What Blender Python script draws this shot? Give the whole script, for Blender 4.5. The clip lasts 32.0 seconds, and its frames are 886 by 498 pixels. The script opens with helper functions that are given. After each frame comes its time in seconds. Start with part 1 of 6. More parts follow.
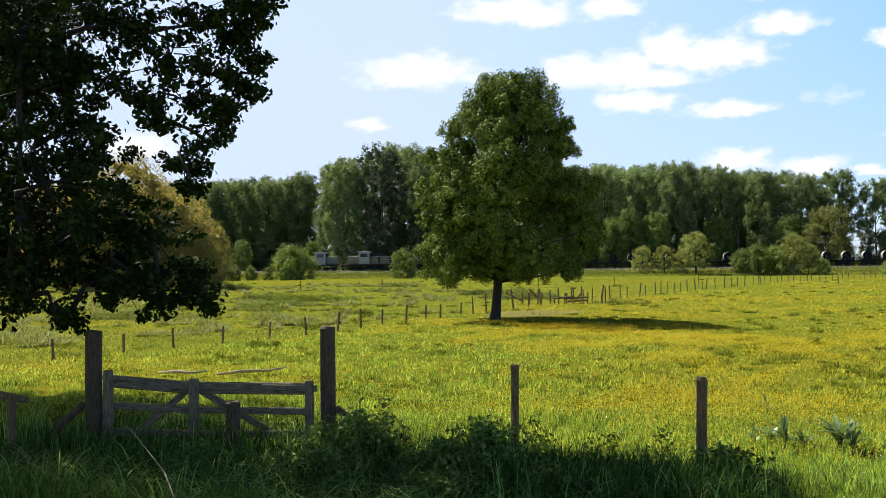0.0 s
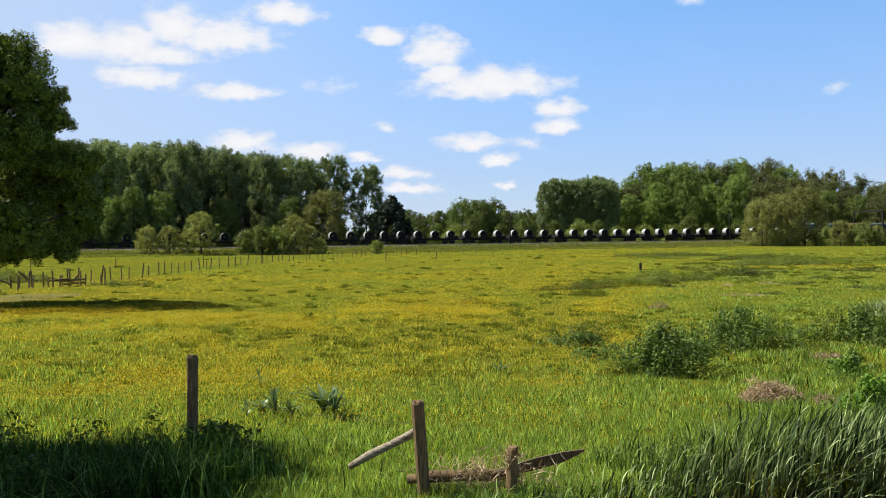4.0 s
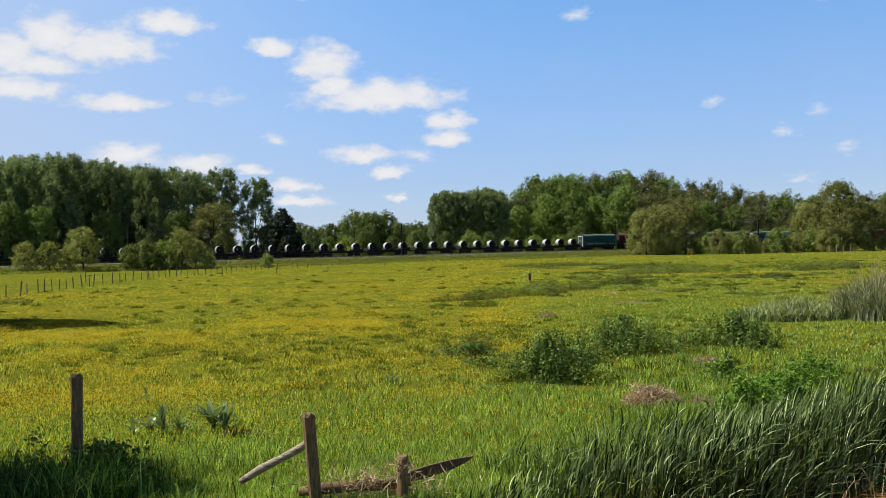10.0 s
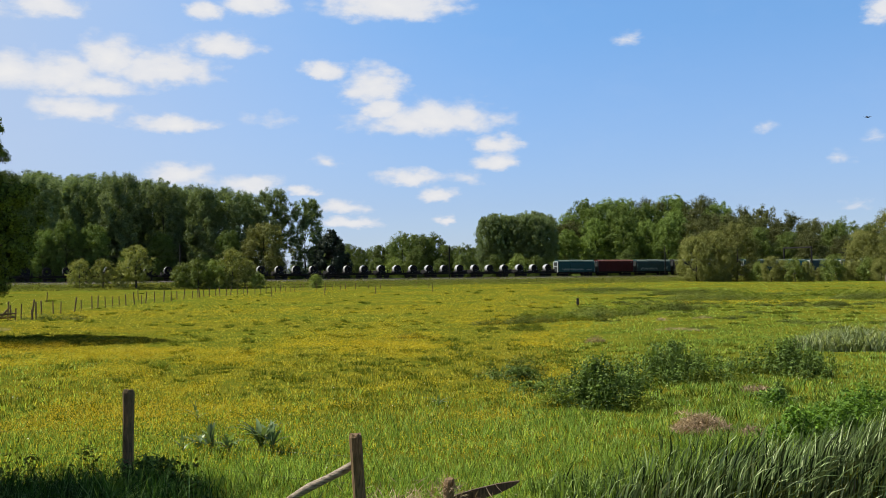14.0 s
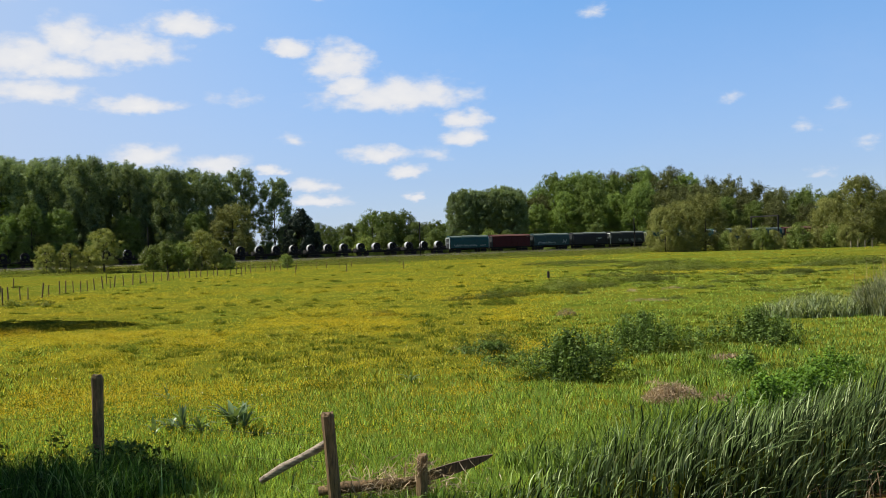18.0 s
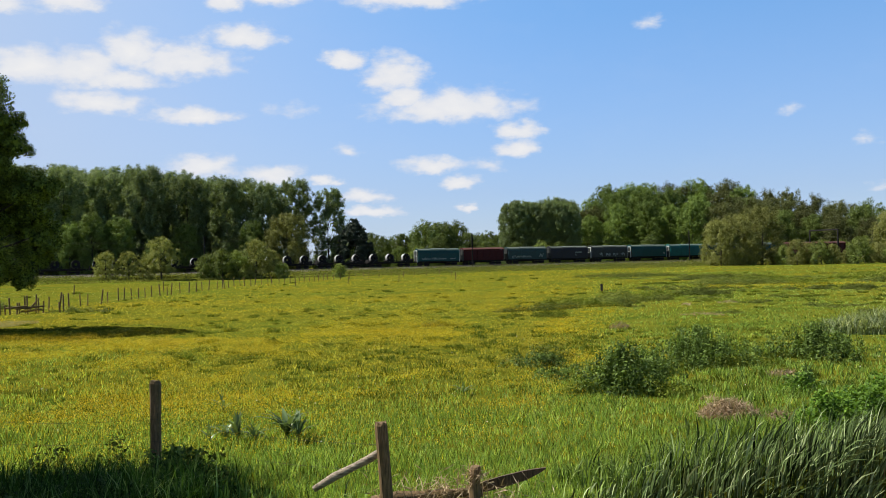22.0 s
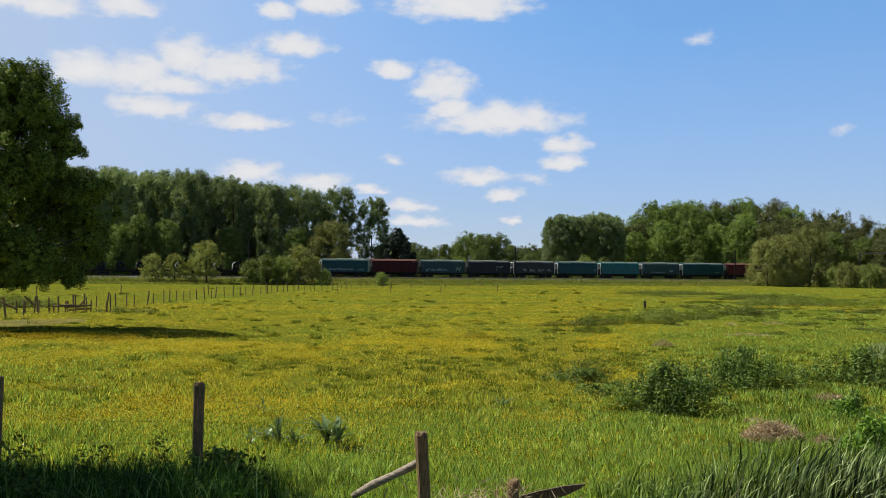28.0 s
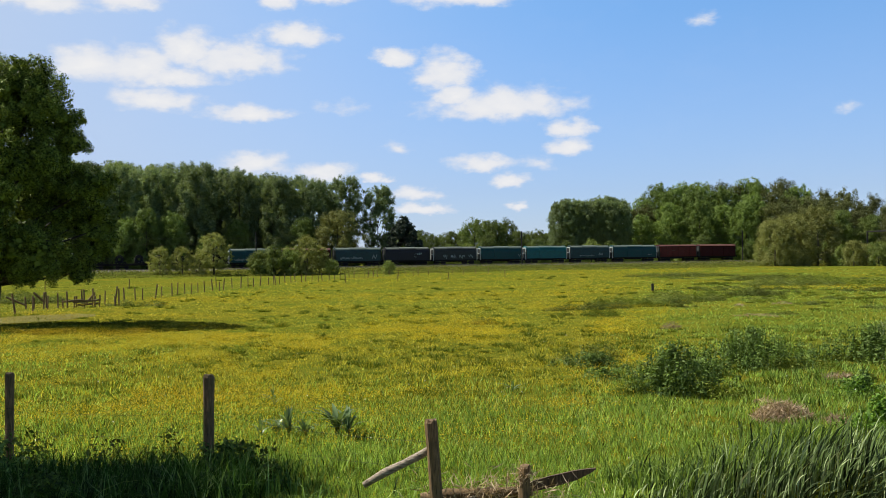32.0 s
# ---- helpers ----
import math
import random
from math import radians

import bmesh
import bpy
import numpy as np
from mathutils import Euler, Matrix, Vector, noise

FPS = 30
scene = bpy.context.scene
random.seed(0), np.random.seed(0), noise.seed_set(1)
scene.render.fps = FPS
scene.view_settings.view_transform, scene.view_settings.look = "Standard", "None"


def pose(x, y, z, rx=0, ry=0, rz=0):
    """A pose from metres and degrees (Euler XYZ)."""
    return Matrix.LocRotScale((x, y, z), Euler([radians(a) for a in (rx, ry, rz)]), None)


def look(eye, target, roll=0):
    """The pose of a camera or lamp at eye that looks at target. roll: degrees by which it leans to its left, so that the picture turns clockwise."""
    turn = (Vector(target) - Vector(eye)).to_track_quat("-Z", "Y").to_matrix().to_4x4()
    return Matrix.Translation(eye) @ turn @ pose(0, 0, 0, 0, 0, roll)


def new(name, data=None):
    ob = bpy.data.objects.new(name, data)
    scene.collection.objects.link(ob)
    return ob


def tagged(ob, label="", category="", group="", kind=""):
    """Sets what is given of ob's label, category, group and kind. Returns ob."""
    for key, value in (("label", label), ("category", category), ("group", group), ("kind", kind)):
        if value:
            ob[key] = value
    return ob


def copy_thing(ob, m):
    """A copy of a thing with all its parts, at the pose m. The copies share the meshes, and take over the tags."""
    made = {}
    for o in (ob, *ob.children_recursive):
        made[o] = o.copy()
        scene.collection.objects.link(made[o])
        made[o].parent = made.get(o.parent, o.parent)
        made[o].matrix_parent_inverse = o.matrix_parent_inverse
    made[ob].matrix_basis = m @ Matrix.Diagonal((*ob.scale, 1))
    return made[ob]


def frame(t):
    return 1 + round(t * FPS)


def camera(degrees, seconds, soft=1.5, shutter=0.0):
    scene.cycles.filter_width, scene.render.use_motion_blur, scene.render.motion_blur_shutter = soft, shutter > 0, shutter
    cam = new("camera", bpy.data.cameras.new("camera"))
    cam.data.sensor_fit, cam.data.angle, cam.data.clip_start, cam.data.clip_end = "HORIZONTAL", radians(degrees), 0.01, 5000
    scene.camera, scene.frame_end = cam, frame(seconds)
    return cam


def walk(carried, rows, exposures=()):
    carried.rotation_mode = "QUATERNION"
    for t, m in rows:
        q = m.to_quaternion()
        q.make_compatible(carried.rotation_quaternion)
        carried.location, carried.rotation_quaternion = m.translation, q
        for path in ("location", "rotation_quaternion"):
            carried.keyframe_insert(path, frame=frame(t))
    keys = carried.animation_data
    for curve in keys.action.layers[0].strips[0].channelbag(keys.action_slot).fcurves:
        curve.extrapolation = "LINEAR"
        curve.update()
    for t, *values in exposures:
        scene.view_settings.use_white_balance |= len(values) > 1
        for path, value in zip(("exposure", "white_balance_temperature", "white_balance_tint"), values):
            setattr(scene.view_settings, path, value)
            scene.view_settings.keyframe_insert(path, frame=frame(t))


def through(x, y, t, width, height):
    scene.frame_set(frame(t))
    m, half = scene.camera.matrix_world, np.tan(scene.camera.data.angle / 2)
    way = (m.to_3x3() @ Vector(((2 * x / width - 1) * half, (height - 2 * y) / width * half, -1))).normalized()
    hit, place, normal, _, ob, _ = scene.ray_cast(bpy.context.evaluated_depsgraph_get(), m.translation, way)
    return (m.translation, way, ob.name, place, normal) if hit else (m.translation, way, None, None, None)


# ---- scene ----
from math import sin, cos, tan, pi

EYE = 2.65


def aim(x, y, z, yaw, pitch, roll):
    """A camera pose: yaw to the left of +y, pitch up, roll as look() takes it."""
    a, b = radians(yaw), radians(pitch)
    return look((x, y, z), (x - sin(a) * cos(b), y + cos(a) * cos(b), z + sin(b)), roll)


cam = camera(48.68, 32.0, soft=0.55)
PATH = [
    (0, aim(-0.200, 0.388, 2.671, 34.110, 0.968, -0.608)),
    (0.5, aim(-0.198, 0.390, 2.675, 34.067, 0.883, -0.663)),
    (1, aim(-0.192, 0.393, 2.670, 33.730, 0.761, -0.715)),
    (1.5, aim(-0.188, 0.397, 2.673, 33.174, 0.664, -0.780)),
    (2, aim(-0.171, 0.395, 2.671, 31.953, 0.746, -0.793)),
    (2.5, aim(-0.142, 0.414, 2.654, 24.687, 0.556, -0.936)),
    (3, aim(-0.107, 0.457, 2.646, 18.008, 0.258, -0.717)),
    (3.5, aim(-0.061, 0.483, 2.637, 11.663, -0.221, -0.643)),
    (4, aim(-0.042, 0.487, 2.644, 5.830, -0.523, -0.724)),
    (4.5, aim(-0.029, 0.468, 2.642, 3.018, -0.767, -0.960)),
    (6.5, aim(0.008, 0.328, 2.633, 1.048, -1.940, -1.945)),
    (7, aim(0.013, 0.319, 2.637, 0.970, -1.665, -1.993)),
    (7.5, aim(0.008, 0.317, 2.637, 0.840, -1.397, -1.880)),
    (8, aim(0.009, 0.305, 2.640, 0.746, -1.076, -1.555)),
    (8.5, aim(0.004, 0.304, 2.643, 0.497, -0.765, -1.114)),
    (9, aim(0.007, 0.305, 2.650, 0.048, -0.454, -1.074)),
    (9.5, aim(0.012, 0.304, 2.648, -0.410, -0.197, -1.261)),
    (10, aim(0.005, 0.297, 2.652, -0.493, 0.072, -1.399)),
    (10.5, aim(0.004, 0.285, 2.648, -0.380, 0.286, -1.437)),
    (11, aim(-0.005, 0.273, 2.655, -0.209, 0.508, -1.323)),
    (11.5, aim(-0.015, 0.258, 2.657, -0.036, 0.787, -1.168)),
    (12, aim(-0.022, 0.249, 2.657, 0.414, 1.085, -1.114)),
    (12.5, aim(-0.033, 0.258, 2.659, 1.101, 1.321, -0.789)),
    (13, aim(-0.027, 0.264, 2.651, 1.734, 1.465, -0.474)),
    (13.5, aim(-0.020, 0.275, 2.649, 2.110, 1.568, -0.375)),
    (14, aim(-0.010, 0.282, 2.649, 2.270, 1.458, -0.563)),
    (14.5, aim(0.009, 0.293, 2.646, 2.113, 1.227, -0.765)),
    (16.5, aim(0.034, 0.305, 2.647, 0.750, 0.416, -1.567)),
    (17, aim(0.017, 0.302, 2.650, 0.673, 0.391, -1.728)),
    (17.5, aim(0.015, 0.311, 2.649, 0.637, 0.295, -1.854)),
    (18, aim(0.014, 0.315, 2.648, 0.584, 0.032, -1.903)),
    (18.5, aim(0.004, 0.307, 2.650, 0.771, -0.020, -1.999)),
    (19, aim(-0.013, 0.299, 2.651, 1.029, 0.208, -1.786)),
    (19.5, aim(-0.019, 0.296, 2.650, 1.431, 0.266, -1.222)),
    (20, aim(-0.016, 0.304, 2.650, 1.819, 0.292, -0.861)),
    (20.5, aim(-0.004, 0.315, 2.646, 2.264, 0.398, -0.988)),
    (21, aim(-0.004, 0.322, 2.650, 2.719, 0.532, -1.155)),
    (21.5, aim(-0.005, 0.317, 2.652, 3.138, 0.623, -1.263)),
    (22, aim(-0.013, 0.313, 2.648, 3.616, 0.760, -1.332)),
    (22.5, aim(-0.017, 0.307, 2.652, 3.869, 0.950, -1.263)),
    (23, aim(-0.021, 0.301, 2.650, 3.979, 1.050, -1.258)),
    (23.5, aim(-0.029, 0.305, 2.646, 4.113, 1.088, -1.171)),
    (24, aim(-0.037, 0.310, 2.647, 4.385, 1.080, -0.662)),
    (24.5, aim(-0.055, 0.305, 2.652, 4.781, 1.226, -0.002)),
    (25, aim(-0.060, 0.302, 2.652, 5.209, 1.381, 0.177)),
    (25.5, aim(-0.054, 0.305, 2.649, 5.555, 1.385, 0.236)),
    (27.5, aim(-0.042, 0.308, 2.648, 6.159, 1.448, 0.634)),
    (28, aim(-0.040, 0.300, 2.646, 6.112, 1.439, 0.441)),
    (28.5, aim(-0.027, 0.299, 2.645, 6.109, 1.318, 0.303)),
    (29, aim(-0.030, 0.298, 2.644, 6.121, 1.230, 0.188)),
    (29.5, aim(-0.039, 0.305, 2.649, 6.124, 1.064, 0.168)),
    (30, aim(-0.037, 0.311, 2.646, 6.220, 0.857, 0.091)),
    (30.5, aim(-0.034, 0.322, 2.650, 6.265, 0.698, -0.095)),
    (31, aim(-0.029, 0.323, 2.648, 6.339, 0.673, -0.454)),
    (31.5, aim(-0.034, 0.320, 2.649, 6.428, 0.681, -0.619)),
    (32, aim(-0.035, 0.315, 2.649, 6.500, 0.689, -0.816)),
]
walk(cam, PATH, exposures=[(0.0, 1.12), (2.0, 1.1), (4.0, 0.82), (6.5, 0.74), (10.0, 0.67), (14.0, 0.63), (20.0, 0.67), (24.0, 0.67), (25.2, 0.6), (28.5, 0.58), (30.5, 0.67), (32.0, 0.68)])

# ---- world, sun, exposure ----
SUN_EL, SUN_AZ = 51.0, 81.0  # azimuth in degrees to the left of +y

sun = new("sun", bpy.data.lights.new("sun", "SUN"))
sun.data.energy, sun.data.angle, sun.data.color = 5.0, radians(0.53), (1.0, 0.94, 0.84)
_e, _a = radians(SUN_EL), radians(SUN_AZ)
SUN_DIR = Vector((-sin(_a) * cos(_e), cos(_a) * cos(_e), sin(_e)))
sun.matrix_world = look(SUN_DIR * 100, (0, 0, 0))

world = bpy.data.worlds.new("sky")
scene.world = world
world.use_nodes = True


def sky_nodes():
    nt = world.node_tree
    nt.nodes.clear()
    N, L = nt.nodes.new, nt.links.new
    out, bg = N("ShaderNodeOutputWorld"), N("ShaderNodeBackground")
    sky = N("ShaderNodeTexSky")
    sky.sky_type, sky.sun_disc = "NISHITA", False
    sky.sun_elevation, sky.sun_rotation = radians(SUN_EL), radians(-SUN_AZ)
    sky.altitude, sky.air_density, sky.dust_density, sky.ozone_density = 0, 1.1, 0.05, 3.0
    coord = N("ShaderNodeTexCoord")

    def math(op, a, b=None):
        n = N("ShaderNodeMath")
        n.operation = op
        for i, v in enumerate((a, b)):
            if v is None:
                continue
            if isinstance(v, (int, float)):
                n.inputs[i].default_value = v
            else:
                L(v, n.inputs[i])
        return n.outputs[0]

    sep = N("ShaderNodeSeparateXYZ")
    L(coord.outputs["Generated"], sep.inputs[0])
    az = math("MULTIPLY", math("ARCTAN2", math("MULTIPLY", sep.outputs[0], -1.0), sep.outputs[1]), 180 / pi)
    el = math("MULTIPLY", math("ARCSINE", sep.outputs[2]), 180 / pi)
    pos = N("ShaderNodeCombineXYZ")
    L(az, pos.inputs[0])
    L(el, pos.inputs[1])

    def noise_at(scale, detail, rough):
        n = N("ShaderNodeTexNoise")
        n.inputs["Scale"].default_value, n.inputs["Detail"].default_value, n.inputs["Roughness"].default_value = scale, detail, rough
        stretch = N("ShaderNodeVectorMath")
        stretch.operation = "MULTIPLY"
        stretch.inputs[1].default_value = (0.55, 1.0, 1.0)
        L(pos.outputs[0], stretch.inputs[0])
        L(stretch.outputs[0], n.inputs["Vector"])
        return n

    warp = noise_at(1.1, 4.0, 0.6)
    shift = N("ShaderNodeVectorMath")
    shift.operation = "MULTIPLY_ADD"
    L(warp.outputs["Color"], shift.inputs[0])
    shift.inputs[1].default_value = (2.0, 0.9, 0)
    off = N("ShaderNodeVectorMath")
    off.operation = "ADD"
    off.inputs[1].default_value = (-1.0, -0.45, 0)
    L(pos.outputs[0], off.inputs[0])
    L(off.outputs[0], shift.inputs[2])
    # each cloud: azimuth, elevation, half width, half height, in degrees
    big = [(26.3, 11.0, 2.5, 0.85), (23.6, 11.0, 2.2, 1.0), (20.9, 12.0, 1.7, 1.1), (18.3, 11.6, 3.2, 0.85),
           (22.0, 10.5, 2.5, 0.5), (14.9, 13.0, 2.0, 0.65), (22.8, 9.2, 2.5, 0.6), (17.6, 8.6, 2.5, 0.42),
           (9.1, 11.8, 1.4, 0.5), (6.2, 10.9, 1.8, 1.0), (3.0, 9.0, 4.3, 0.85), (5.6, 9.6, 1.5, 0.6)]
    small = [(-0.9, 7.5, 1.4, 0.5), (-0.9, 6.5, 1.4, 0.5), (4.1, 5.7, 2.0, 0.45), (2.6, 4.6, 1.2, 0.38), (8.1, 3.9, 1.4, 0.36),
           (7.7, 3.0, 1.7, 0.28), (17.4, 5.7, 2.3, 0.55), (13.6, 5.2, 2.0, 0.45), (2.1, 3.2, 0.7, 0.24), (10.4, 4.9, 0.8, 0.25)]
    edge = [(35.3, 11.2, 3.8, 0.95), (30.0, 14.6, 3.4, 0.7), (24.4, 14.7, 1.6, 0.5), (38.3, 8.2, 1.2, 0.4), (51.4, 6.8, 2.2, 0.7)]
    top = [(24.4, 14.5, 1.7, 0.6), (15.9, 14.9, 1.1, 0.5), (13.2, 15.3, 2.0, 0.6), (5.1, 15.5, 4.2, 0.85), (-22.3, 13.6, 1.1, 0.7), (28.7, 14.2, 2.4, 0.6), (45.0, 17.0, 4.0, 1.0), (-30.0, 9.0, 3.0, 0.8), (-2.0, 19.0, 5.0, 1.3),
           (20.0, 21.0, 5.0, 1.4), (60.0, 12.0, 4.0, 1.1), (-40.0, 14.0, 4.0, 1.2), (-60.0, 10.0, 5.0, 1.2), (80.0, 15.0, 5.0, 1.4)]
    faint = [(-16.1, 8.1, 1.5, 0.8), (-21.7, 7.2, 1.6, 0.8), (-19.8, 6.2, 2.1, 0.8), (-23.0, 5.1, 1.6, 0.8), (-20.7, 3.6, 1.6, 0.6), (-8.6, 13.4, 1.6, 0.9), (30.6, 8.9, 2.0, 0.9), (9.2, 6.7, 1.8, 0.8), (12.4, 9.0, 3.0, 0.8), (0.9, 5.6, 3.0, 0.8)]
    best = None
    for a, e, w, h, thin in [(*c, 0.0) for c in big + small + edge + top] + [(*c, 0.75) for c in faint]:
        d = N("ShaderNodeVectorMath")
        d.operation = "SUBTRACT"
        L(shift.outputs[0], d.inputs[0])
        d.inputs[1].default_value = (a, e - 0.15 * h, 0)
        m = N("ShaderNodeVectorMath")
        m.operation = "MULTIPLY"
        L(d.outputs[0], m.inputs[0])
        m.inputs[1].default_value = (1 / w, 0.75 / h, 0)
        under = N("ShaderNodeVectorMath")  # flat bases: the lower half is squeezed
        under.operation = "MULTIPLY"
        L(m.outputs[0], under.inputs[0])
        under.inputs[1].default_value = (-1.0, -1.5, 0)
        both = N("ShaderNodeVectorMath")
        both.operation = "MAXIMUM"
        L(m.outputs[0], both.inputs[0])
        L(under.outputs[0], both.inputs[1])
        ln = N("ShaderNodeVectorMath")
        ln.operation = "LENGTH"
        L(both.outputs[0], ln.inputs[0])
        far = math("ADD", ln.outputs["Value"], thin) if thin else ln.outputs["Value"]
        best = far if best is None else math("MINIMUM", best, far)
    fine = noise_at(1.5, 4.0, 0.5)
    dens = math("SUBTRACT", math("ADD", 1.0, math("MULTIPLY", math("SUBTRACT", fine.outputs[0], 0.5), 1.3)), best)
    ramp = N("ShaderNodeMapRange")
    ramp.interpolation_type = "SMOOTHSTEP"
    L(dens, ramp.inputs["Value"])
    ramp.inputs["From Min"].default_value, ramp.inputs["From Max"].default_value = -0.32, 0.55
    wisp = noise_at(0.35, 5.0, 0.65)
    haze = N("ShaderNodeMapRange")
    L(wisp.outputs[0], haze.inputs["Value"])
    haze.inputs["From Min"].default_value, haze.inputs["From Max"].default_value = 0.5, 0.8
    haze.inputs["To Max"].default_value = 0.04
    low_haze = N("ShaderNodeMapRange")
    L(el, low_haze.inputs["Value"])
    low_haze.inputs["From Min"].default_value, low_haze.inputs["From Max"].default_value = 0.0, 14.0
    low_haze.inputs["To Min"].default_value, low_haze.inputs["To Max"].default_value = 0.4, 0.0
    glow = N("ShaderNodeMapRange")
    glow.interpolation_type = "SMOOTHSTEP"
    L(az, glow.inputs["Value"])
    glow.inputs["From Min"].default_value, glow.inputs["From Max"].default_value, glow.inputs["To Max"].default_value = -6.0, 42.0, 0.9
    tint = N("ShaderNodeMix")
    tint.data_type, tint.blend_type = "RGBA", "MULTIPLY"
    tint.inputs["Factor"].default_value = 1.0
    L(sky.outputs[0], tint.inputs[6])
    lift = N("ShaderNodeMapRange")  # paler and bluer with height
    L(el, lift.inputs["Value"])
    lift.inputs["From Min"].default_value, lift.inputs["From Max"].default_value = 4.0, 15.0
    tone = N("ShaderNodeMix")
    tone.data_type = "RGBA"
    L(lift.outputs[0], tone.inputs["Factor"])
    tone.inputs[6].default_value, tone.inputs[7].default_value = (0.70, 0.84, 1.19, 1), (0.91, 1.2, 1.47, 1)
    deep = N("ShaderNodeMapRange")  # and deeper again towards the zenith
    L(el, deep.inputs["Value"])
    deep.inputs["From Min"].default_value, deep.inputs["From Max"].default_value = 16.5, 36.0
    zenith = N("ShaderNodeMix")
    zenith.data_type = "RGBA"
    L(deep.outputs[0], zenith.inputs["Factor"])
    L(tone.outputs[2], zenith.inputs[6])
    zenith.inputs[7].default_value = (0.30, 0.29, 0.29, 1)
    L(zenith.outputs[2], tint.inputs[7])
    low = N("ShaderNodeMix")
    low.data_type = "RGBA"
    L(low_haze.outputs[0], low.inputs["Factor"])
    L(tint.outputs[2], low.inputs[6])
    low.inputs[7].default_value = (4.3, 5.25, 7.9, 1)
    veil = N("ShaderNodeMix")
    veil.data_type = "RGBA"
    L(math("MULTIPLY", glow.outputs[0], math("SUBTRACT", 1.0, deep.outputs[0])), veil.inputs["Factor"])
    L(low.outputs[2], veil.inputs[6])
    veil.inputs[7].default_value = (4.75, 5.55, 7.0, 1)
    amount = math("MINIMUM", 1.0, math("ADD", ramp.outputs[0], haze.outputs[0]))
    mix = N("ShaderNodeMix")
    mix.data_type = "RGBA"
    L(amount, mix.inputs["Factor"])
    L(veil.outputs[2], mix.inputs[6])
    body = N("ShaderNodeMapRange")
    L(dens, body.inputs["Value"])
    body.inputs["From Min"].default_value, body.inputs["From Max"].default_value = 0.0, 1.1
    shade = N("ShaderNodeMix")
    shade.data_type = "RGBA"
    L(body.outputs[0], shade.inputs["Factor"])
    shade.inputs[6].default_value, shade.inputs[7].default_value = (6.5, 6.8, 7.5, 1), (7.7, 7.7, 7.8, 1)
    L(shade.outputs[2], mix.inputs[7])
    L(mix.outputs[2], bg.inputs[0])
    bg.inputs[1].default_value = 0.07
    L(bg.outputs[0], out.inputs[0])


sky_nodes()

# ---- materials ----
def material(name, rough=0.7, metal=0.0):
    m = bpy.data.materials.new(name)
    m.use_nodes = True
    nt = m.node_tree
    b = nt.nodes["Principled BSDF"]
    b.inputs["Roughness"].default_value, b.inputs["Metallic"].default_value = rough, metal
    return m, nt, b


def noise_node(nt, scale, detail=4.0, rough=0.55, stretch=None, coords="Object"):
    n = nt.nodes.new("ShaderNodeTexNoise")
    n.inputs["Scale"].default_value, n.inputs["Detail"].default_value, n.inputs["Roughness"].default_value = scale, detail, rough
    c = nt.nodes.new("ShaderNodeTexCoord")
    if stretch:
        v = nt.nodes.new("ShaderNodeVectorMath")
        v.operation = "MULTIPLY"
        v.inputs[1].default_value = stretch
        nt.links.new(c.outputs[coords], v.inputs[0])
        nt.links.new(v.outputs[0], n.inputs["Vector"])
    else:
        nt.links.new(c.outputs[coords], n.inputs["Vector"])
    return n.outputs[0]


def ramp_node(nt, fac, stops):
    r = nt.nodes.new("ShaderNodeValToRGB")
    nt.links.new(fac, r.inputs[0])
    e = r.color_ramp.elements
    e[0].position, e[0].color = stops[0][0], (*stops[0][1], 1)
    e[1].position, e[1].color = stops[-1][0], (*stops[-1][1], 1)
    for p, c in stops[1:-1]:
        e.new(p).color = (*c, 1)
    return r.outputs[0]


def mix_node(nt, fac, a, b, mode="MIX"):
    m = nt.nodes.new("ShaderNodeMix")
    m.data_type, m.blend_type = "RGBA", mode
    for v, k in ((fac, 0), (a, 6), (b, 7)):
        if isinstance(v, (int, float)):
            m.inputs[k].default_value = v
        elif isinstance(v, tuple):
            m.inputs[k].default_value = (*v, 1)
        else:
            nt.links.new(v, m.inputs[k])
    return m.outputs[2]


def bump_node(nt, b, height, strength=0.4, distance=0.02):
    n = nt.nodes.new("ShaderNodeBump")
    n.inputs["Strength"].default_value, n.inputs["Distance"].default_value = strength, distance
    nt.links.new(height, n.inputs["Height"])
    nt.links.new(n.outputs[0], b.inputs["Normal"])


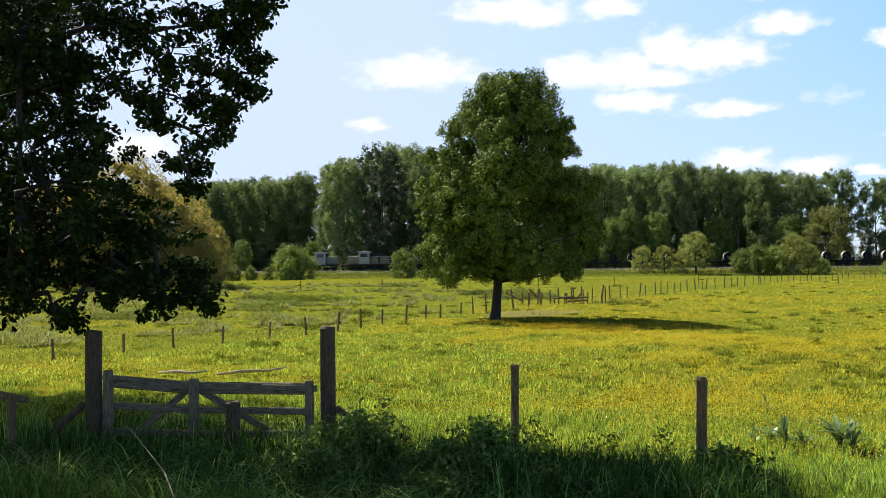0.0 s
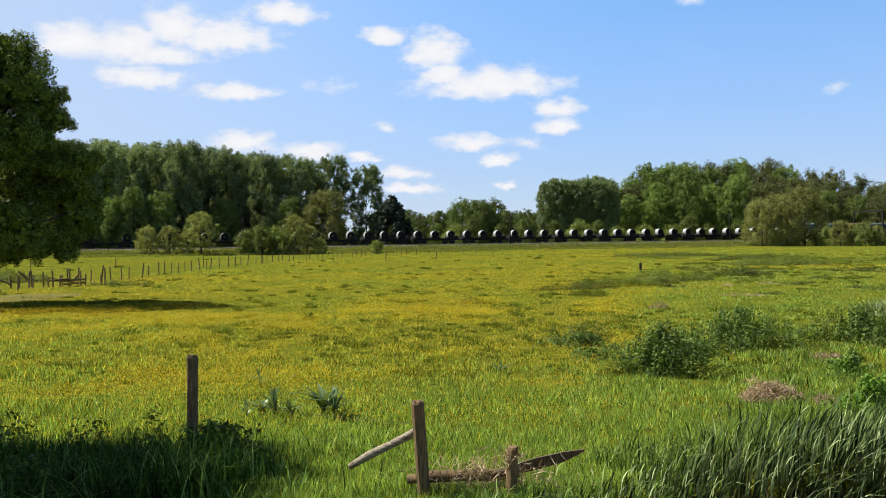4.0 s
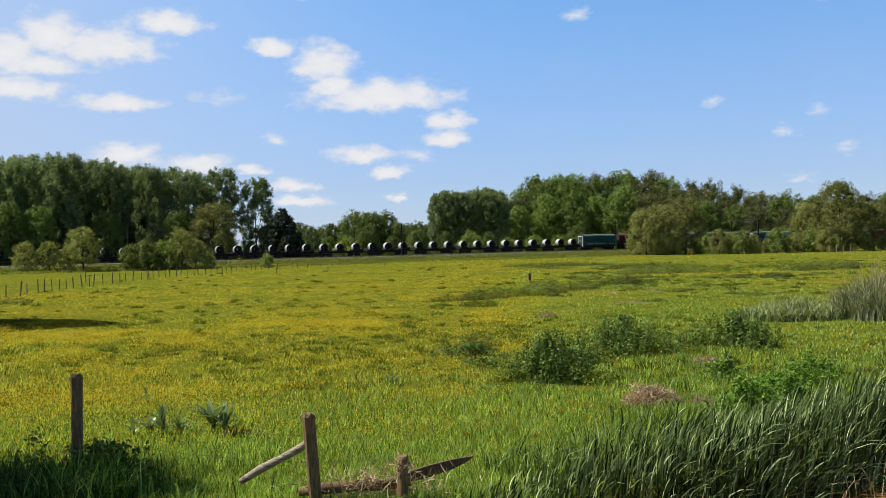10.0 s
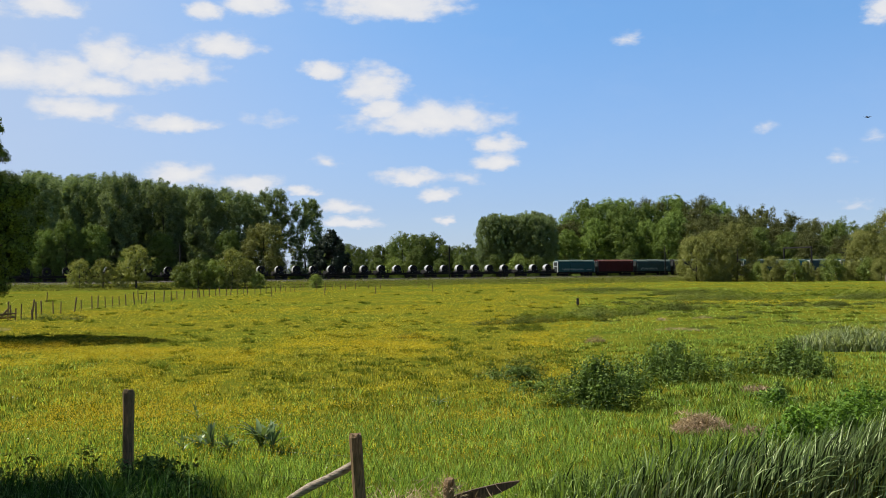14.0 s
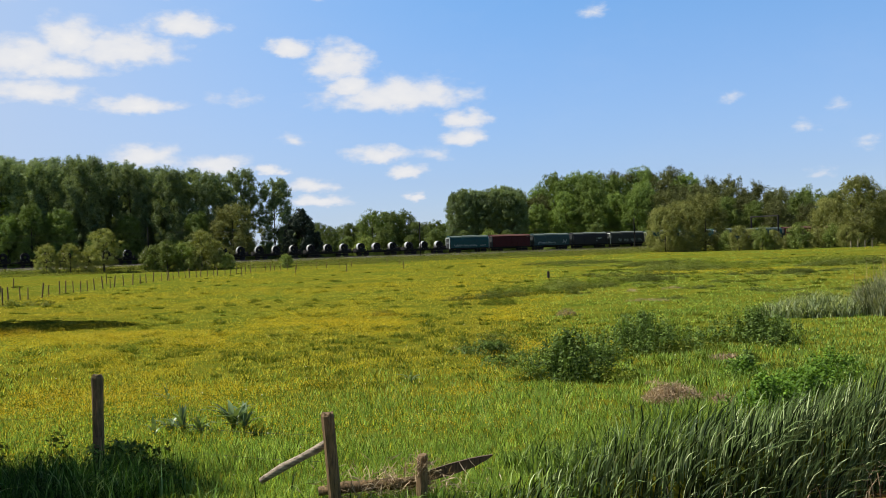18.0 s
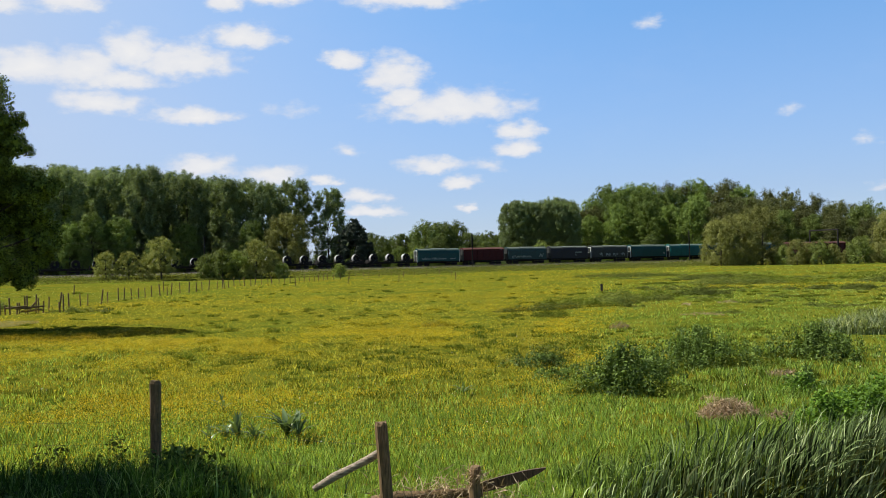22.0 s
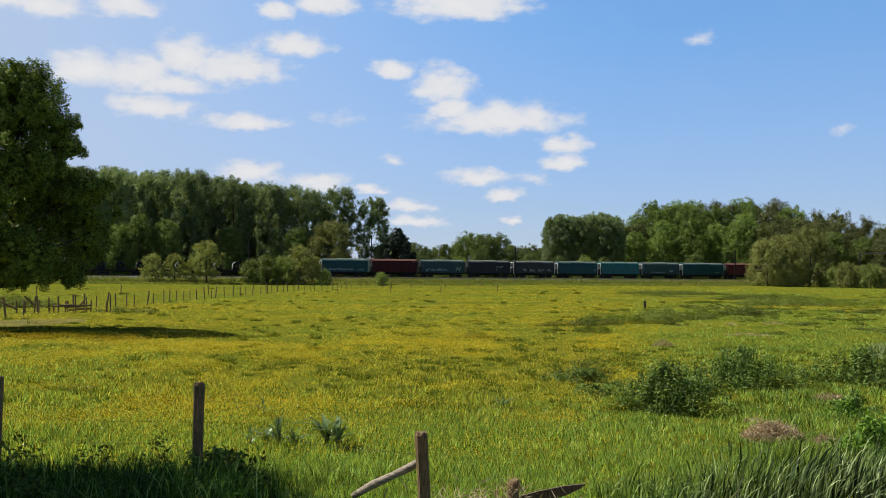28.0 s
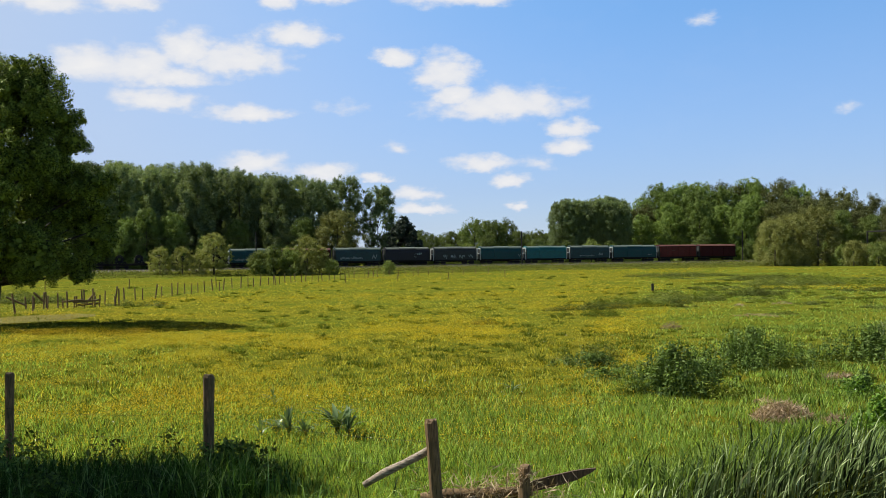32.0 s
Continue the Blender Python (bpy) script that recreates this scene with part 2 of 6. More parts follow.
def leaf_material(name, dark, light, through=0.35, patch=0.0, patch_colour=None, rough=0.55, scale=0.2, tip=None, gloss=0.12, shine=1.0):
    """Leaves: colour varies from leaf to leaf and in patches, some light comes through."""
    m, nt, b = material(name, rough)
    geo = nt.nodes.new("ShaderNodeNewGeometry")
    # tip: tone of the palest fifth, a painted highlight on grass and reeds
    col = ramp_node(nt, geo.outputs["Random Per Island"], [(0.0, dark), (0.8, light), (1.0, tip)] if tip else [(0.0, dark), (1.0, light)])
    if patch:
        p = noise_node(nt, scale, 3.0)
        f = nt.nodes.new("ShaderNodeMapRange")
        f.inputs["From Min"].default_value, f.inputs["From Max"].default_value = 0.42, 0.68
        f.inputs["To Max"].default_value = patch
        nt.links.new(p, f.inputs["Value"])
        col = mix_node(nt, f.outputs[0], col, patch_colour)
    info = nt.nodes.new("ShaderNodeObjectInfo")
    hue = nt.nodes.new("ShaderNodeHueSaturation")
    v = nt.nodes.new("ShaderNodeMapRange")
    v.inputs["To Min"].default_value, v.inputs["To Max"].default_value = 0.75, 1.25
    nt.links.new(info.outputs["Random"], v.inputs["Value"])
    nt.links.new(v.outputs[0], hue.inputs["Value"])
    nt.links.new(col, hue.inputs["Color"])
    col = hue.outputs[0]
    nt.links.new(col, b.inputs["Base Color"])
    b.inputs["Specular IOR Level"].default_value = gloss
    t = nt.nodes.new("ShaderNodeBsdfTranslucent")
    tint = mix_node(nt, 1.0, col, (1.25 * shine, 1.2 * shine, 0.5 * shine), "MULTIPLY")
    nt.links.new(tint, t.inputs[0])
    mx = nt.nodes.new("ShaderNodeMixShader")
    mx.inputs[0].default_value = through
    nt.links.new(b.outputs[0], mx.inputs[1])
    nt.links.new(t.outputs[0], mx.inputs[2])
    nt.links.new(mx.outputs[0], nt.nodes["Material Output"].inputs[0])
    return m


def wood_material(name, dark, light, grain=(6, 6, 0.8), moss=None):
    m, nt, b = material(name, 0.85)
    g = noise_node(nt, 9.0, 6.0, 0.65, grain)
    col = ramp_node(nt, g, [(0.3, dark), (0.72, light)])
    if moss:
        f = nt.nodes.new("ShaderNodeMapRange")
        f.inputs["From Min"].default_value, f.inputs["From Max"].default_value = 0.5, 0.7
        nt.links.new(noise_node(nt, 3.0, 4.0), f.inputs["Value"])
        col = mix_node(nt, f.outputs[0], col, moss)
    nt.links.new(col, b.inputs["Base Color"])
    bump_node(nt, b, g, 0.6, 0.01)
    return m


def paint_material(name, colour, dirt=(0.05, 0.045, 0.04), rough=0.55, amount=0.6, metal=0.0, lit_dust=None):
    m, nt, b = material(name, rough, metal)
    f = nt.nodes.new("ShaderNodeMapRange")
    f.inputs["From Min"].default_value, f.inputs["From Max"].default_value = 0.4, 0.75
    f.inputs["To Max"].default_value = amount
    nt.links.new(noise_node(nt, 0.9, 6.0, 0.65, (1, 1, 2.2)), f.inputs["Value"])
    col = mix_node(nt, f.outputs[0], colour, dirt)
    if lit_dust:  # dusty tone on what faces up, with the sky's light painted in
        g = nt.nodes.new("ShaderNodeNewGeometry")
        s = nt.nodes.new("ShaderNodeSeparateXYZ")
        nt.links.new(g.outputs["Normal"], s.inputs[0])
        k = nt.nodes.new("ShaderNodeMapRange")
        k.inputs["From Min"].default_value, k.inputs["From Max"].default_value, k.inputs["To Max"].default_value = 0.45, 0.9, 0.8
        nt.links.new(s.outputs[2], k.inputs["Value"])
        col = mix_node(nt, k.outputs[0], col, lit_dust)
    nt.links.new(col, b.inputs["Base Color"])
    b.inputs["Specular IOR Level"].default_value = 0.25
    return m


M = {}
M["leaf_main"] = leaf_material("leaf_hornbeam", (0.011, 0.02, 0.004), (0.205, 0.275, 0.05), 0.1, 0.4, (0.125, 0.165, 0.027), scale=0.35, gloss=0.06, shine=1.3)
# oak leaves coloured near black: the dark of backlight is put into them
M["leaf_oak_backlit"] = leaf_material("leaf_oak_backlit", (0.006, 0.013, 0.003), (0.03, 0.05, 0.010), 0.08, gloss=0.03)
M["leaf_poplar"] = leaf_material("leaf_poplar", (0.07, 0.108, 0.053), (0.255, 0.33, 0.155), 0.32, 0.4, (0.135, 0.185, 0.08), scale=0.08, shine=1.1)
M["leaf_wood"] = leaf_material("leaf_wood", (0.06, 0.09, 0.024), (0.155, 0.21, 0.052), 0.22, 0.5, (0.165, 0.20, 0.05), scale=0.08)
M["leaf_bright"] = leaf_material("leaf_bright", (0.08, 0.125, 0.03), (0.20, 0.285, 0.065), 0.25, 0.4, (0.15, 0.205, 0.05), scale=0.08)
M["leaf_sallow"] = leaf_material("leaf_sallow", (0.16, 0.185, 0.055), (0.35, 0.375, 0.125), 0.32, 0.4, (0.21, 0.25, 0.08), scale=0.15)
M["leaf_olive"] = leaf_material("leaf_olive", (0.05, 0.062, 0.022), (0.135, 0.15, 0.05), 0.2, 0.5, (0.125, 0.13, 0.045), scale=0.08)
M["leaf_willow"] = leaf_material("leaf_willow", (0.12, 0.135, 0.04), (0.255, 0.27, 0.082), 0.22, 0.4, (0.185, 0.19, 0.055), scale=0.12)
M["leaf_tan"] = leaf_material("leaf_tan", (0.22, 0.19, 0.065), (0.44, 0.37, 0.15), 0.42, 0.5, (0.25, 0.26, 0.085), scale=0.15)
M["leaf_shrub"] = leaf_material("leaf_shrub", (0.09, 0.13, 0.032), (0.23, 0.30, 0.075), 0.25, 0.4, (0.17, 0.17, 0.05), scale=0.2)
M["leaf_conifer"] = leaf_material("leaf_conifer", (0.015, 0.025, 0.018), (0.035, 0.05, 0.03), 0.05)
M["leaf_grey"] = leaf_material("leaf_grey", (0.05, 0.07, 0.05), (0.10, 0.13, 0.085), 0.15)
M["nettle"] = leaf_material("nettle", (0.025, 0.05, 0.012), (0.235, 0.35, 0.085), 0.3, 0.4, (0.12, 0.185, 0.045), scale=1.2, rough=0.55, gloss=0.1)
M["dock"] = leaf_material("dock", (0.05, 0.095, 0.035), (0.20, 0.28, 0.125), 0.3, rough=0.38, gloss=0.35)
# reed glints and dark gaps are put into colour: pale tip, near-black blades
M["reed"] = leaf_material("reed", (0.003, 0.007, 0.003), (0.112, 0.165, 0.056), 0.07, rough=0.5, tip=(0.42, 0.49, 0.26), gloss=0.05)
M["sedge"] = leaf_material("sedge", (0.07, 0.09, 0.03), (0.25, 0.28, 0.11), 0.35, 0.5, (0.2, 0.2, 0.09), scale=0.3, tip=(0.36, 0.39, 0.2))
M["herb"] = leaf_material("herb", (0.04, 0.09, 0.012), (0.15, 0.27, 0.035), 0.3, 0.4, (0.10, 0.18, 0.025), scale=1.5)
M["verge"] = leaf_material("verge", (0.008, 0.02, 0.005), (0.16, 0.27, 0.05), 0.35, 0.4, (0.08, 0.14, 0.025), scale=2.2, tip=(0.44, 0.54, 0.2), gloss=0.04)
M["rush"] = leaf_material("rush", (0.10, 0.14, 0.07), (0.32, 0.39, 0.20), 0.4, tip=(0.50, 0.55, 0.34))
M["dry_turf"] = leaf_material("dry_turf", (0.24, 0.22, 0.09), (0.46, 0.42, 0.2), 0.15, gloss=0.0)
M["straw"] = leaf_material("straw", (0.22, 0.15, 0.09), (0.5, 0.40, 0.27), 0.15)
M["bramble"] = leaf_material("bramble", (0.035, 0.06, 0.012), (0.22, 0.265, 0.065), 0.35, 0.4, (0.15, 0.15, 0.05), scale=0.6, gloss=0.03)
M["grass"] = leaf_material("grass", (0.018, 0.028, 0.004), (0.62, 0.575, 0.09), 0.46, 0.7, (0.20, 0.205, 0.03), scale=1.6, tip=(0.78, 0.74, 0.2), gloss=0.0)
M["grass_rough"] = leaf_material("grass_rough", (0.02, 0.032, 0.006), (0.36, 0.41, 0.11), 0.4, 0.6, (0.19, 0.205, 0.06), scale=0.7, tip=(0.52, 0.55, 0.24), gloss=0.0)
M["grass_lush"] = leaf_material("grass_lush", (0.012, 0.03, 0.008), (0.31, 0.47, 0.108), 0.48, 0.5, (0.125, 0.205, 0.045), scale=2.2, tip=(0.51, 0.63, 0.23), gloss=0.02)
# darker version of the lush grass, with the oak's shade put into its colour
M["grass_shade_tone"] = leaf_material("grass_shade_tone", (0.006, 0.02, 0.004), (0.075, 0.165, 0.024), 0.25, 0.4, (0.045, 0.10, 0.014), scale=1.0, tip=(0.34, 0.48, 0.17), gloss=0.03)
M["pale_reed"] = leaf_material("pale_reed", (0.07, 0.09, 0.05), (0.30, 0.335, 0.20), 0.3, tip=(0.42, 0.45, 0.3))
M["tussock"] = leaf_material("tussock", (0.04, 0.07, 0.010), (0.17, 0.215, 0.035), 0.35, 0.5, (0.14, 0.17, 0.03), scale=0.5, tip=(0.27, 0.29, 0.08), gloss=0.0)
M["bank"] = leaf_material("bank", (0.06, 0.08, 0.02), (0.20, 0.215, 0.065), 0.3, 0.5, (0.12, 0.14, 0.04), scale=0.15, gloss=0.0)
M["flower"] = leaf_material("buttercup", (0.52, 0.40, 0.008), (0.66, 0.53, 0.015), 0.15, 0.8, (0.60, 0.39, 0.005), rough=0.5, scale=0.35)
M["daisy"] = leaf_material("daisy", (0.65, 0.65, 0.6), (0.8, 0.8, 0.75), 0.2)
M["bark"] = wood_material("bark", (0.010, 0.008, 0.006), (0.04, 0.03, 0.022), (1, 1, 0.25))
M["post"] = wood_material("weathered_post", (0.035, 0.022, 0.009), (0.27, 0.17, 0.075), moss=(0.085, 0.065, 0.02))
M["post_grey"] = wood_material("grey_post", (0.022, 0.015, 0.008), (0.15, 0.10, 0.05))
M["rail_wood"] = wood_material("weathered_rail", (0.035, 0.024, 0.014), (0.31, 0.235, 0.15), (0.8, 6, 6))
M["log"] = wood_material("dead_log", (0.05, 0.038, 0.026), (0.44, 0.37, 0.27), (0.8, 6, 6))
M["wire"] = paint_material("rusty_wire", (0.045, 0.038, 0.03), rough=0.7, metal=0.2)
M["steel_dark"] = paint_material("dark_steel", (0.008, 0.008, 0.009), (0.018, 0.013, 0.010), 0.8)
M["rail_steel"] = paint_material("rail_steel", (0.22, 0.17, 0.14), (0.10, 0.06, 0.04), 0.4, metal=0.7)
# one steel in two tones: lit rim and shaded faces are painted
M["coil"] = paint_material("coil_lit_steel", (0.44, 0.45, 0.46), (0.2, 0.2, 0.2), 0.45, 0.6, metal=0.3)
M["coil_shaded_side"] = paint_material("coil_shaded_side", (0.010, 0.010, 0.012), (0.006, 0.006, 0.006), 0.9, 0.7)
M["wheel"] = paint_material("wheel_steel", (0.05, 0.042, 0.036), rough=0.6, metal=0.3)
M["faded_mark"] = paint_material("faded_marking", (0.22, 0.27, 0.27), (0.10, 0.13, 0.13), 0.7, 0.7)
M["teal"] = paint_material("teal_hood", (0.004, 0.050, 0.054), (0.02, 0.035, 0.038), 0.5, lit_dust=(0.16, 0.19, 0.16))
M["teal_bright"] = paint_material("bright_teal_hood", (0.010, 0.11, 0.115), (0.015, 0.05, 0.052), 0.45, lit_dust=(0.16, 0.19, 0.16))
M["teal_grey"] = paint_material("faded_teal_hood", (0.022, 0.055, 0.058), (0.025, 0.028, 0.028), 0.6, 0.8, lit_dust=(0.16, 0.19, 0.16))
M["maroon"] = paint_material("maroon_hood", (0.046, 0.004, 0.006), (0.022, 0.005, 0.006), 0.7, lit_dust=(0.11, 0.05, 0.04))
M["red"] = paint_material("red_hood", (0.10, 0.012, 0.010), (0.04, 0.010, 0.008), 0.55)
M["sooty"] = paint_material("sooty_hood", (0.016, 0.017, 0.024), (0.022, 0.018, 0.016), 0.6, lit_dust=(0.16, 0.19, 0.16))
M["grey_hood"] = paint_material("grey_hood", (0.03, 0.035, 0.035), (0.02, 0.02, 0.019), 0.6, lit_dust=(0.16, 0.19, 0.16))
M["roof_dust"] = paint_material("dusty_roof", (0.17, 0.19, 0.17), (0.09, 0.10, 0.09), 0.7)
M["pale_paint"] = paint_material("pale_paint", (0.55, 0.58, 0.56), (0.25, 0.25, 0.23), 0.5, 0.5)
M["loco_grey"] = paint_material("loco_grey", (0.17, 0.175, 0.15), (0.07, 0.07, 0.06), 0.6, 0.7)
M["loco_cab"] = paint_material("loco_cab", (0.30, 0.31, 0.29), (0.14, 0.14, 0.13), 0.6, 0.6)
M["loco_frame"] = paint_material("loco_frame", (0.035, 0.018, 0.012), (0.012, 0.010, 0.009), 0.8, 0.7)
M["loco_yellow"] = paint_material("loco_yellow", (0.55, 0.40, 0.05), (0.2, 0.15, 0.05), 0.5, 0.4)
M["ballast"] = None
M["concrete"] = paint_material("concrete", (0.42, 0.41, 0.38), (0.2, 0.19, 0.17), 0.9, 0.5)
M["bird"] = paint_material("bird", (0.03, 0.028, 0.03), rough=0.7)


def glass_material():
    m, nt, b = material("cab_glass", 0.08)
    b.inputs["Base Color"].default_value = (0.02, 0.025, 0.03, 1)
    return m


M["glass"] = glass_material()


def ballast_material():
    m, nt, b = material("ballast", 0.95)
    v = nt.nodes.new("ShaderNodeTexVoronoi")
    v.inputs["Scale"].default_value = 12.0
    c = nt.nodes.new("ShaderNodeTexCoord")
    nt.links.new(c.outputs["Object"], v.inputs["Vector"])
    col = ramp_node(nt, v.outputs["Color"], [(0.0, (0.05, 0.047, 0.04)), (1.0, (0.17, 0.155, 0.13))])
    nt.links.new(col, b.inputs["Base Color"])
    bump_node(nt, b, v.outputs["Distance"], 0.8, 0.04)
    return m


M["ballast"] = ballast_material()


def ground_material():
    m, nt, b = material("meadow_soil", 0.95)
    b.inputs["Specular IOR Level"].default_value = 0.0
    fine = noise_node(nt, 3.0, 8.0, 0.75)
    mid = noise_node(nt, 0.5, 6.0, 0.7)
    wide = noise_node(nt, 0.05, 3.0, 0.5)
    a = ramp_node(nt, fine, [(0.3, (0.035, 0.06, 0.008)), (0.65, (0.13, 0.14, 0.02))])
    y = ramp_node(nt, mid, [(0.35, (0.04, 0.075, 0.009)), (0.64, (0.205, 0.18, 0.022))])
    col = mix_node(nt, 0.5, a, y)
    w = ramp_node(nt, wide, [(0.35, (0.85, 1.0, 0.9)), (0.65, (1.2, 1.05, 0.8))])
    col = mix_node(nt, 1.0, col, w, "MULTIPLY")
    nt.links.new(col, b.inputs["Base Color"])
    bump_node(nt, b, fine, 0.9, 0.1)
    return m


M["ground"] = ground_material()


def water_material():
    m, nt, b = material("muddy_water", 0.06)
    col = ramp_node(nt, noise_node(nt, 0.8, 3.0), [(0.3, (0.20, 0.10, 0.03)), (0.7, (0.32, 0.17, 0.055))])
    nt.links.new(col, b.inputs["Base Color"])
    bump_node(nt, b, noise_node(nt, 5.0, 3.0, 0.5, (1, 2.5, 1)), 0.25, 0.02)
    return m


M["water"] = water_material()


# ---- mesh helpers ----
class Geo:
    """Gathers vertices and faces for one mesh."""

    def __init__(self):
        self.v, self.f = [], []

    def add(self, verts, faces):
        n = len(self.v)
        self.v += [tuple(p) for p in verts]
        self.f += [tuple(i + n for i in f) for f in faces]
        return self

    def box(self, x, y, z, sx, sy, sz, c=0.0, turn=None):
        """A box of full sizes sx, sy, sz round a centre, edges chamfered by c, turned by a matrix."""
        bm = bmesh.new()
        bmesh.ops.create_cube(bm, size=1.0)
        bmesh.ops.scale(bm, vec=(sx, sy, sz), verts=bm.verts)
        if c:
            bmesh.ops.bevel(bm, geom=bm.edges[:], offset=c, segments=1, affect="EDGES")
        if turn is not None:
            bmesh.ops.transform(bm, matrix=turn, verts=bm.verts)
        bm.verts.index_update()
        self.add([(p.co.x + x, p.co.y + y, p.co.z + z) for p in bm.verts], [[q.index for q in f.verts] for f in bm.faces])
        bm.free()
        return self

    def tube(self, pts, radii, sides=8, cap=True):
        """A tapered tube along points."""
        pts = [Vector(p) for p in pts]
        verts, faces = [], []
        for i, p in enumerate(pts):
            d = (pts[min(i + 1, len(pts) - 1)] - pts[max(i - 1, 0)]).normalized()
            a = d.cross(Vector((0.3, 0.9, 0.1)) if abs(d.y) < 0.8 else Vector((1, 0, 0.2))).normalized()
            b = d.cross(a)
            for k in range(sides):
                t = 2 * pi * k / sides
                verts.append(p + (a * cos(t) + b * sin(t)) * radii[i])
        for i in range(len(pts) - 1):
            for k in range(sides):
                k2 = (k + 1) % sides
                faces.append((i * sides + k, i * sides + k2, (i + 1) * sides + k2, (i + 1) * sides + k))
        if cap:
            faces.append(tuple(reversed(range(sides))))
            faces.append(tuple((len(pts) - 1) * sides + k for k in range(sides)))
        return self.add(verts, faces)

    def mesh(self, name, mat, smooth=False):
        me = bpy.data.meshes.new(name)
        me.from_pydata(self.v, [], self.f)
        me.materials.append(mat)
        if smooth:
            me.polygons.foreach_set("use_smooth", [True] * len(me.polygons))
        me.update()
        return me


def poly_mesh(name, corners, mat):
    """A mesh of loose faces from an array (faces, corners, 3)."""
    n, k = corners.shape[:2]
    me = bpy.data.meshes.new(name)
    me.vertices.add(n * k)
    me.vertices.foreach_set("co", np.ascontiguousarray(corners, dtype=np.float32).ravel())
    me.loops.add(n * k)
    me.loops.foreach_set("vertex_index", np.arange(n * k, dtype=np.int32))
    me.polygons.add(n)
    me.polygons.foreach_set("loop_start", np.arange(0, n * k, k, dtype=np.int32))
    me.materials.append(mat)
    me.update(calc_edges=True)
    return me


def strip_mesh(name, rows, mat):
    """Bent blades: an array (blades, levels, 2, 3), each blade one ribbon."""
    n, l = rows.shape[:2]
    me = bpy.data.meshes.new(name)
    me.vertices.add(n * l * 2)
    me.vertices.foreach_set("co", np.ascontiguousarray(rows, dtype=np.float32).ravel())
    base = (np.arange(n) * l * 2)[:, None, None] + (np.arange(l - 1) * 2)[None, :, None]
    idx = (base + np.array([0, 1, 3, 2])[None, None, :]).astype(np.int32)
    k = idx.size
    me.loops.add(k)
    me.loops.foreach_set("vertex_index", idx.ravel())
    me.polygons.add(k // 4)
    me.polygons.foreach_set("loop_start", np.arange(0, k, 4, dtype=np.int32))
    me.materials.append(mat)
    me.update(calc_edges=True)
    return me


def part(name, geo, mat, parent, label="", smooth=False, at=None):
    """Links one mesh under a thing or under a part."""
    me = geo if isinstance(geo, bpy.types.Mesh) else geo.mesh(name, mat, smooth)
    ob = new(name, me)
    ob.parent = parent
    if at is not None:
        ob.matrix_basis = at
    if label:
        ob["label"] = label
    return ob


def empty(name, m=None):
    ob = new(name)
    if m is not None:
        ob.matrix_basis = m
    return ob


def unit(v):
    return v / np.maximum(np.linalg.norm(v, axis=-1, keepdims=True), 1e-9)


def leaf_quads(rng, points, normals, size, slim=0.55, spread=0.9, broad=False):
    """A rhombic leaf (or a broad blunt one) at each point, facing about along its normal."""
    n = len(points)
    nn = unit(normals + rng.normal(0, spread, (n, 3)))
    t = unit(np.cross(nn, rng.normal(0, 1, (n, 3))))
    b = np.cross(nn, t)
    s = (size * rng.uniform(0.6, 1.3, n))[:, None]
    if not broad:
        return np.stack([points - t * s * 0.5, points + b * s * slim * 0.5 + nn * s * 0.06, points + t * s * 0.5, points - b * s * slim * 0.5 + nn * s * 0.06], 1)
    form = ((-0.5, 0.0, 0.0), (-0.12, 0.34, 0.05), (0.27, 0.5, 0.08), (0.5, 0.1, 0.0), (0.3, -0.48, 0.08), (-0.1, -0.36, 0.05))
    return np.stack([points + t * s * u + b * s * slim * v + nn * s * w for u, v, w in form], 1)


def clump_leaves(rng, centres, radii, count, size, squash=0.8, slim=0.6, spread=0.6, fill=0.55, broad=False):
    """Leaves on lumpy clumps: most near each clump's skin, facing outwards and up."""
    w = np.asarray(radii) ** 2
    k = rng.choice(len(centres), count, p=w / w.sum())
    d = unit(rng.normal(0, 1, (count, 3)))
    rho = rng.uniform(fill, 1.05, count) ** 0.6
    p = np.asarray(centres)[k] + d * (np.asarray(radii)[k] * rho)[:, None] * np.array([1, 1, squash])
    return leaf_quads(rng, p, d + np.array([0, 0, 0.35]), size, slim, spread, broad)


def lattice(x, y, scale, seed):
    """Smooth value noise from 0 to 1."""
    x, y = np.asarray(x) / scale, np.asarray(y) / scale
    i, j = np.floor(x).astype(np.int64), np.floor(y).astype(np.int64)
    fx, fy = x - i, y - j
    fx, fy = fx * fx * (3 - 2 * fx), fy * fy * (3 - 2 * fy)

    def h(a, b):
        q = np.sin(a * 127.1 + b * 311.7 + seed * 74.7) * 43758.5453
        return q - np.floor(q)

    return (h(i, j) * (1 - fx) + h(i + 1, j) * fx) * (1 - fy) + (h(i, j + 1) * (1 - fx) + h(i + 1, j + 1) * fx) * fy


# ---- the plan ----
# railway: a straight line D metres off, its normal turned 25 degrees to the left of +y
RAIL_YAW, RAIL_D, RAIL_Z = radians(25.0), 225.0, 1.75
RAIL_N = np.array([-sin(RAIL_YAW), cos(RAIL_YAW)])
RAIL_T = np.array([cos(RAIL_YAW), sin(RAIL_YAW)])
# stream: field-side edge through a point, with its direction
STREAM_P, STREAM_T = np.array([3.9, 12.1]), np.array([0.80, 0.60])
STREAM_N = np.array([0.60, -0.80])  # towards the camera's bank


def smooth(a, b, x):
    t = np.clip((np.asarray(x, float) - a) / (b - a), 0, 1)
    return t * t * (3 - 2 * t)


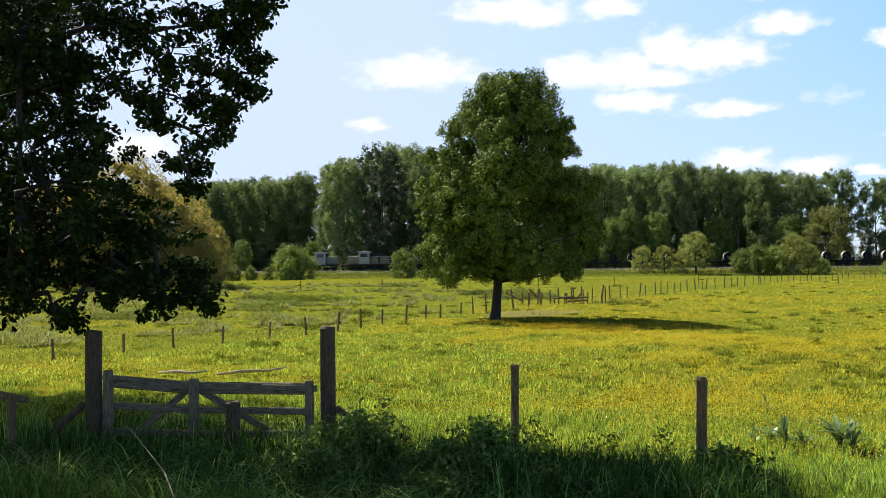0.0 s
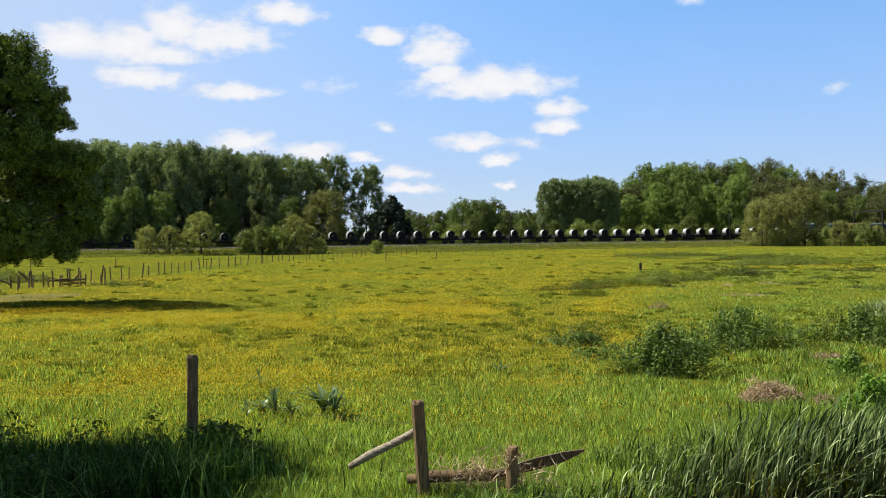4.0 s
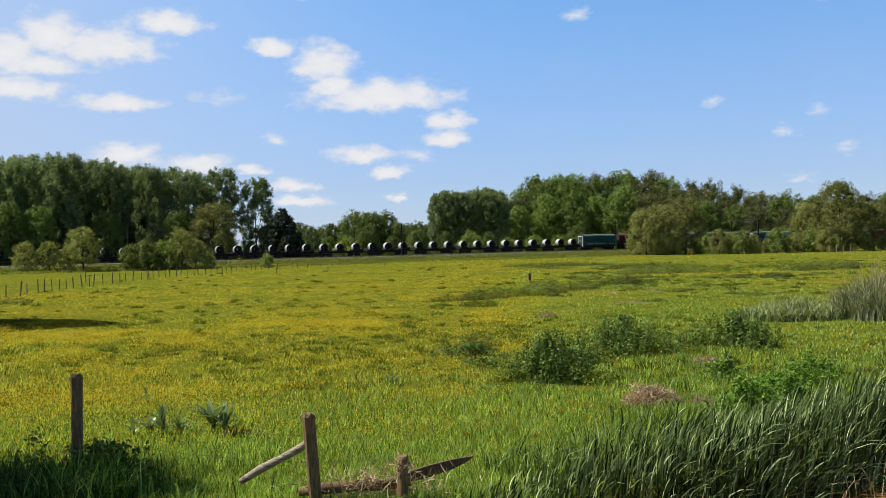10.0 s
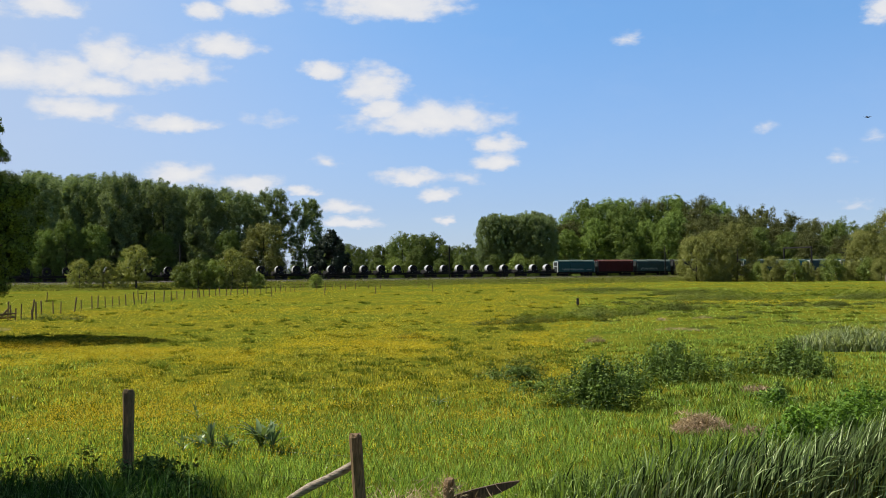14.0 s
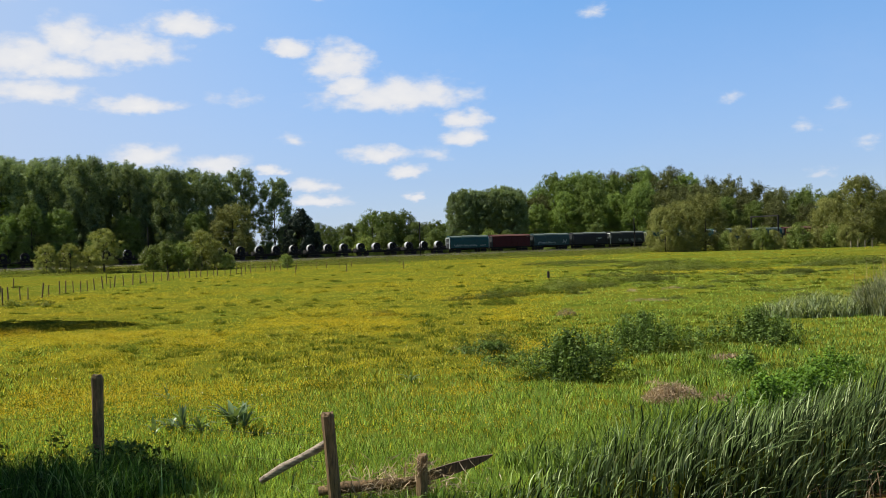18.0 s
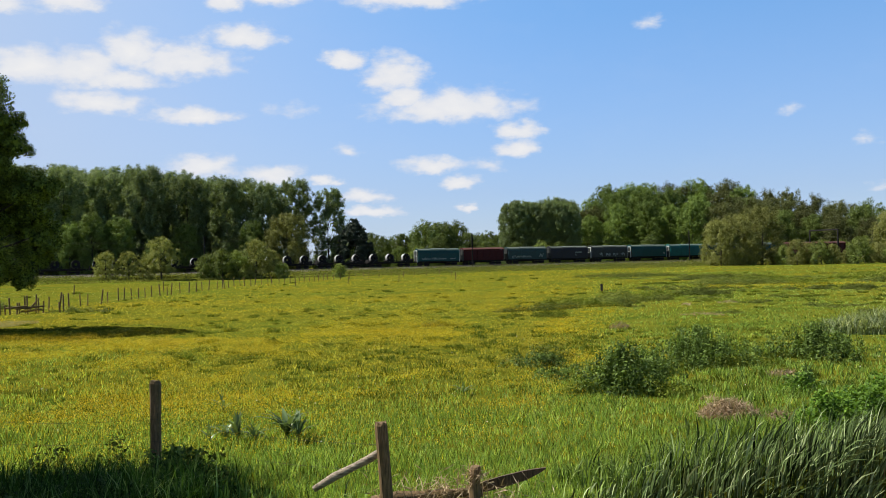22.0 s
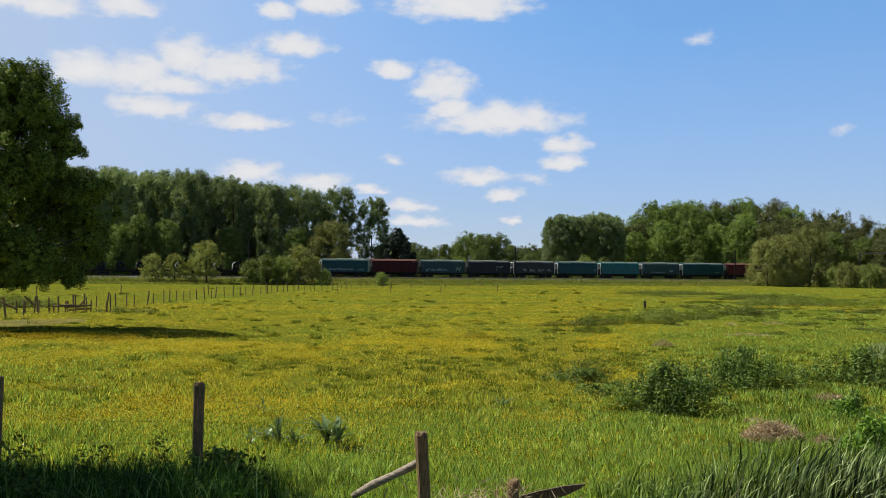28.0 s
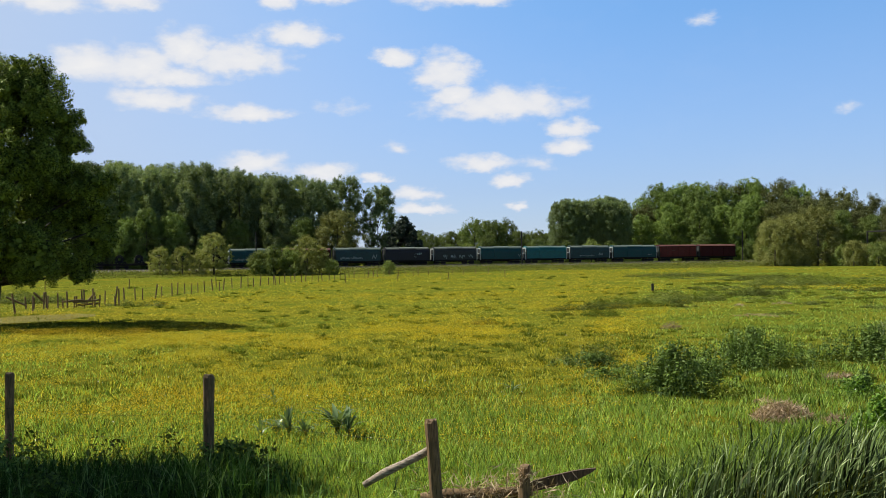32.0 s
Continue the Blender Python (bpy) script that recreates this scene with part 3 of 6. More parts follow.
def ground_z(x, y):
    x, y = np.asarray(x, float), np.asarray(y, float)
    r = np.hypot(x, y)
    z = (lattice(x, y, 6.0, 1) - 0.5) * 0.10 + (lattice(x, y, 1.7, 3) - 0.5) * 0.09 * smooth(9, 14, r) + (lattice(x, y, 25.0, 2) - 0.5) * 0.25 * smooth(30, 80, r)
    q = x * RAIL_N[0] + y * RAIL_N[1] - RAIL_D
    bank = (0.4 * smooth(-16.4, -15.4, q) + 0.6 * smooth(-12, -5, q)) * (1 - smooth(9, 18, q))
    z = z * (1 - bank) + (RAIL_Z - 0.55) * bank
    e = (x - STREAM_P[0]) * STREAM_N[0] + (y - STREAM_P[1]) * STREAM_N[1]
    ditch = smooth(-0.35, 0.35, e) * (1 - smooth(3.2, 4.4, e))
    z = z - 1.0 * ditch
    verge = (1 - smooth(2.5, 7.5, np.hypot(x * 0.45, np.maximum(y, 0)))) * (1 - ditch)
    return z + 1.0 * verge


def at_az(az, d):
    """A place on the plan at so many degrees left of +y and so far off."""
    a = radians(az)
    return -sin(a) * d, cos(a) * d


def rail_xy(s, q=0.0):
    p = RAIL_N * (RAIL_D + q) + RAIL_T * s
    return float(p[0]), float(p[1])


def rail_dist(az):
    return RAIL_D / cos(radians(az) - RAIL_YAW)


def build_ground():
    rings = np.concatenate([np.arange(0.0, 40, 0.5), np.arange(40, 120, 1.0), np.arange(120, 330, 3.0), [340, 360, 400, 450, 520, 620, 800, 1200, 2000, 3500]])
    n = 420
    ang = np.linspace(0, 2 * pi, n, endpoint=False)
    x, y = np.outer(rings, np.sin(ang)), np.outer(rings, np.cos(ang))
    z = ground_z(x, y)
    verts = np.stack([x, y, z], -1).reshape(-1, 3)
    faces = []
    for i in range(len(rings) - 1):
        a = i * n
        for k in range(n):
            k2 = (k + 1) % n
            faces.append((a + k, a + n + k, a + n + k2, a + k2))
    me = bpy.data.meshes.new("ground")
    me.from_pydata(verts.tolist(), [], faces)
    me.materials.append(M["ground"])
    me.polygons.foreach_set("use_smooth", [True] * len(me.polygons))
    ob = new("ground", me)
    tagged(ob, "grassy meadow ground with yellow-green turf", "ground", kind="structure")


build_ground()


def build_water():
    g = Geo()
    c = STREAM_P + STREAM_N * 1.9
    a, b = c - STREAM_T * 16, c + STREAM_T * 34
    w = STREAM_N * 2.6
    g.add([(*(a - w), -0.62), (*(b - w), -0.62), (*(b + w), -0.62), (*(a + w), -0.62)], [(0, 3, 2, 1)])
    tagged(new("water", g.mesh("water", M["water"])), "muddy brown water of a narrow stream", "stream", kind="structure")


build_water()


def build_railway():
    """Ballast bed, two tracks with rails, a concrete cable trough."""
    turn = Matrix.Rotation(RAIL_YAW, 4, "Z")
    half = 420
    g = Geo()
    prof = [(-4.2, -0.62), (-2.7, -0.2), (6.7, -0.2), (8.2, -0.62)]
    pts = [(*rail_xy(s, q), RAIL_Z + z) for s in (-half, half) for q, z in prof]
    g.add(pts, [(i, i + 4, i + 5, i + 1) for i in range(3)])
    tagged(new("ballast_bed", g.mesh("ballast_bed", M["ballast"])), "pale stone ballast under two railway tracks", "ballast", kind="structure")
    for q in (0.0, 4.0):
        for e in (-0.72, 0.72):
            r = Geo().box(0, 0, 0, 2 * half, 0.07, 0.16, 0.01)
            ob = new("rail", r.mesh("rail", M["rail_steel"]))
            ob.matrix_basis = Matrix.Translation((*rail_xy(0, q + e), RAIL_Z - 0.08)) @ turn
            tagged(ob, "rusty steel running rail on ballast", "rail", "running rails", "structure")


build_railway()

# ---- trees ----
def crown_leaves(rng, centres, radii, outward, count, size, tufts=12, squash=1.0, slim=0.6, spread=0.5, tuft=0.42, core=0.12, core_size=2.6):
    """Leaves on boughs: each bough's skin is covered with tufts, whose leaves face out of it; a core of leaves fills each bough."""
    n = len(centres)
    k = np.repeat(np.arange(n), tufts)
    d = unit(unit(rng.normal(0, 1, (n * tufts, 3))) + 0.45 * outward[k] + np.array([0, 0, 0.15]))
    stretch = np.array([1, 1, squash])
    tc = centres[k] + d * (radii[k] * rng.uniform(0.68, 1.08, n * tufts))[:, None] * stretch
    tr = radii[k] * tuft * rng.uniform(0.6, 1.35, n * tufts)
    m = int(count * (1 - core))
    j = rng.choice(n * tufts, m, p=tr ** 2 / (tr ** 2).sum())
    e = unit(rng.normal(0, 1, (m, 3)))
    p = tc[j] + e * (tr[j] * 0.88 * rng.uniform(0.05, 1.0, m) ** 0.45)[:, None] * stretch
    skin = leaf_quads(rng, p, 0.6 * d[j] + 0.85 * e + np.array([0, 0, 0.15]), size, slim, spread)
    m = count - m
    j = rng.choice(n, m, p=radii ** 2 / (radii ** 2).sum())
    e = unit(rng.normal(0, 1, (m, 3)))
    p = centres[j] + e * (radii[j] * rng.uniform(0.05, 0.5, m) ** 0.8)[:, None] * stretch
    return np.concatenate([skin, leaf_quads(rng, p, e, core_size * size, 0.8, 0.5)])


def make_tree(name, label, height, profile, mat, boughs, leaves, size, trunk_r, seed, bark="bark", squash=1.0, group="", lump=0.3, slim=0.6, limbs=10, crown_shift=0.0, tufts=9, stray=0.05, tuft=0.42, spread=0.5, core=0.12):
    """A tree: tapered trunk with limbs, and a crown of boughs. profile: rows of (share of height, half width in metres)."""
    rng = np.random.default_rng(seed)
    root = empty(name)
    hs, ws = [p[0] * height for p in profile], [p[1] for p in profile]
    zz = np.linspace(hs[0], hs[-1], 200)
    wz = np.interp(zz, hs, ws) + 0.10 * max(ws)
    z = np.interp((np.arange(boughs) + rng.uniform(0, 1, boughs)) / boughs, np.cumsum(wz) / wz.sum(), zz)
    w = np.interp(z, hs, ws)
    a = np.arange(boughs) * 2.39996 + rng.normal(0, 0.35, boughs)
    rad = lump * max(ws) * rng.uniform(0.65, 1.35, boughs)
    rad = np.minimum(rad, 0.28 * max(ws) * lump / 0.3 + 0.75 * w)
    inner = rng.uniform(0, 1, boughs) < 0.16
    r = np.maximum(w - rad * rng.uniform(0.75, 1.05, boughs), 0) * np.where(inner, rng.uniform(0.2, 0.7, boughs), rng.uniform(0.86, 1.04, boughs))
    out = rng.uniform(0, 1, boughs) < stray  # twigs that stand out of the crown
    r, rad = np.where(out, w * rng.uniform(0.94, 1.1, boughs), r), np.where(out, 0.5 * rad, rad)
    z = np.minimum(z, height - 0.85 * rad * squash)
    if hs[0] > 0.1 * height:
        z = np.maximum(z, hs[0] + 0.85 * rad * squash)
    sway = crown_shift * smooth(0, 0.4 * height, z)
    c = np.stack([r * np.cos(a) + sway, r * np.sin(a), z], -1)
    o = unit(np.stack([np.cos(a), np.sin(a), 1.6 * (z / height - 0.45)], -1))
    part("crown", poly_mesh("crown", crown_leaves(rng, c, rad, o, leaves, size, tufts, squash, slim, spread, tuft, core), mat), None, root)
    g = Geo()
    bend = rng.normal(0, 0.012 * height, 2)
    top = height * 0.8

    def axis(t):
        return Vector((bend[0] * sin(t * 3) + crown_shift * 0.5 * t, bend[1] * sin(t * 2.3), t * top))

    ts = [0, 0.012, 0.04, 0.1, 0.2, 0.35, 0.5, 0.7, 1.0]
    g.tube([axis(t) for t in ts], [trunk_r * k for k in (1.55, 1.2, 1.02, 0.92, 0.85, 0.68, 0.5, 0.28, 0.05)], 9)
    part("trunk", g, M[bark], root, smooth=True)
    g = Geo()
    for k in rng.choice(len(c), min(limbs, len(c)), replace=False):
        t0 = max(0.2, min(0.8, (c[k][2] * 0.62) / top))
        p0, p2 = axis(t0), Vector(c[k])
        p1 = (p0 + p2) / 2 + Vector((0, 0, -0.01 * height * rng.uniform(0.2, 1)))
        r0 = trunk_r * 0.42 * (1 - 0.6 * t0)
        g.tube([p0, p0.lerp(p1, 0.6), p1.lerp(p2, 0.35), p2], [r0, r0 * 0.75, r0 * 0.5, r0 * 0.15], 6)
    tagged(part("branchwork", g, M[bark], root, smooth=True), kind="stuff")
    tagged(root, label, "tree", group)
    return root


class Grove:
    """Trees of a few alike forms, each a thing of its own."""

    def __init__(self, forms):
        self.forms, self.used = forms, set()

    def put(self, i, x, y, turn, scale, z=None):
        i %= len(self.forms)
        h = float(ground_z(x, y)) - 0.05 if z is None else z
        if i in self.used:
            return copy_thing(self.forms[i], pose(x, y, h, 0, 0, turn) @ Matrix.Scale(scale / self.forms[i].scale[0], 4))
        m = pose(x, y, h, 0, 0, turn) @ Matrix.Scale(scale, 4)
        self.used.add(i)
        self.forms[i].matrix_basis = m
        return self.forms[i]


def build_main_tree():
    prof = [(0.165, 3.2), (0.2, 3.75), (0.27, 4.05), (0.38, 4.25), (0.5, 4.25), (0.6, 4.0), (0.68, 3.45), (0.76, 2.85), (0.885, 2.3), (0.965, 1.5), (1.0, 0.6)]
    t = make_tree("meadow_tree", "tall round-crowned green tree standing alone in the buttercup meadow", 11.85, prof, M["leaf_main"],
                  130, 260000, 0.1, 0.25, 5, lump=0.25, slim=0.7, limbs=44, crown_shift=0.9, tufts=18, stray=0.3, tuft=0.32, spread=0.5, core=0.09)
    t.matrix_basis = pose(-24.9, 41.3, float(ground_z(-24.9, 41.3)) - 0.05, 0, 0, 30)


def build_shade_tree():
    """The near tree whose branches hang over the gate."""
    rng = np.random.default_rng(11)
    root = empty("oak_tree", pose(-14.6, 6.2, 0.2))
    g = Geo()
    g.tube([(0, 0, -0.3), (0.02, 0, 0.5), (0.1, 0.1, 2.5), (0.2, 0.3, 5), (0.3, 0.4, 9), (0.2, 0.5, 13)], [0.75, 0.52, 0.45, 0.4, 0.25, 0.06], 12)
    # masses of foliage: azimuth and distance from the viewpoint, height, radius
    near = [(43.8, 14.3, 6.23, 0.25), (45.0, 14.4, 6.31, 0.37), (46.6, 15.0, 6.25, 0.41), (47.8, 14.1, 6.17, 0.49), (45.3, 14.7, 5.95, 0.29), (44.3, 14.9, 5.67, 0.18), (45.2, 14.2, 5.37, 0.25), (44.7, 14.1, 5.07, 0.15),
            (46.0, 14.3, 4.91, 0.2), (46.9, 14.8, 5.22, 0.29), (48.1, 14.7, 5.03, 0.33), (49.0, 14.2, 5.48, 0.41), (50.2, 14.5, 5.93, 0.66), (51.9, 14.8, 6.2, 0.74), (54.2, 14.5, 5.86, 0.9), (56.5, 14.7, 5.87, 0.9)]
    near += [(55.9, 15.1, 5.18, 0.74), (54.0, 14.8, 5.23, 0.57), (51.9, 14.5, 5.19, 0.49), (50.5, 14.2, 4.93, 0.33), (49.3, 14.4, 4.74, 0.2), (47.7, 14.6, 4.3, 0.33), (48.2, 15.1, 4.11, 0.25), (47.2, 14.9, 4.51, 0.25),
             (47.7, 14.4, 3.77, 0.16), (46.3, 15.1, 4.82, 0.15), (53.4, 14.6, 4.57, 0.49), (55.9, 14.8, 4.35, 0.82), (54.5, 14.1, 3.83, 0.66), (56.5, 14.1, 3.39, 0.82), (52.8, 14.2, 4.08, 0.37), (53.7, 15.1, 3.28, 0.74)]
    near += [(52.0, 14.8, 3.51, 0.33), (56.0, 15.0, 2.66, 0.74), (52.0, 14.8, 2.88, 0.57), (49.9, 14.5, 3.03, 0.41), (48.8, 14.6, 2.71, 0.45), (50.6, 14.7, 2.48, 0.45), (48.2, 15.0, 2.3, 0.33), (47.6, 14.5, 2.55, 0.2),
             (52.9, 15.1, 2.49, 0.41), (55.1, 14.7, 2.19, 0.29), (54.3, 15.0, 1.98, 0.16), (56.5, 14.6, 2.28, 0.37), (49.7, 14.8, 2.12, 0.16), (47.0, 14.4, 2.12, 0.12), (51.1, 14.6, 3.27, 0.29)]
    # high: masses mostly out of view, added to throw shade on gate and bank
    high = [(-17.0, 10.0, 6.5, 2.2), (-14.0, 11.0, 9.6, 2.0), (-13.6, 11.0, 11.2, 1.9), (-20.0, 10.6, 7.0, 2.5), (-23.0, 11.0, 6.0, 2.4), (-20.0, 9.4, 10.0, 2.3), (-16.0, 9.6, 10.5, 1.2), (-13.0, 10.4, 11.0, 1.1), (-17.6, 10.2, 4.0, 1.4),
            (-20.0, 13.6, 8.6, 1.9), (-22.5, 13.0, 8.5, 2.2), (-24.5, 12.0, 8.0, 2.2), (-18.5, 12.8, 9.8, 1.7), (-21.5, 12.3, 6.5, 1.8), (-20.5, 11.4, 8.2, 1.6), (-18.9, 11.1, 7.6, 1.4), (-12.2, 12.4, 9.8, 1.6), (-13.6, 12.0, 10.6, 1.8), (-16.4, 13.4, 9.8, 1.5), (-13.0, 12.6, 10.8, 1.3)]
    wide = [(57.2, 16.0, 3.2, 0.9), (55.2, 16.2, 3.9, 0.9), (56.6, 16.0, 5.0, 0.9), (57.0, 16.0, 2.5, 0.6), (48.2, 14.8, 8.0, 1.0), (51.0, 14.6, 8.6, 1.8), (60.5, 14.0, 3.6, 1.2), (66.0, 16.0, 6.0, 2.4), (70.0, 17.0, 8.5, 2.6), (78.0, 18.0, 7.0, 2.6), (63.5, 15.5, 4.2, 2.0), (72.0, 15.0, 4.5, 2.2)]
    near += [(53.0, 15.8, 3.6, 0.8), (55.0, 16.0, 3.2, 0.9), (52.2, 15.7, 2.7, 0.6)]
    limbs = []
    for az, d, z, r in wide:
        x, y = at_az(az, d)
        limbs.append((Vector((x + 14.6, y - 6.2, z - 0.2)), r))
    limbs += [(Vector((x + 14.6, y - 6.2, z - 0.2)), r) for x, y, z, r in high]
    cs, rs = [], []
    for b, r in limbs:
        a = Vector((0.15, 0.2, max(1.8, min(9.0, b.z * 0.72))))
        mid = a.lerp(b, 0.5) + Vector((0, 0, 0.3)) + Vector(rng.normal(0, 0.45, 3))
        g.tube([a, a.lerp(mid, 0.6), mid, mid.lerp(b, 0.6), b], [0.16, 0.12, 0.085, 0.05, 0.015], 7)
        for k in range(int(10 + 17 * r * r)):
            off = Vector(rng.normal(0, 0.5, 3)) * r
            tip = b + Vector((off.x, off.y, off.z * 0.9))
            base = mid.lerp(b, rng.uniform(0.5, 1.0)).lerp(tip, 0.35)
            g.tube([base, base.lerp(tip, 0.5) + Vector((0, 0, 0.06)), tip], [0.016, 0.01, 0.004], 4, cap=False)
            cs.append(tuple(tip))
            rs.append(rng.uniform(0.15, 0.34) * (1 + 0.42 * r))
    far_leaves = clump_leaves(rng, np.array(cs), np.array(rs), 62000, 0.12, 0.8, 0.62, 0.9, 0.1, True)
    # more leaves on the unseen masses, added to deepen the oak's shade
    outer = np.array(cs)[:, 0] < -5.2
    dense = clump_leaves(rng, np.array(cs)[outer], np.array(rs)[outer], 38000, 0.13, 0.8, 0.62, 0.9, 0.1, True)
    crest = (np.array(cs)[:, 0] > 0) & (np.array(cs)[:, 2] > 8.2)
    top = clump_leaves(rng, np.array(cs)[crest], np.array(rs)[crest], 11000, 0.14, 0.8, 0.62, 0.9, 0.1, True)
    # hanging boughs: each mass of leaves is carried by the next one towards the trunk
    cs, rs, grown = [], [], [(Vector((0.15, 0.2, 2.4)), 70.0), (Vector((0.2, 0.3, 4.4)), 70.0), (Vector((0.25, 0.35, 6.0)), 70.0)]
    for az, d, z, r in sorted(near, key=lambda q: -q[0]):
        x, y = at_az(az, d)
        b = Vector((x + 14.6, y - 6.2, z - 0.2))
        a, paz = min(grown, key=lambda q: (q[0] - b).length + 0.25 * abs(q[0].z - b.z))
        w0 = 0.014 + 0.0017 * max(0, min(az, 57) - 44)
        mid = a.lerp(b, 0.5) + Vector(rng.normal(0, 0.17, 3)) + Vector((0, 0, 0.07))
        g.tube([a, a.lerp(mid, 0.55) + Vector((0, 0, 0.02)), mid, mid.lerp(b, 0.55) + Vector((0, 0, 0.03)), b], [w0 * 1.5, w0 * 1.3, w0 * 1.1, w0 * 0.8, w0 * 0.5], 6)
        grown.append((b, az))
        for k in range(int(6 + 22 * r * r)):
            off = Vector(rng.normal(0, 0.52, 3)) * r
            tip = b + Vector((off.x * 1.15, off.y * 1.15, off.z * 0.9))
            base = mid.lerp(b, rng.uniform(0.3, 1.0)).lerp(tip, 0.2)
            g.tube([base, base.lerp(tip, 0.5) + Vector(rng.normal(0, 0.03, 3)), tip], [0.011, 0.007, 0.003], 4, cap=False)
            cs.append(tuple(tip))
            rs.append(rng.uniform(0.10, 0.24))
    near_leaves = clump_leaves(rng, np.array(cs), np.array(rs), 28000, 0.088, 0.7, 0.62, 0.8, 0.1, True)
    part("crown", poly_mesh("crown", np.concatenate([far_leaves, dense, top]), M["leaf_oak_backlit"]), None, root)
    part("bough_leaves", poly_mesh("bough_leaves", near_leaves, M["leaf_oak_backlit"]), None, root)
    part("trunk", g, M["bark"], root, smooth=True)
    tagged(root, "large dark green oak with branches hanging over a wooden gate", "tree")


def build_woods():
    rng = np.random.default_rng(3)
    pop = [[(0.04, 3.4), (0.3, 5.4), (0.6, 5.9), (0.85, 5.2), (0.97, 3.4)], [(0.06, 3.0), (0.4, 4.9), (0.7, 6.0), (0.9, 4.9), (0.98, 3.2)], [(0.03, 3.8), (0.35, 5.7), (0.6, 6.2), (0.85, 5.4), (0.97, 3.6)]]
    poplars = Grove([make_tree("poplar", "tall dark green poplar in the wood behind the railway", 28.0, p, M["leaf_poplar"], 95, 46000, 0.26, 0.35, 20 + i, group="poplars behind the railway", lump=0.27, squash=1.25, slim=0.8) for i, p in enumerate(pop)])
    rnd = [[(0.02, 4.0), (0.3, 5.8), (0.6, 5.6), (0.85, 4.0), (0.97, 2.0)], [(0.03, 3.6), (0.4, 6.4), (0.65, 6.0), (0.9, 3.8), (0.97, 2.0)], [(0.01, 4.4), (0.25, 5.8), (0.55, 5.6), (0.8, 4.4), (0.96, 1.8)]]
    woods = Grove([make_tree("broadleaf_tree", "leafy green broadleaf tree at the edge of the wood", 16.0, p, M["leaf_wood"], 38, 26000, 0.24, 0.3, 30 + i, group="broadleaf trees of the woods", stray=0.0, lump=0.36, tufts=15, tuft=0.34, slim=0.8) for i, p in enumerate(rnd)])
    domes = Grove([make_tree("ash_tree", "fresh green ash tree in the dense wood on the rise", 20.0, p, M["leaf_bright"], 46, 36000, 0.24, 0.3, 80 + i, group="ash trees on the rise", stray=0.0, lump=0.34, tufts=15, tuft=0.34, squash=1.1, slim=0.8) for i, p in enumerate(rnd)])
    olives = Grove([make_tree("maple", "olive-green broadleaf tree on the wooded rise", 16.0, rnd[(i + 1) % 3], M["leaf_olive"], 36, 28000, 0.22, 0.3, 36 + i, group="olive-green trees of the rise", stray=0.0, lump=0.36, tufts=15, tuft=0.34, slim=0.8) for i in range(2)])
    wil = [[(0.02, 4.6), (0.2, 5.9), (0.5, 5.8), (0.8, 4.2), (1.0, 1.5)], [(0.04, 3.8), (0.3, 5.4), (0.6, 5.4), (0.85, 3.6), (1.0, 1.2)]]
    willows = Grove([make_tree("willow", "rounded olive-green willow beside the railway", 13.0, p, M["leaf_willow"], 48, 26000, 0.2, 0.25, 40 + i, group="willows by the railway", lump=0.3, slim=0.6, tufts=15, stray=0.02, tuft=0.34) for i, p in enumerate(wil)])
    shr = [[(0.0, 2.2), (0.3, 3.0), (0.7, 2.4), (1.0, 0.9)], [(0.0, 2.6), (0.25, 3.2), (0.6, 2.8), (1.0, 1.2)]]
    shrubs = Grove([make_tree("bush", "dense light green bush on the railway bank", 5.0, p, M["leaf_shrub"], 34, 6500, 0.2, 0.1, 50 + i, group="bushes on the railway bank", lump=0.32, slim=0.5) for i, p in enumerate(shr)])
    tan = Grove([make_tree("catkin_willow", "yellowish-brown willow in fresh leaf on rough ground", 12.0, wil[i], M["leaf_tan"], 60, 22000, 0.2, 0.22, 60 + i, group="yellowish willows", lump=0.26, slim=0.45, tufts=14) for i in range(2)])
    sal = [[(0.03, 4.0), (0.3, 5.9), (0.6, 5.5), (0.82, 3.8), (1.0, 1.2)], [(0.12, 2.8), (0.4, 4.8), (0.65, 4.6), (0.85, 3.2), (1.0, 0.9)]]
    sallows = Grove([make_tree("sallow", "light yellowish-green sallow tree on the railway bank", 12.0, sal[i], M["leaf_sallow"], 46, 14000, 0.24, 0.28, 64 + i, group="sallows by the railway", lump=0.26, stray=0.22, slim=0.45, limbs=16) for i in range(2)])
    con = Grove([make_tree("spruce", "dark narrow conifer standing before the wood", 13.0, [(0.03, 5.2), (0.3, 5.0), (0.6, 4.2), (0.8, 2.9), (0.93, 1.4), (1.0, 0.4)], M["leaf_conifer"], 110, 17000, 0.38, 0.2, 70, group="conifers", lump=0.2)])
    grey = Grove([make_tree("grey_poplar", "grey-green thin-crowned poplar in the wood", 28.0, pop[1], M["leaf_grey"], 60, 6000, 0.45, 0.3, 75, group="grey poplars", lump=0.24, squash=1.4)])

    # skyline of the wood behind the railway: tangent of elevation by azimuth
    waz = [9.6, 10.2, 11.2, 13.1, 14.4, 15.7, 17.6, 19.0, 21.5, 25.0, 30.0, 34.5, 35.5, 38.8, 40.1, 41.4, 45.0, 50.0, 75.0]
    wel = [0.060, 0.081, 0.093, 0.090, 0.086, 0.088, 0.093, 0.099, 0.103, 0.100, 0.100, 0.116, 0.129, 0.123, 0.106, 0.097, 0.091, 0.085, 0.08]
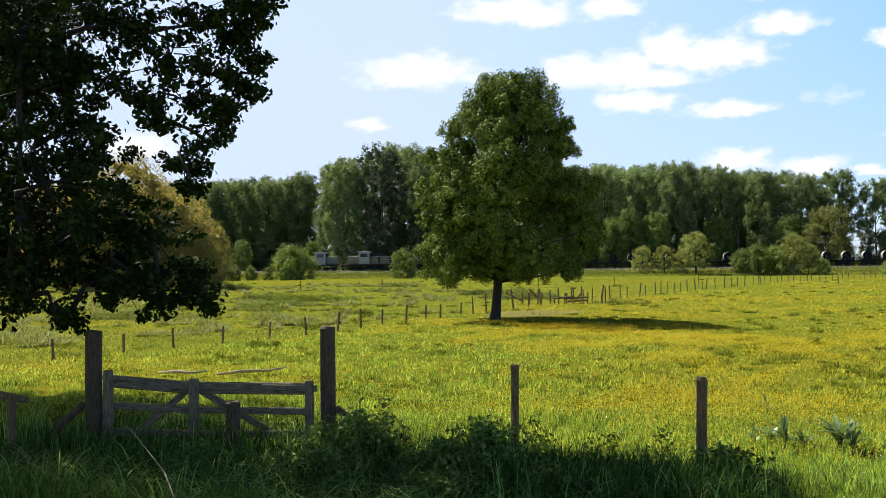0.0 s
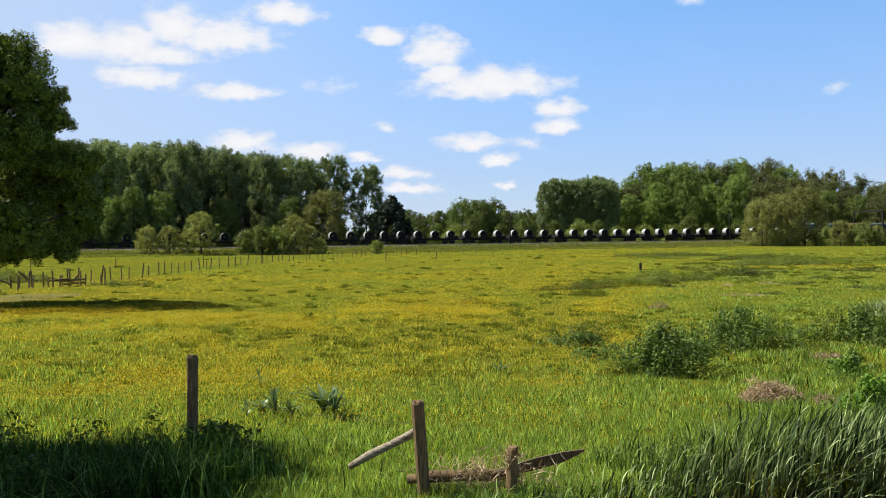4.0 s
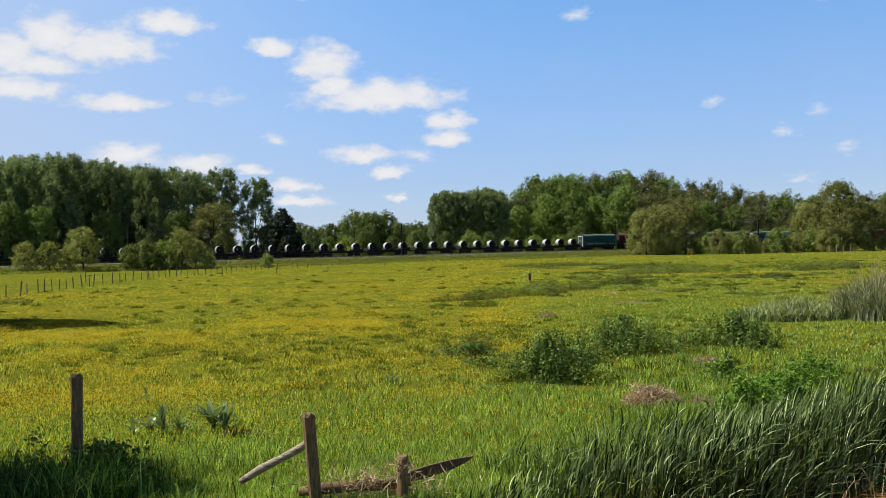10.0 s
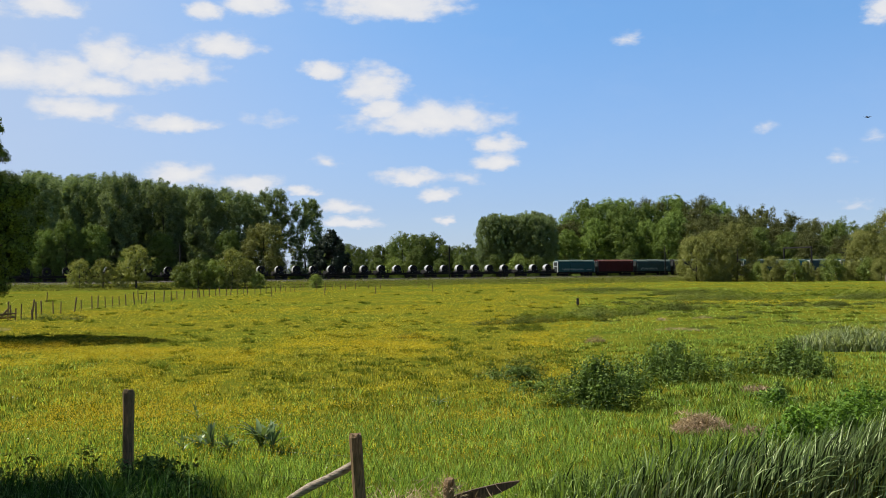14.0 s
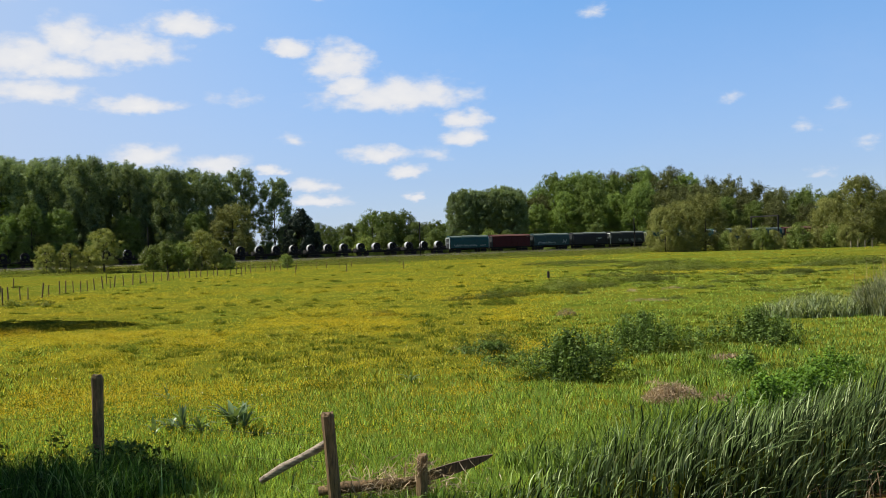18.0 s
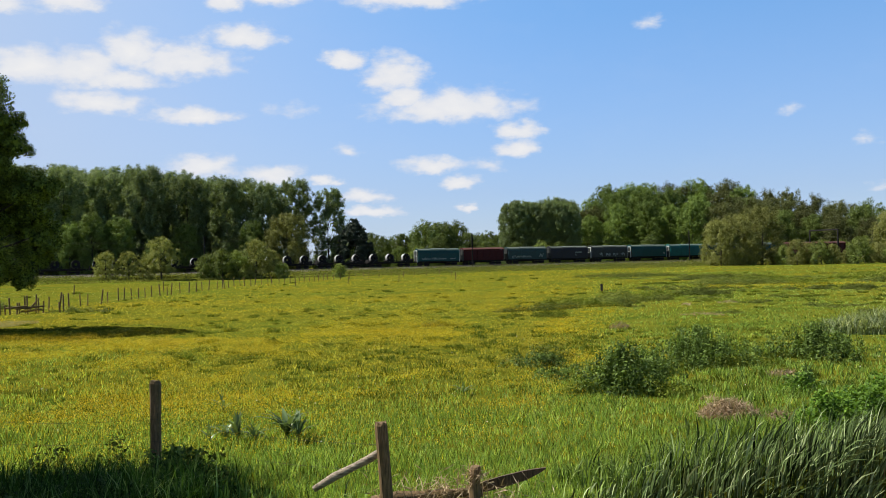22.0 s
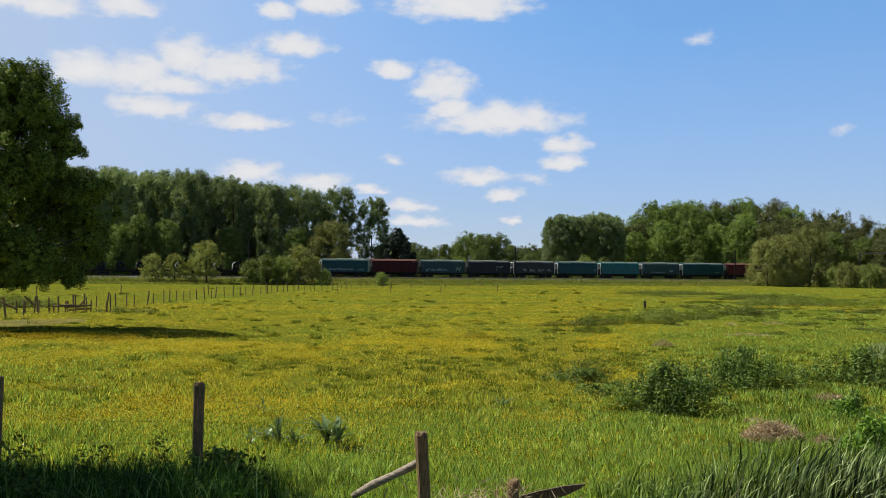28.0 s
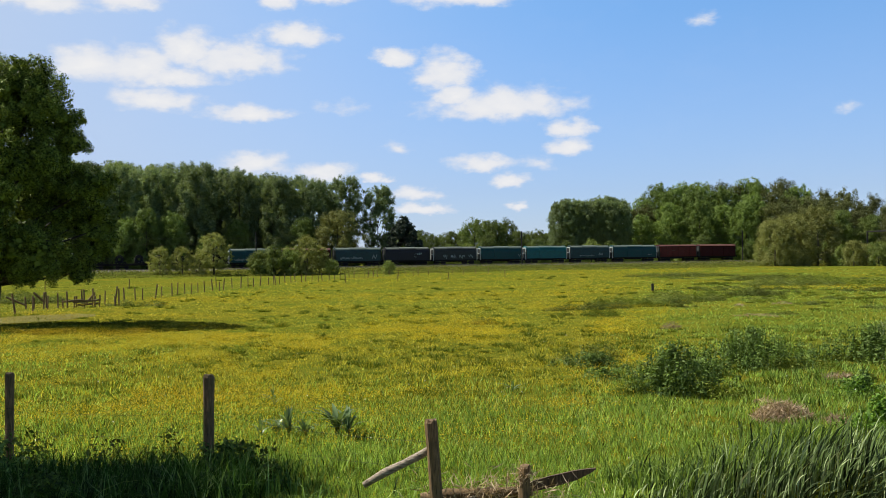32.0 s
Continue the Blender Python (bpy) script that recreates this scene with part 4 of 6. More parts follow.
    for row, gap in enumerate((24, 36, 50)):
        az = (10.2, 13.6, 16.5)[row]  # thin at the end of the wood
        while az < 78:
            forward = 34.2 < az < 40.2  # a taller group stands forward of the rest, in the sun
            d = rail_dist(min(az, 80)) + gap + (-9 if forward else 32 if 40.2 <= az < 52 else 0) + rng.uniform(-4, 4)
            if d > 480:
                break
            h = (np.interp(az, waz, wel) * d + EYE) * rng.uniform(0.94, 1.01)
            x, y = at_az(az, d)
            (grey if rng.random() < 0.07 or 43.5 < az < 47 and row == 2 else poplars).put(int(rng.integers(3)), x, y, rng.uniform(0, 360), h / 28.0)
            az += math.degrees((10.5 if forward else 6.5 if row == 2 else 8.6) / d) * rng.uniform(0.85, 1.2)
    for k, az in enumerate(np.arange(9.9, 17.0, 0.95)):
        x, y = at_az(az, rail_dist(az) + 42)
        woods.put(k, x, y, 77 * k % 360, 0.34 + 0.05 * (k % 3))
    az = 16.0
    while az < 66:  # understorey at the back, which closes the wood
        d = rail_dist(az) + 64 + rng.uniform(-4, 4)
        x, y = at_az(az, d)
        woods.put(int(rng.integers(3)), x, y, rng.uniform(0, 360), rng.uniform(0.65, 0.85))
        az += math.degrees(6.5 / d)
    az = 14.6
    while az < 60:  # lower trees at the wood's foot
        d = rail_dist(az) + 15 + rng.uniform(-2, 3)
        x, y = at_az(az, d)
        if not 33 < az < 41:
            domes.put(int(rng.integers(3)), x, y, rng.uniform(0, 360), rng.uniform(0.36, 0.68))
        az += math.degrees(7.5 / d) * rng.uniform(0.7, 1.4)
    for az, k in ((24.4, 0.64), (23.3, 0.74), (21.9, 0.71)):  # rounded trees standing out of it
        x, y = at_az(az, rail_dist(az) + 12)
        domes.put(int(az), x, y, az * 41 % 360, k)
    x, y = at_az(12.6, rail_dist(12.6) + 12)
    willows.put(1, x, y, 40, 1.12)
    x, y = at_az(8.75, 247)
    con.put(0, x, y, 0, 1.0)
    # the far wood in the gap
    for k, az in enumerate(np.linspace(-1.5, 9.6, 19)):
        d = 500 + rng.uniform(-30, 30)
        el = 0.029 + 0.012 * (2.6 < az < 4.9) + rng.uniform(-0.003, 0.003)
        x, y = at_az(az, d)
        woods.put(k, x, y, rng.uniform(0, 360), (el * d + EYE) / 16.0)
    # woods to the right: skyline by azimuth
    raz = [-60, -30, -24.1, -20.2, -18.4, -16.6, -14.5, -12.9, -10.4, -7.1, -5.3, -4.6]
    rel = [0.05, 0.045, 0.045, 0.047, 0.053, 0.057, 0.066, 0.073, 0.077, 0.079, 0.071, 0.055]
    for row, dist in enumerate((345, 365, 392)):
        az = -5.0
        while az > -58:
            d = dist + max(0, -az - 20) * 2 + rng.uniform(-6, 6)
            h = (np.interp(az, raz, rel) * d + EYE) * rng.uniform(0.92, 1.0) * (0.75, 0.9, 1.02)[row]
            x, y = at_az(az, d)
            if rng.random() < (0.08 if az > -11 else 0.45):
                olives.put(int(rng.integers(2)), x, y, rng.uniform(0, 360), h / 16.0)
            elif az > -13.5:
                domes.put(int(rng.integers(3)), x, y, rng.uniform(0, 360), h / 20.0)
            else:
                woods.put(int(rng.integers(3)), x, y, rng.uniform(0, 360), h / 16.0)
            az -= math.degrees((8.3 if az > -13.5 else 8.8) / d) * rng.uniform(0.8, 1.25)
    for k, az in enumerate(np.linspace(-0.3, -3.9, 7)):  # the clump at the gap's edge
        for d in (322, 334):
            x, y = at_az(az + rng.uniform(-0.2, 0.2), d)
            poplars.put(k, x, y, rng.uniform(0, 360), (0.0625 * d + EYE) / 28.0 * rng.uniform(0.93, 1.0))
    az = 7.5
    while az > -30:  # low growth behind the track
        d = rail_dist(az) + 20 + rng.uniform(-3, 6)
        x, y = at_az(az, d)
        if rng.random() < 0.5:
            shrubs.put(int(rng.integers(2)), x, y, rng.uniform(0, 360), rng.uniform(1.0, 1.5))
        else:
            woods.put(int(rng.integers(3)), x, y, rng.uniform(0, 360), rng.uniform(0.35, 0.58))
        az -= math.degrees(6.0 / d) * rng.uniform(0.7, 1.4)
    # willows and bushes before the track, right
    for az, d, h, k in ((-12.2, 258, 11.6, 0), (-13.2, 260, 13.0, 0), (-14.4, 266, 15.2, 1), (-22.5, 262, 17.5, 1), (-20.9, 268, 12.5, 0), (-24.2, 266, 12.0, 0), (-26.5, 270, 13.0, 1)):
        x, y = at_az(az, d)
        willows.put(k, x, y, az * 37 % 360, h / 13.0)
    for k, az in enumerate(np.arange(-15.6, -23.0, -0.62)):
        x, y = at_az(az, 258 + rng.uniform(-4, 4))
        (willows if k % 3 else shrubs).put(k, x, y, rng.uniform(0, 360), (0.38 if k % 3 else 1.0) * rng.uniform(0.65, 1.35))
    # bushes before the track, left
    for az, d, h, kind, k in ((22.6, 213, 6.0, sallows, 0), (21.4, 212, 6.0, sallows, 1), (20.5, 213, 4.6, sallows, 0), (19.65, 212, 8.9, sallows, 1), (17.1, 212, 5.0, shrubs, 1),
                              (16.3, 211, 6.2, shrubs, 0), (15.4, 212, 6.0, shrubs, 1), (14.4, 212, 8.6, sallows, 0), (13.7, 214, 6.0, sallows, 1), (13.0, 210, 3.4, shrubs, 0), (9.7, 200, 2.9, shrubs, 1),
                              (44.2, 208, 2.6, shrubs, 0), (42.9, 206, 7.2, shrubs, 1), (42.3, 207, 6.2, shrubs, 0), (46.2, 212, 3.4, shrubs, 1), (45.2, 216, 3.0, shrubs, 0), (47.4, 212, 7.0, shrubs, 1),
                              (36.4, 207, 6.0, shrubs, 0), (34.6, 212, 4.4, shrubs, 1), (33.5, 214, 3.8, shrubs, 0), (49.0, 205, 7.0, shrubs, 1), (51.0, 200, 7.5, shrubs, 0)):
        x, y = at_az(az, d)
        kind.put(k, x, y, az * 71 % 360, h / (5.0 if kind is shrubs else 13.0 if kind is willows else 12.0))
    for az, d, h in ((51.8, 128, 16.6), (50.2, 131, 13.8), (48.9, 126, 12.2), (47.9, 124, 8.5), (53.5, 126, 14.0), (55.5, 130, 13.0)):
        x, y = at_az(az, d)
        tan.put(int(az), x, y, az * 53 % 360, h / 12.0)


build_main_tree()
build_shade_tree()
build_woods()


# ---- fences, gate, wooden things ----
def turned(dx, dy, dz=0.0):
    """A turn that lays +x along a direction."""
    return Vector((dx, dy, dz)).to_track_quat("X", "Z").to_matrix().to_4x4()


def post_mesh(h, w, seed, round_=False, mat="post", lean=(0, 0)):
    rng = random.Random(seed)
    g = Geo()
    n = 8 if not round_ else 10
    lv = [-0.35, 0.0, 0.3 * h, 0.65 * h, h - 0.03, h]
    ring = []
    for i, z in enumerate(lv):
        k = w * (1.0 if i < 5 else 0.86) * rng.uniform(0.95, 1.05)
        for j in range(n):
            a = 2 * pi * j / n + pi / n
            r = k * (1.0 if round_ else 1.0 / max(abs(cos(a)), abs(sin(a))) * 0.86) * rng.uniform(0.95, 1.05)
            ring.append((r * cos(a) + lean[0] * z, r * sin(a) + lean[1] * z, z + (rng.uniform(-0.015, 0.015) if i == 5 else 0)))
    f = [(i * n + j, i * n + (j + 1) % n, (i + 1) * n + (j + 1) % n, (i + 1) * n + j) for i in range(len(lv) - 1) for j in range(n)]
    f.append(tuple((len(lv) - 1) * n + j for j in range(n)))
    g.add(ring, f)
    return g.mesh("fence_post", M[mat])


def put_post(x, y, h, w, seed, label, group="", turn=0.0, name="fence_post", **kw):
    ob = new(name, post_mesh(h, w, seed, **kw))
    ob.matrix_basis = pose(x, y, float(ground_z(x, y)), 0, 0, turn)
    return tagged(ob, label, "fence post", group)


def build_near_fence():
    lab = "weathered brown wooden fence post in long grass"
    put_post(-7.12, 12.35, 1.29, 0.062, 1, lab, "near fence posts", 20, lean=(0.012, 0))
    put_post(-4.33, 12.06, 1.25, 0.072, 2, lab, "near fence posts", 35, lean=(0.01, 0))
    put_post(-1.25, 10.2, 1.02, 0.066, 3, "leaning weathered post with wire loops beside broken rails", "near fence posts", 10, lean=(-0.06, 0.0), round_=True)
    put_post(-0.39, 10.2, 0.56, 0.06, 4, "short split post stump with tangled dry grass", "", 15, lean=(0.05, 0), name="post_stump")
    put_post(-12.1, 7.85, 1.0, 0.06, 5, "short dark post standing in tree shade", "", 0)
    # fallen rails round the leaning post
    logs = [((-2.04, 10.36, 0.33), (-1.6, 10.33, 0.57), (-1.27, 10.3, 0.76), 0.042, "pale split log leaning against a fence post"),
            ((-1.45, 10.4, 0.2), (-0.9, 10.42, 0.24), (-0.3, 10.42, 0.28), 0.06, "bark-covered log lying behind a leaning post")]
    for a, b, c, r, lab in logs:
        g = Geo().tube([a, Vector(a).lerp(Vector(b), 0.5) + Vector((0, 0, 0.012)), b, Vector(b).lerp(Vector(c), 0.5) - Vector((0, 0, 0.01)), c], [r * 0.8, r * 1.08, r * 0.92, r * 1.05, r * 0.85], 9)
        tagged(new("fallen_rail", g.mesh("fallen_rail", M["log" if "pale" in lab else "post"], True)), lab, "log")
    g = Geo()
    a, b = Vector((-0.36, 10.46, 0.30)), Vector((0.36, 10.5, 0.47))
    d = b - a
    up, side = Vector((-d.z, 0, d.x)).normalized(), Vector((0, 1, 0))
    ring = []
    for t, k, lift in ((0, 0.05, 0), (0.35, 0.058, 0.004), (0.7, 0.048, 0.01), (0.9, 0.024, 0.02), (1.0, 0.005, 0.028)):
        p = a + d * t + up * lift
        ring += [p + up * k + side * 0.02, p + up * k - side * 0.02, p - up * k - side * 0.02, p - up * k + side * 0.02]
    g.add(ring, [(i * 4 + j, i * 4 + (j + 1) % 4, i * 4 + 4 + (j + 1) % 4, i * 4 + 4 + j) for i in range(4) for j in range(4)] + [(3, 2, 1, 0)])
    tagged(new("broken_plank", g.mesh("broken_plank", M["post_grey"])), "grey broken plank tapering to a sharp point", "plank")
    # dry grass tangled on the logs
    rng = np.random.default_rng(8)
    n = 900
    c = np.stack([rng.normal(-0.62, 0.33, n), rng.normal(10.38, 0.06, n), np.abs(rng.normal(0.24, 0.1, n))], -1)
    c[:90] = np.array([-0.37, 10.18, 0.5]) + rng.normal(0, 0.05, (90, 3))
    ob = new("dry_grass_tangle", poly_mesh("dry_grass_tangle", leaf_quads(rng, c, np.zeros((n, 3)), 0.16, 0.06), M["straw"]))
    tagged(ob, "pale dry grass tangled over fallen fence rails", "dry grass", kind="stuff")
    # wires
    ends = [(-9.55, 11.15), (-7.09, 12.35), (-4.30, 12.06), (-1.25, 10.2)]
    for h in (0.55, 0.82):
        for (x0, y0), (x1, y1) in zip(ends[:-1], ends[1:]):
            pts = [(x0 + (x1 - x0) * t, y0 + (y1 - y0) * t - 0.07, h - 0.06 * sin(pi * t)) for t in np.linspace(0, 1, 7)]
            w = new("fence_wire", Geo().tube(pts, [0.0014] * 7, 4).mesh("fence_wire", M["wire"]))
            tagged(w, "thin rusty wire strung between fence posts", "wire", "fence wires")


def build_gate():
    left, right = Vector((-11.95, 9.0, 0)), Vector((-9.6, 11.25, 0))
    d = (right - left).normalized()
    ang = math.degrees(math.atan2(d.y, d.x))
    for p, k in ((left, 6), (right, 7)):
        put_post(p.x, p.y, 1.78, 0.125, k, "thick square grey-brown gate post, cracked with age", "gate posts", ang, "gate_post", mat="post_grey")
    root = empty("field_gate", Matrix.Translation((*left.xy, 0)) @ Matrix.Rotation(radians(ang), 4, "Z"))

    def bar(name, x0, z0, x1, z1, hgt, thick, y=0.0, label=""):
        L = math.hypot(x1 - x0, z1 - z0)
        g = Geo().box(0, 0, 0, L, thick, hgt, 0.012)
        part(name, g, M["rail_wood"], root, label, at=Matrix.Translation(((x0 + x1) / 2, y, (z0 + z1) / 2)) @ Matrix.Rotation(-math.atan2(z1 - z0, x1 - x0), 4, "Y"))

    bar("top_rail", 0.16, 1.11, 1.35, 0.97, 0.17, 0.07)
    bar("top_rail", 1.35, 0.975, 3.02, 0.905, 0.17, 0.07)
    bar("middle_rail", 0.16, 0.77, 1.35, 0.66, 0.10, 0.04)
    bar("middle_rail", 1.35, 0.66, 3.02, 0.58, 0.10, 0.04)
    bar("bottom_rail", 0.16, 0.40, 1.35, 0.32, 0.10, 0.04)
    bar("bottom_rail", 1.35, 0.32, 3.02, 0.25, 0.10, 0.04)
    bar("rail_patch", 0.12, 1.165, 0.62, 1.105, 0.07, 0.03, -0.065, "sun-bleached patch board on the top rail")
    bar("rail_splint", 1.05, 0.985, 2.0, 0.945, 0.05, 0.03, -0.06, "split grey splint along the rail joint")
    bar("rail_patch", 2.3, 0.955, 3.1, 0.915, 0.09, 0.03, -0.06, "pale replaced board end")
    bar("hanging_stile", 0.2, 0.2, 0.2, 1.26, 0.13, 0.09, -0.05)
    bar("centre_stile", 1.36, 0.1, 1.36, 1.11, 0.14, 0.08, -0.07)
    bar("closing_stile", 2.98, 0.15, 2.98, 1.03, 0.13, 0.08, -0.05)
    bar("brace", 1.28, 0.95, 0.5, 0.3, 0.10, 0.05, 0.06)
    bar("brace", 1.44, 0.93, 2.5, 0.25, 0.10, 0.05, 0.06)
    tagged(root, "old grey wooden field gate, sagging, with cross braces", "gate")
    # stump before the gate and the stays of its posts
    q = left + d * 1.93 + Vector((0.25, -0.28, 0))
    put_post(q.x, q.y, 0.79, 0.11, 9, "short grey square post stub before the gate", "", ang, "post_stub", mat="post_grey")
    for a, b in (((left.x - 0.1, left.y - 0.1, 0.8), (left.x - 0.65, left.y - 0.55, 0.1)), ((right.x + 0.1, right.y + 0.05, 0.62), (right.x + 0.75, right.y + 0.35, 0.1))):
        g = Geo().tube([a, b], [0.055, 0.06], 8)
        tagged(new("post_stay", g.mesh("post_stay", M["post_grey"])), "slanting grey timber stay of a gate post", "timber", "gate stays")
    g = Geo().tube([(-12.9, 7.4, 1.18), (-12.4, 7.66, 1.08), (-11.9, 7.95, 0.97)], [0.05, 0.055, 0.045], 8)
    tagged(new("fence_rail", g.mesh("fence_rail", M["post"])), "dark crooked fence rail on a short post", "rail")
    # planks on the grass behind the gate
    for x, y, L, t, z in ((-19.0, 16.7, 1.3, 20, 0.12), (-17.9, 18.0, 1.8, 62, 0.1)):
        g = Geo().tube([(-L / 2, 0, 0), (-L / 6, 0.04, 0.03), (L / 4, -0.03, 0.02), (L / 2, 0.03, 0.07)], [0.03, 0.042, 0.035, 0.018], 8)
        ob = new("fallen_branch", g.mesh("fallen_branch", M["log"], True))
        ob.matrix_basis = pose(x, y, float(ground_z(x, y)) + z, 0, 0, t)
        tagged(ob, "bleached fallen branch lying in the meadow", "branch", "fallen branches")
    g = Geo().tube([(-8.54, 6.93, 1.03), (-7.95, 6.65, 0.93), (-7.3, 6.33, 0.83), (-6.7, 6.0, 0.6), (-6.5, 5.9, 0.1)], [0.003, 0.006, 0.007, 0.007, 0.007], 5)
    tagged(new("dry_stalk", g.mesh("dry_stalk", M["straw"])), "long pale dry stalk leaning in shade", "stalk")


FENCE_LINE = [(-25.4, 15.5), (-26.2, 22.0), (-26.6, 30.0), (-28.2, 40.0), (-30.4, 51.0), (-31.2, 62.0), (-32.6, 75.0), (-34.6, 100.0), (-34.2, 131.0), (-30.0, 165.0), (-24.0, 178.0), (-10.0, 186.0)]


def build_field_fence():
    """The long line of posts across the meadow."""
    rng = random.Random(4)
    forms = [post_mesh(0.92 + 0.07 * k, 0.042 + 0.004 * k, 20 + k, k % 2 == 0, lean=((0.0, 0.03), (0.05, 0), (-0.05, 0.02), (0.0, -0.04), (0.13, 0.02))[k]) for k in range(5)]
    low = [post_mesh(0.62 + 0.05 * k, 0.04 + 0.003 * k, 30 + k, k % 2 == 0, lean=((0.0, 0.05), (0.08, 0), (-0.05, 0.02), (0.0, -0.04), (0.2, 0.02))[k]) for k in range(5)]
    step, carry = 2.3, 0.0
    for (x0, y0), (x1, y1) in zip(FENCE_LINE[:-1], FENCE_LINE[1:]):
        L = math.hypot(x1 - x0, y1 - y0)
        t = carry
        while t < L:
            x, y = x0 + (x1 - x0) * t / L, y0 + (y1 - y0) * t / L
            x += rng.uniform(-0.15, 0.15)
            ob = new("fence_post", (low if y < 45 else forms)[rng.randrange(5)])
            ob.matrix_basis = pose(x, y, float(ground_z(x, y)), 0, 0, rng.uniform(0, 360))
            tagged(ob, "thin dark wooden post of the long meadow fence", "fence post", "meadow fence posts")
            t += step * rng.uniform(0.85, 1.15)
        carry = t - L
    # second line in the far rough ground
    for k in range(14):
        x, y = -92 + k * 6.5 + rng.uniform(-1, 1), 62 + k * 6.0
        ob = new("fence_post", forms[k % 5])
        ob.matrix_basis = pose(x, y, float(ground_z(x, y)), 0, 0, rng.uniform(0, 360))
        tagged(ob, "thin dark wooden post standing in rough ground", "fence post", "rough ground posts")
    # ruined cattle pen behind the tree
    cx, cy = -31.3, 60.6
    u = Vector((0.86, 0.5, 0))
    for k, (s, o, h) in enumerate(((-4.2, 0, 1.3), (-3.4, 0.2, 1.2), (-2.5, 0.1, 1.75), (-2.2, 0.2, 1.8), (-1.1, 0, 1.6), (-0.6, 0.4, 1.0), (0.5, 0.2, 1.25), (0.75, 0.3, 1.25), (1.5, 0, 2.0), (2.3, 0.1, 2.05), (2.6, 0.6, 1.2), (3.0, 0.1, 1.3), (4.6, 0, 1.1), (5.0, 0.2, 1.9))):
        s *= 0.62
        x, y = cx + u.x * s - u.y * o, cy + u.y * s + u.x * o
        put_post(x, y, 0.6 * h, 0.055, 60 + k, "dark leaning post of a ruined cattle pen", "cattle pen posts", k * 31, lean=((k % 3 - 1) * 0.06, 0.02))
    for k, (s0, z0, s1, z1) in enumerate(((-0.6, 0.35, 1.5, 0.45), (0.4, 0.3, 3.2, 0.42), (0.9, 0.12, 3.1, 0.2), (-6.0, 0.75, -4.0, 0.15), (-3.4, 1.0, -2.4, 0.4), (1.6, 0.1, 2.5, 0.8))):
        s0, s1 = 0.62 * s0, 0.62 * s1
        a, b = Vector((cx + u.x * s0, cy + u.y * s0 - 0.1, z0)), Vector((cx + u.x * s1, cy + u.y * s1 - 0.1, z1))
        g = Geo().tube([a, a.lerp(b, 0.5), b], [0.06, 0.07, 0.05], 8)
        tagged(new("fallen_beam", g.mesh("fallen_beam", M["post"])), "dark fallen beam of a ruined cattle pen", "beam", "cattle pen beams")
    # single stake in the field
    put_post(7.6, 79.0, 0.62, 0.11, 90, "single dark stake standing in the meadow", "", 0, mat="bark")
    # pale rails of a far enclosure by the willow
    for k in range(4):
        x, y = at_az(-22.0 - 0.35 * k, 236)
        put_post(x, y, 1.6, 0.1, 95 + k, "pale wooden post by the far willow", "far pale posts", 0, mat="log")


build_near_fence()
build_gate()
build_field_fence()


# ---- railway masts ----
def build_masts():
    for s in (-95.0, -31.0, 30.0, 94.5, 158.0, 222.0, 286.0):
        x, y = rail_xy(s, -3.4)
        root = empty("catenary_mast", pose(x, y, RAIL_Z - 0.5, 0, 0, 25))
        part("pole", Geo().box(0, 0, 4.2, 0.22, 0.22, 8.4, 0.02), M["steel_dark"], root)
        part("arm", Geo().box(0, 1.6, 6.6, 0.08, 3.2, 0.08), M["steel_dark"], root)
        tagged(root, "dark steel overhead line mast beside the railway", "mast", "overhead line masts")
    for q, z in ((0, 5.4), (0, 6.7), (4, 5.4), (4, 6.7)):
        g = Geo().tube([(*rail_xy(s, q), RAIL_Z + z) for s in (-300, 0, 330)], [0.009] * 3, 5)
        tagged(new("overhead_wire", g.mesh("overhead_wire", M["wire"])), "thin overhead contact wire above the track", "wire", "overhead wires")
    x, y = rail_xy(207, -4)
    root = empty("signal_gantry", pose(x, y, RAIL_Z - 0.5, 0, 0, 25))
    part("beam", Geo().box(0, 4, 8.1, 0.35, 11.6, 0.4, 0.03), M["steel_dark"], root)
    for k in (-1.6, 9.6):
        part("leg", Geo().box(0, k, 3.95, 0.35, 0.35, 7.9, 0.03), M["steel_dark"], root)
    tagged(root, "dark steel gantry spanning the railway before the wood", "gantry")


build_masts()


# ---- train ----
SPEED = 5.66
TRAIN = []  # thing, distance along the line at 14 s, height


def bogie(parent, x):
    b = part("bogie", Geo().box(0, 0, 0.55, 2.5, 1.9, 0.22, 0.03).box(0, -0.98, 0.5, 2.3, 0.12, 0.3, 0.03).box(0, 0.98, 0.5, 2.3, 0.12, 0.3, 0.03), M["steel_dark"], parent, at=pose(x, 0, 0))
    for dx in (-0.9, 0.9):
        for dy in (-0.75, 0.75):
            part("wheel", WHEEL, None, b, at=pose(dx, dy, 0.46))


def wheel_mesh():
    g = Geo()
    n = 20
    rings = [(0.0, 0.08), (0.14, 0.08), (0.18, 0.03), (0.38, 0.03), (0.4, 0.065), (0.46, 0.065), (0.46, -0.04), (0.49, -0.065), (0.38, -0.065), (0.36, -0.03), (0.0, -0.05)]
    v, f = [], []
    for r, y in rings:
        v += [(r * cos(2 * pi * k / n), y, r * sin(2 * pi * k / n)) for k in range(n)]
    for i in range(len(rings) - 1):
        f += [(i * n + k, i * n + (k + 1) % n, (i + 1) * n + (k + 1) % n, (i + 1) * n + k) for k in range(n)]
    g.add(v, f)
    return g.mesh("wheel", M["wheel"])


WHEEL = wheel_mesh()


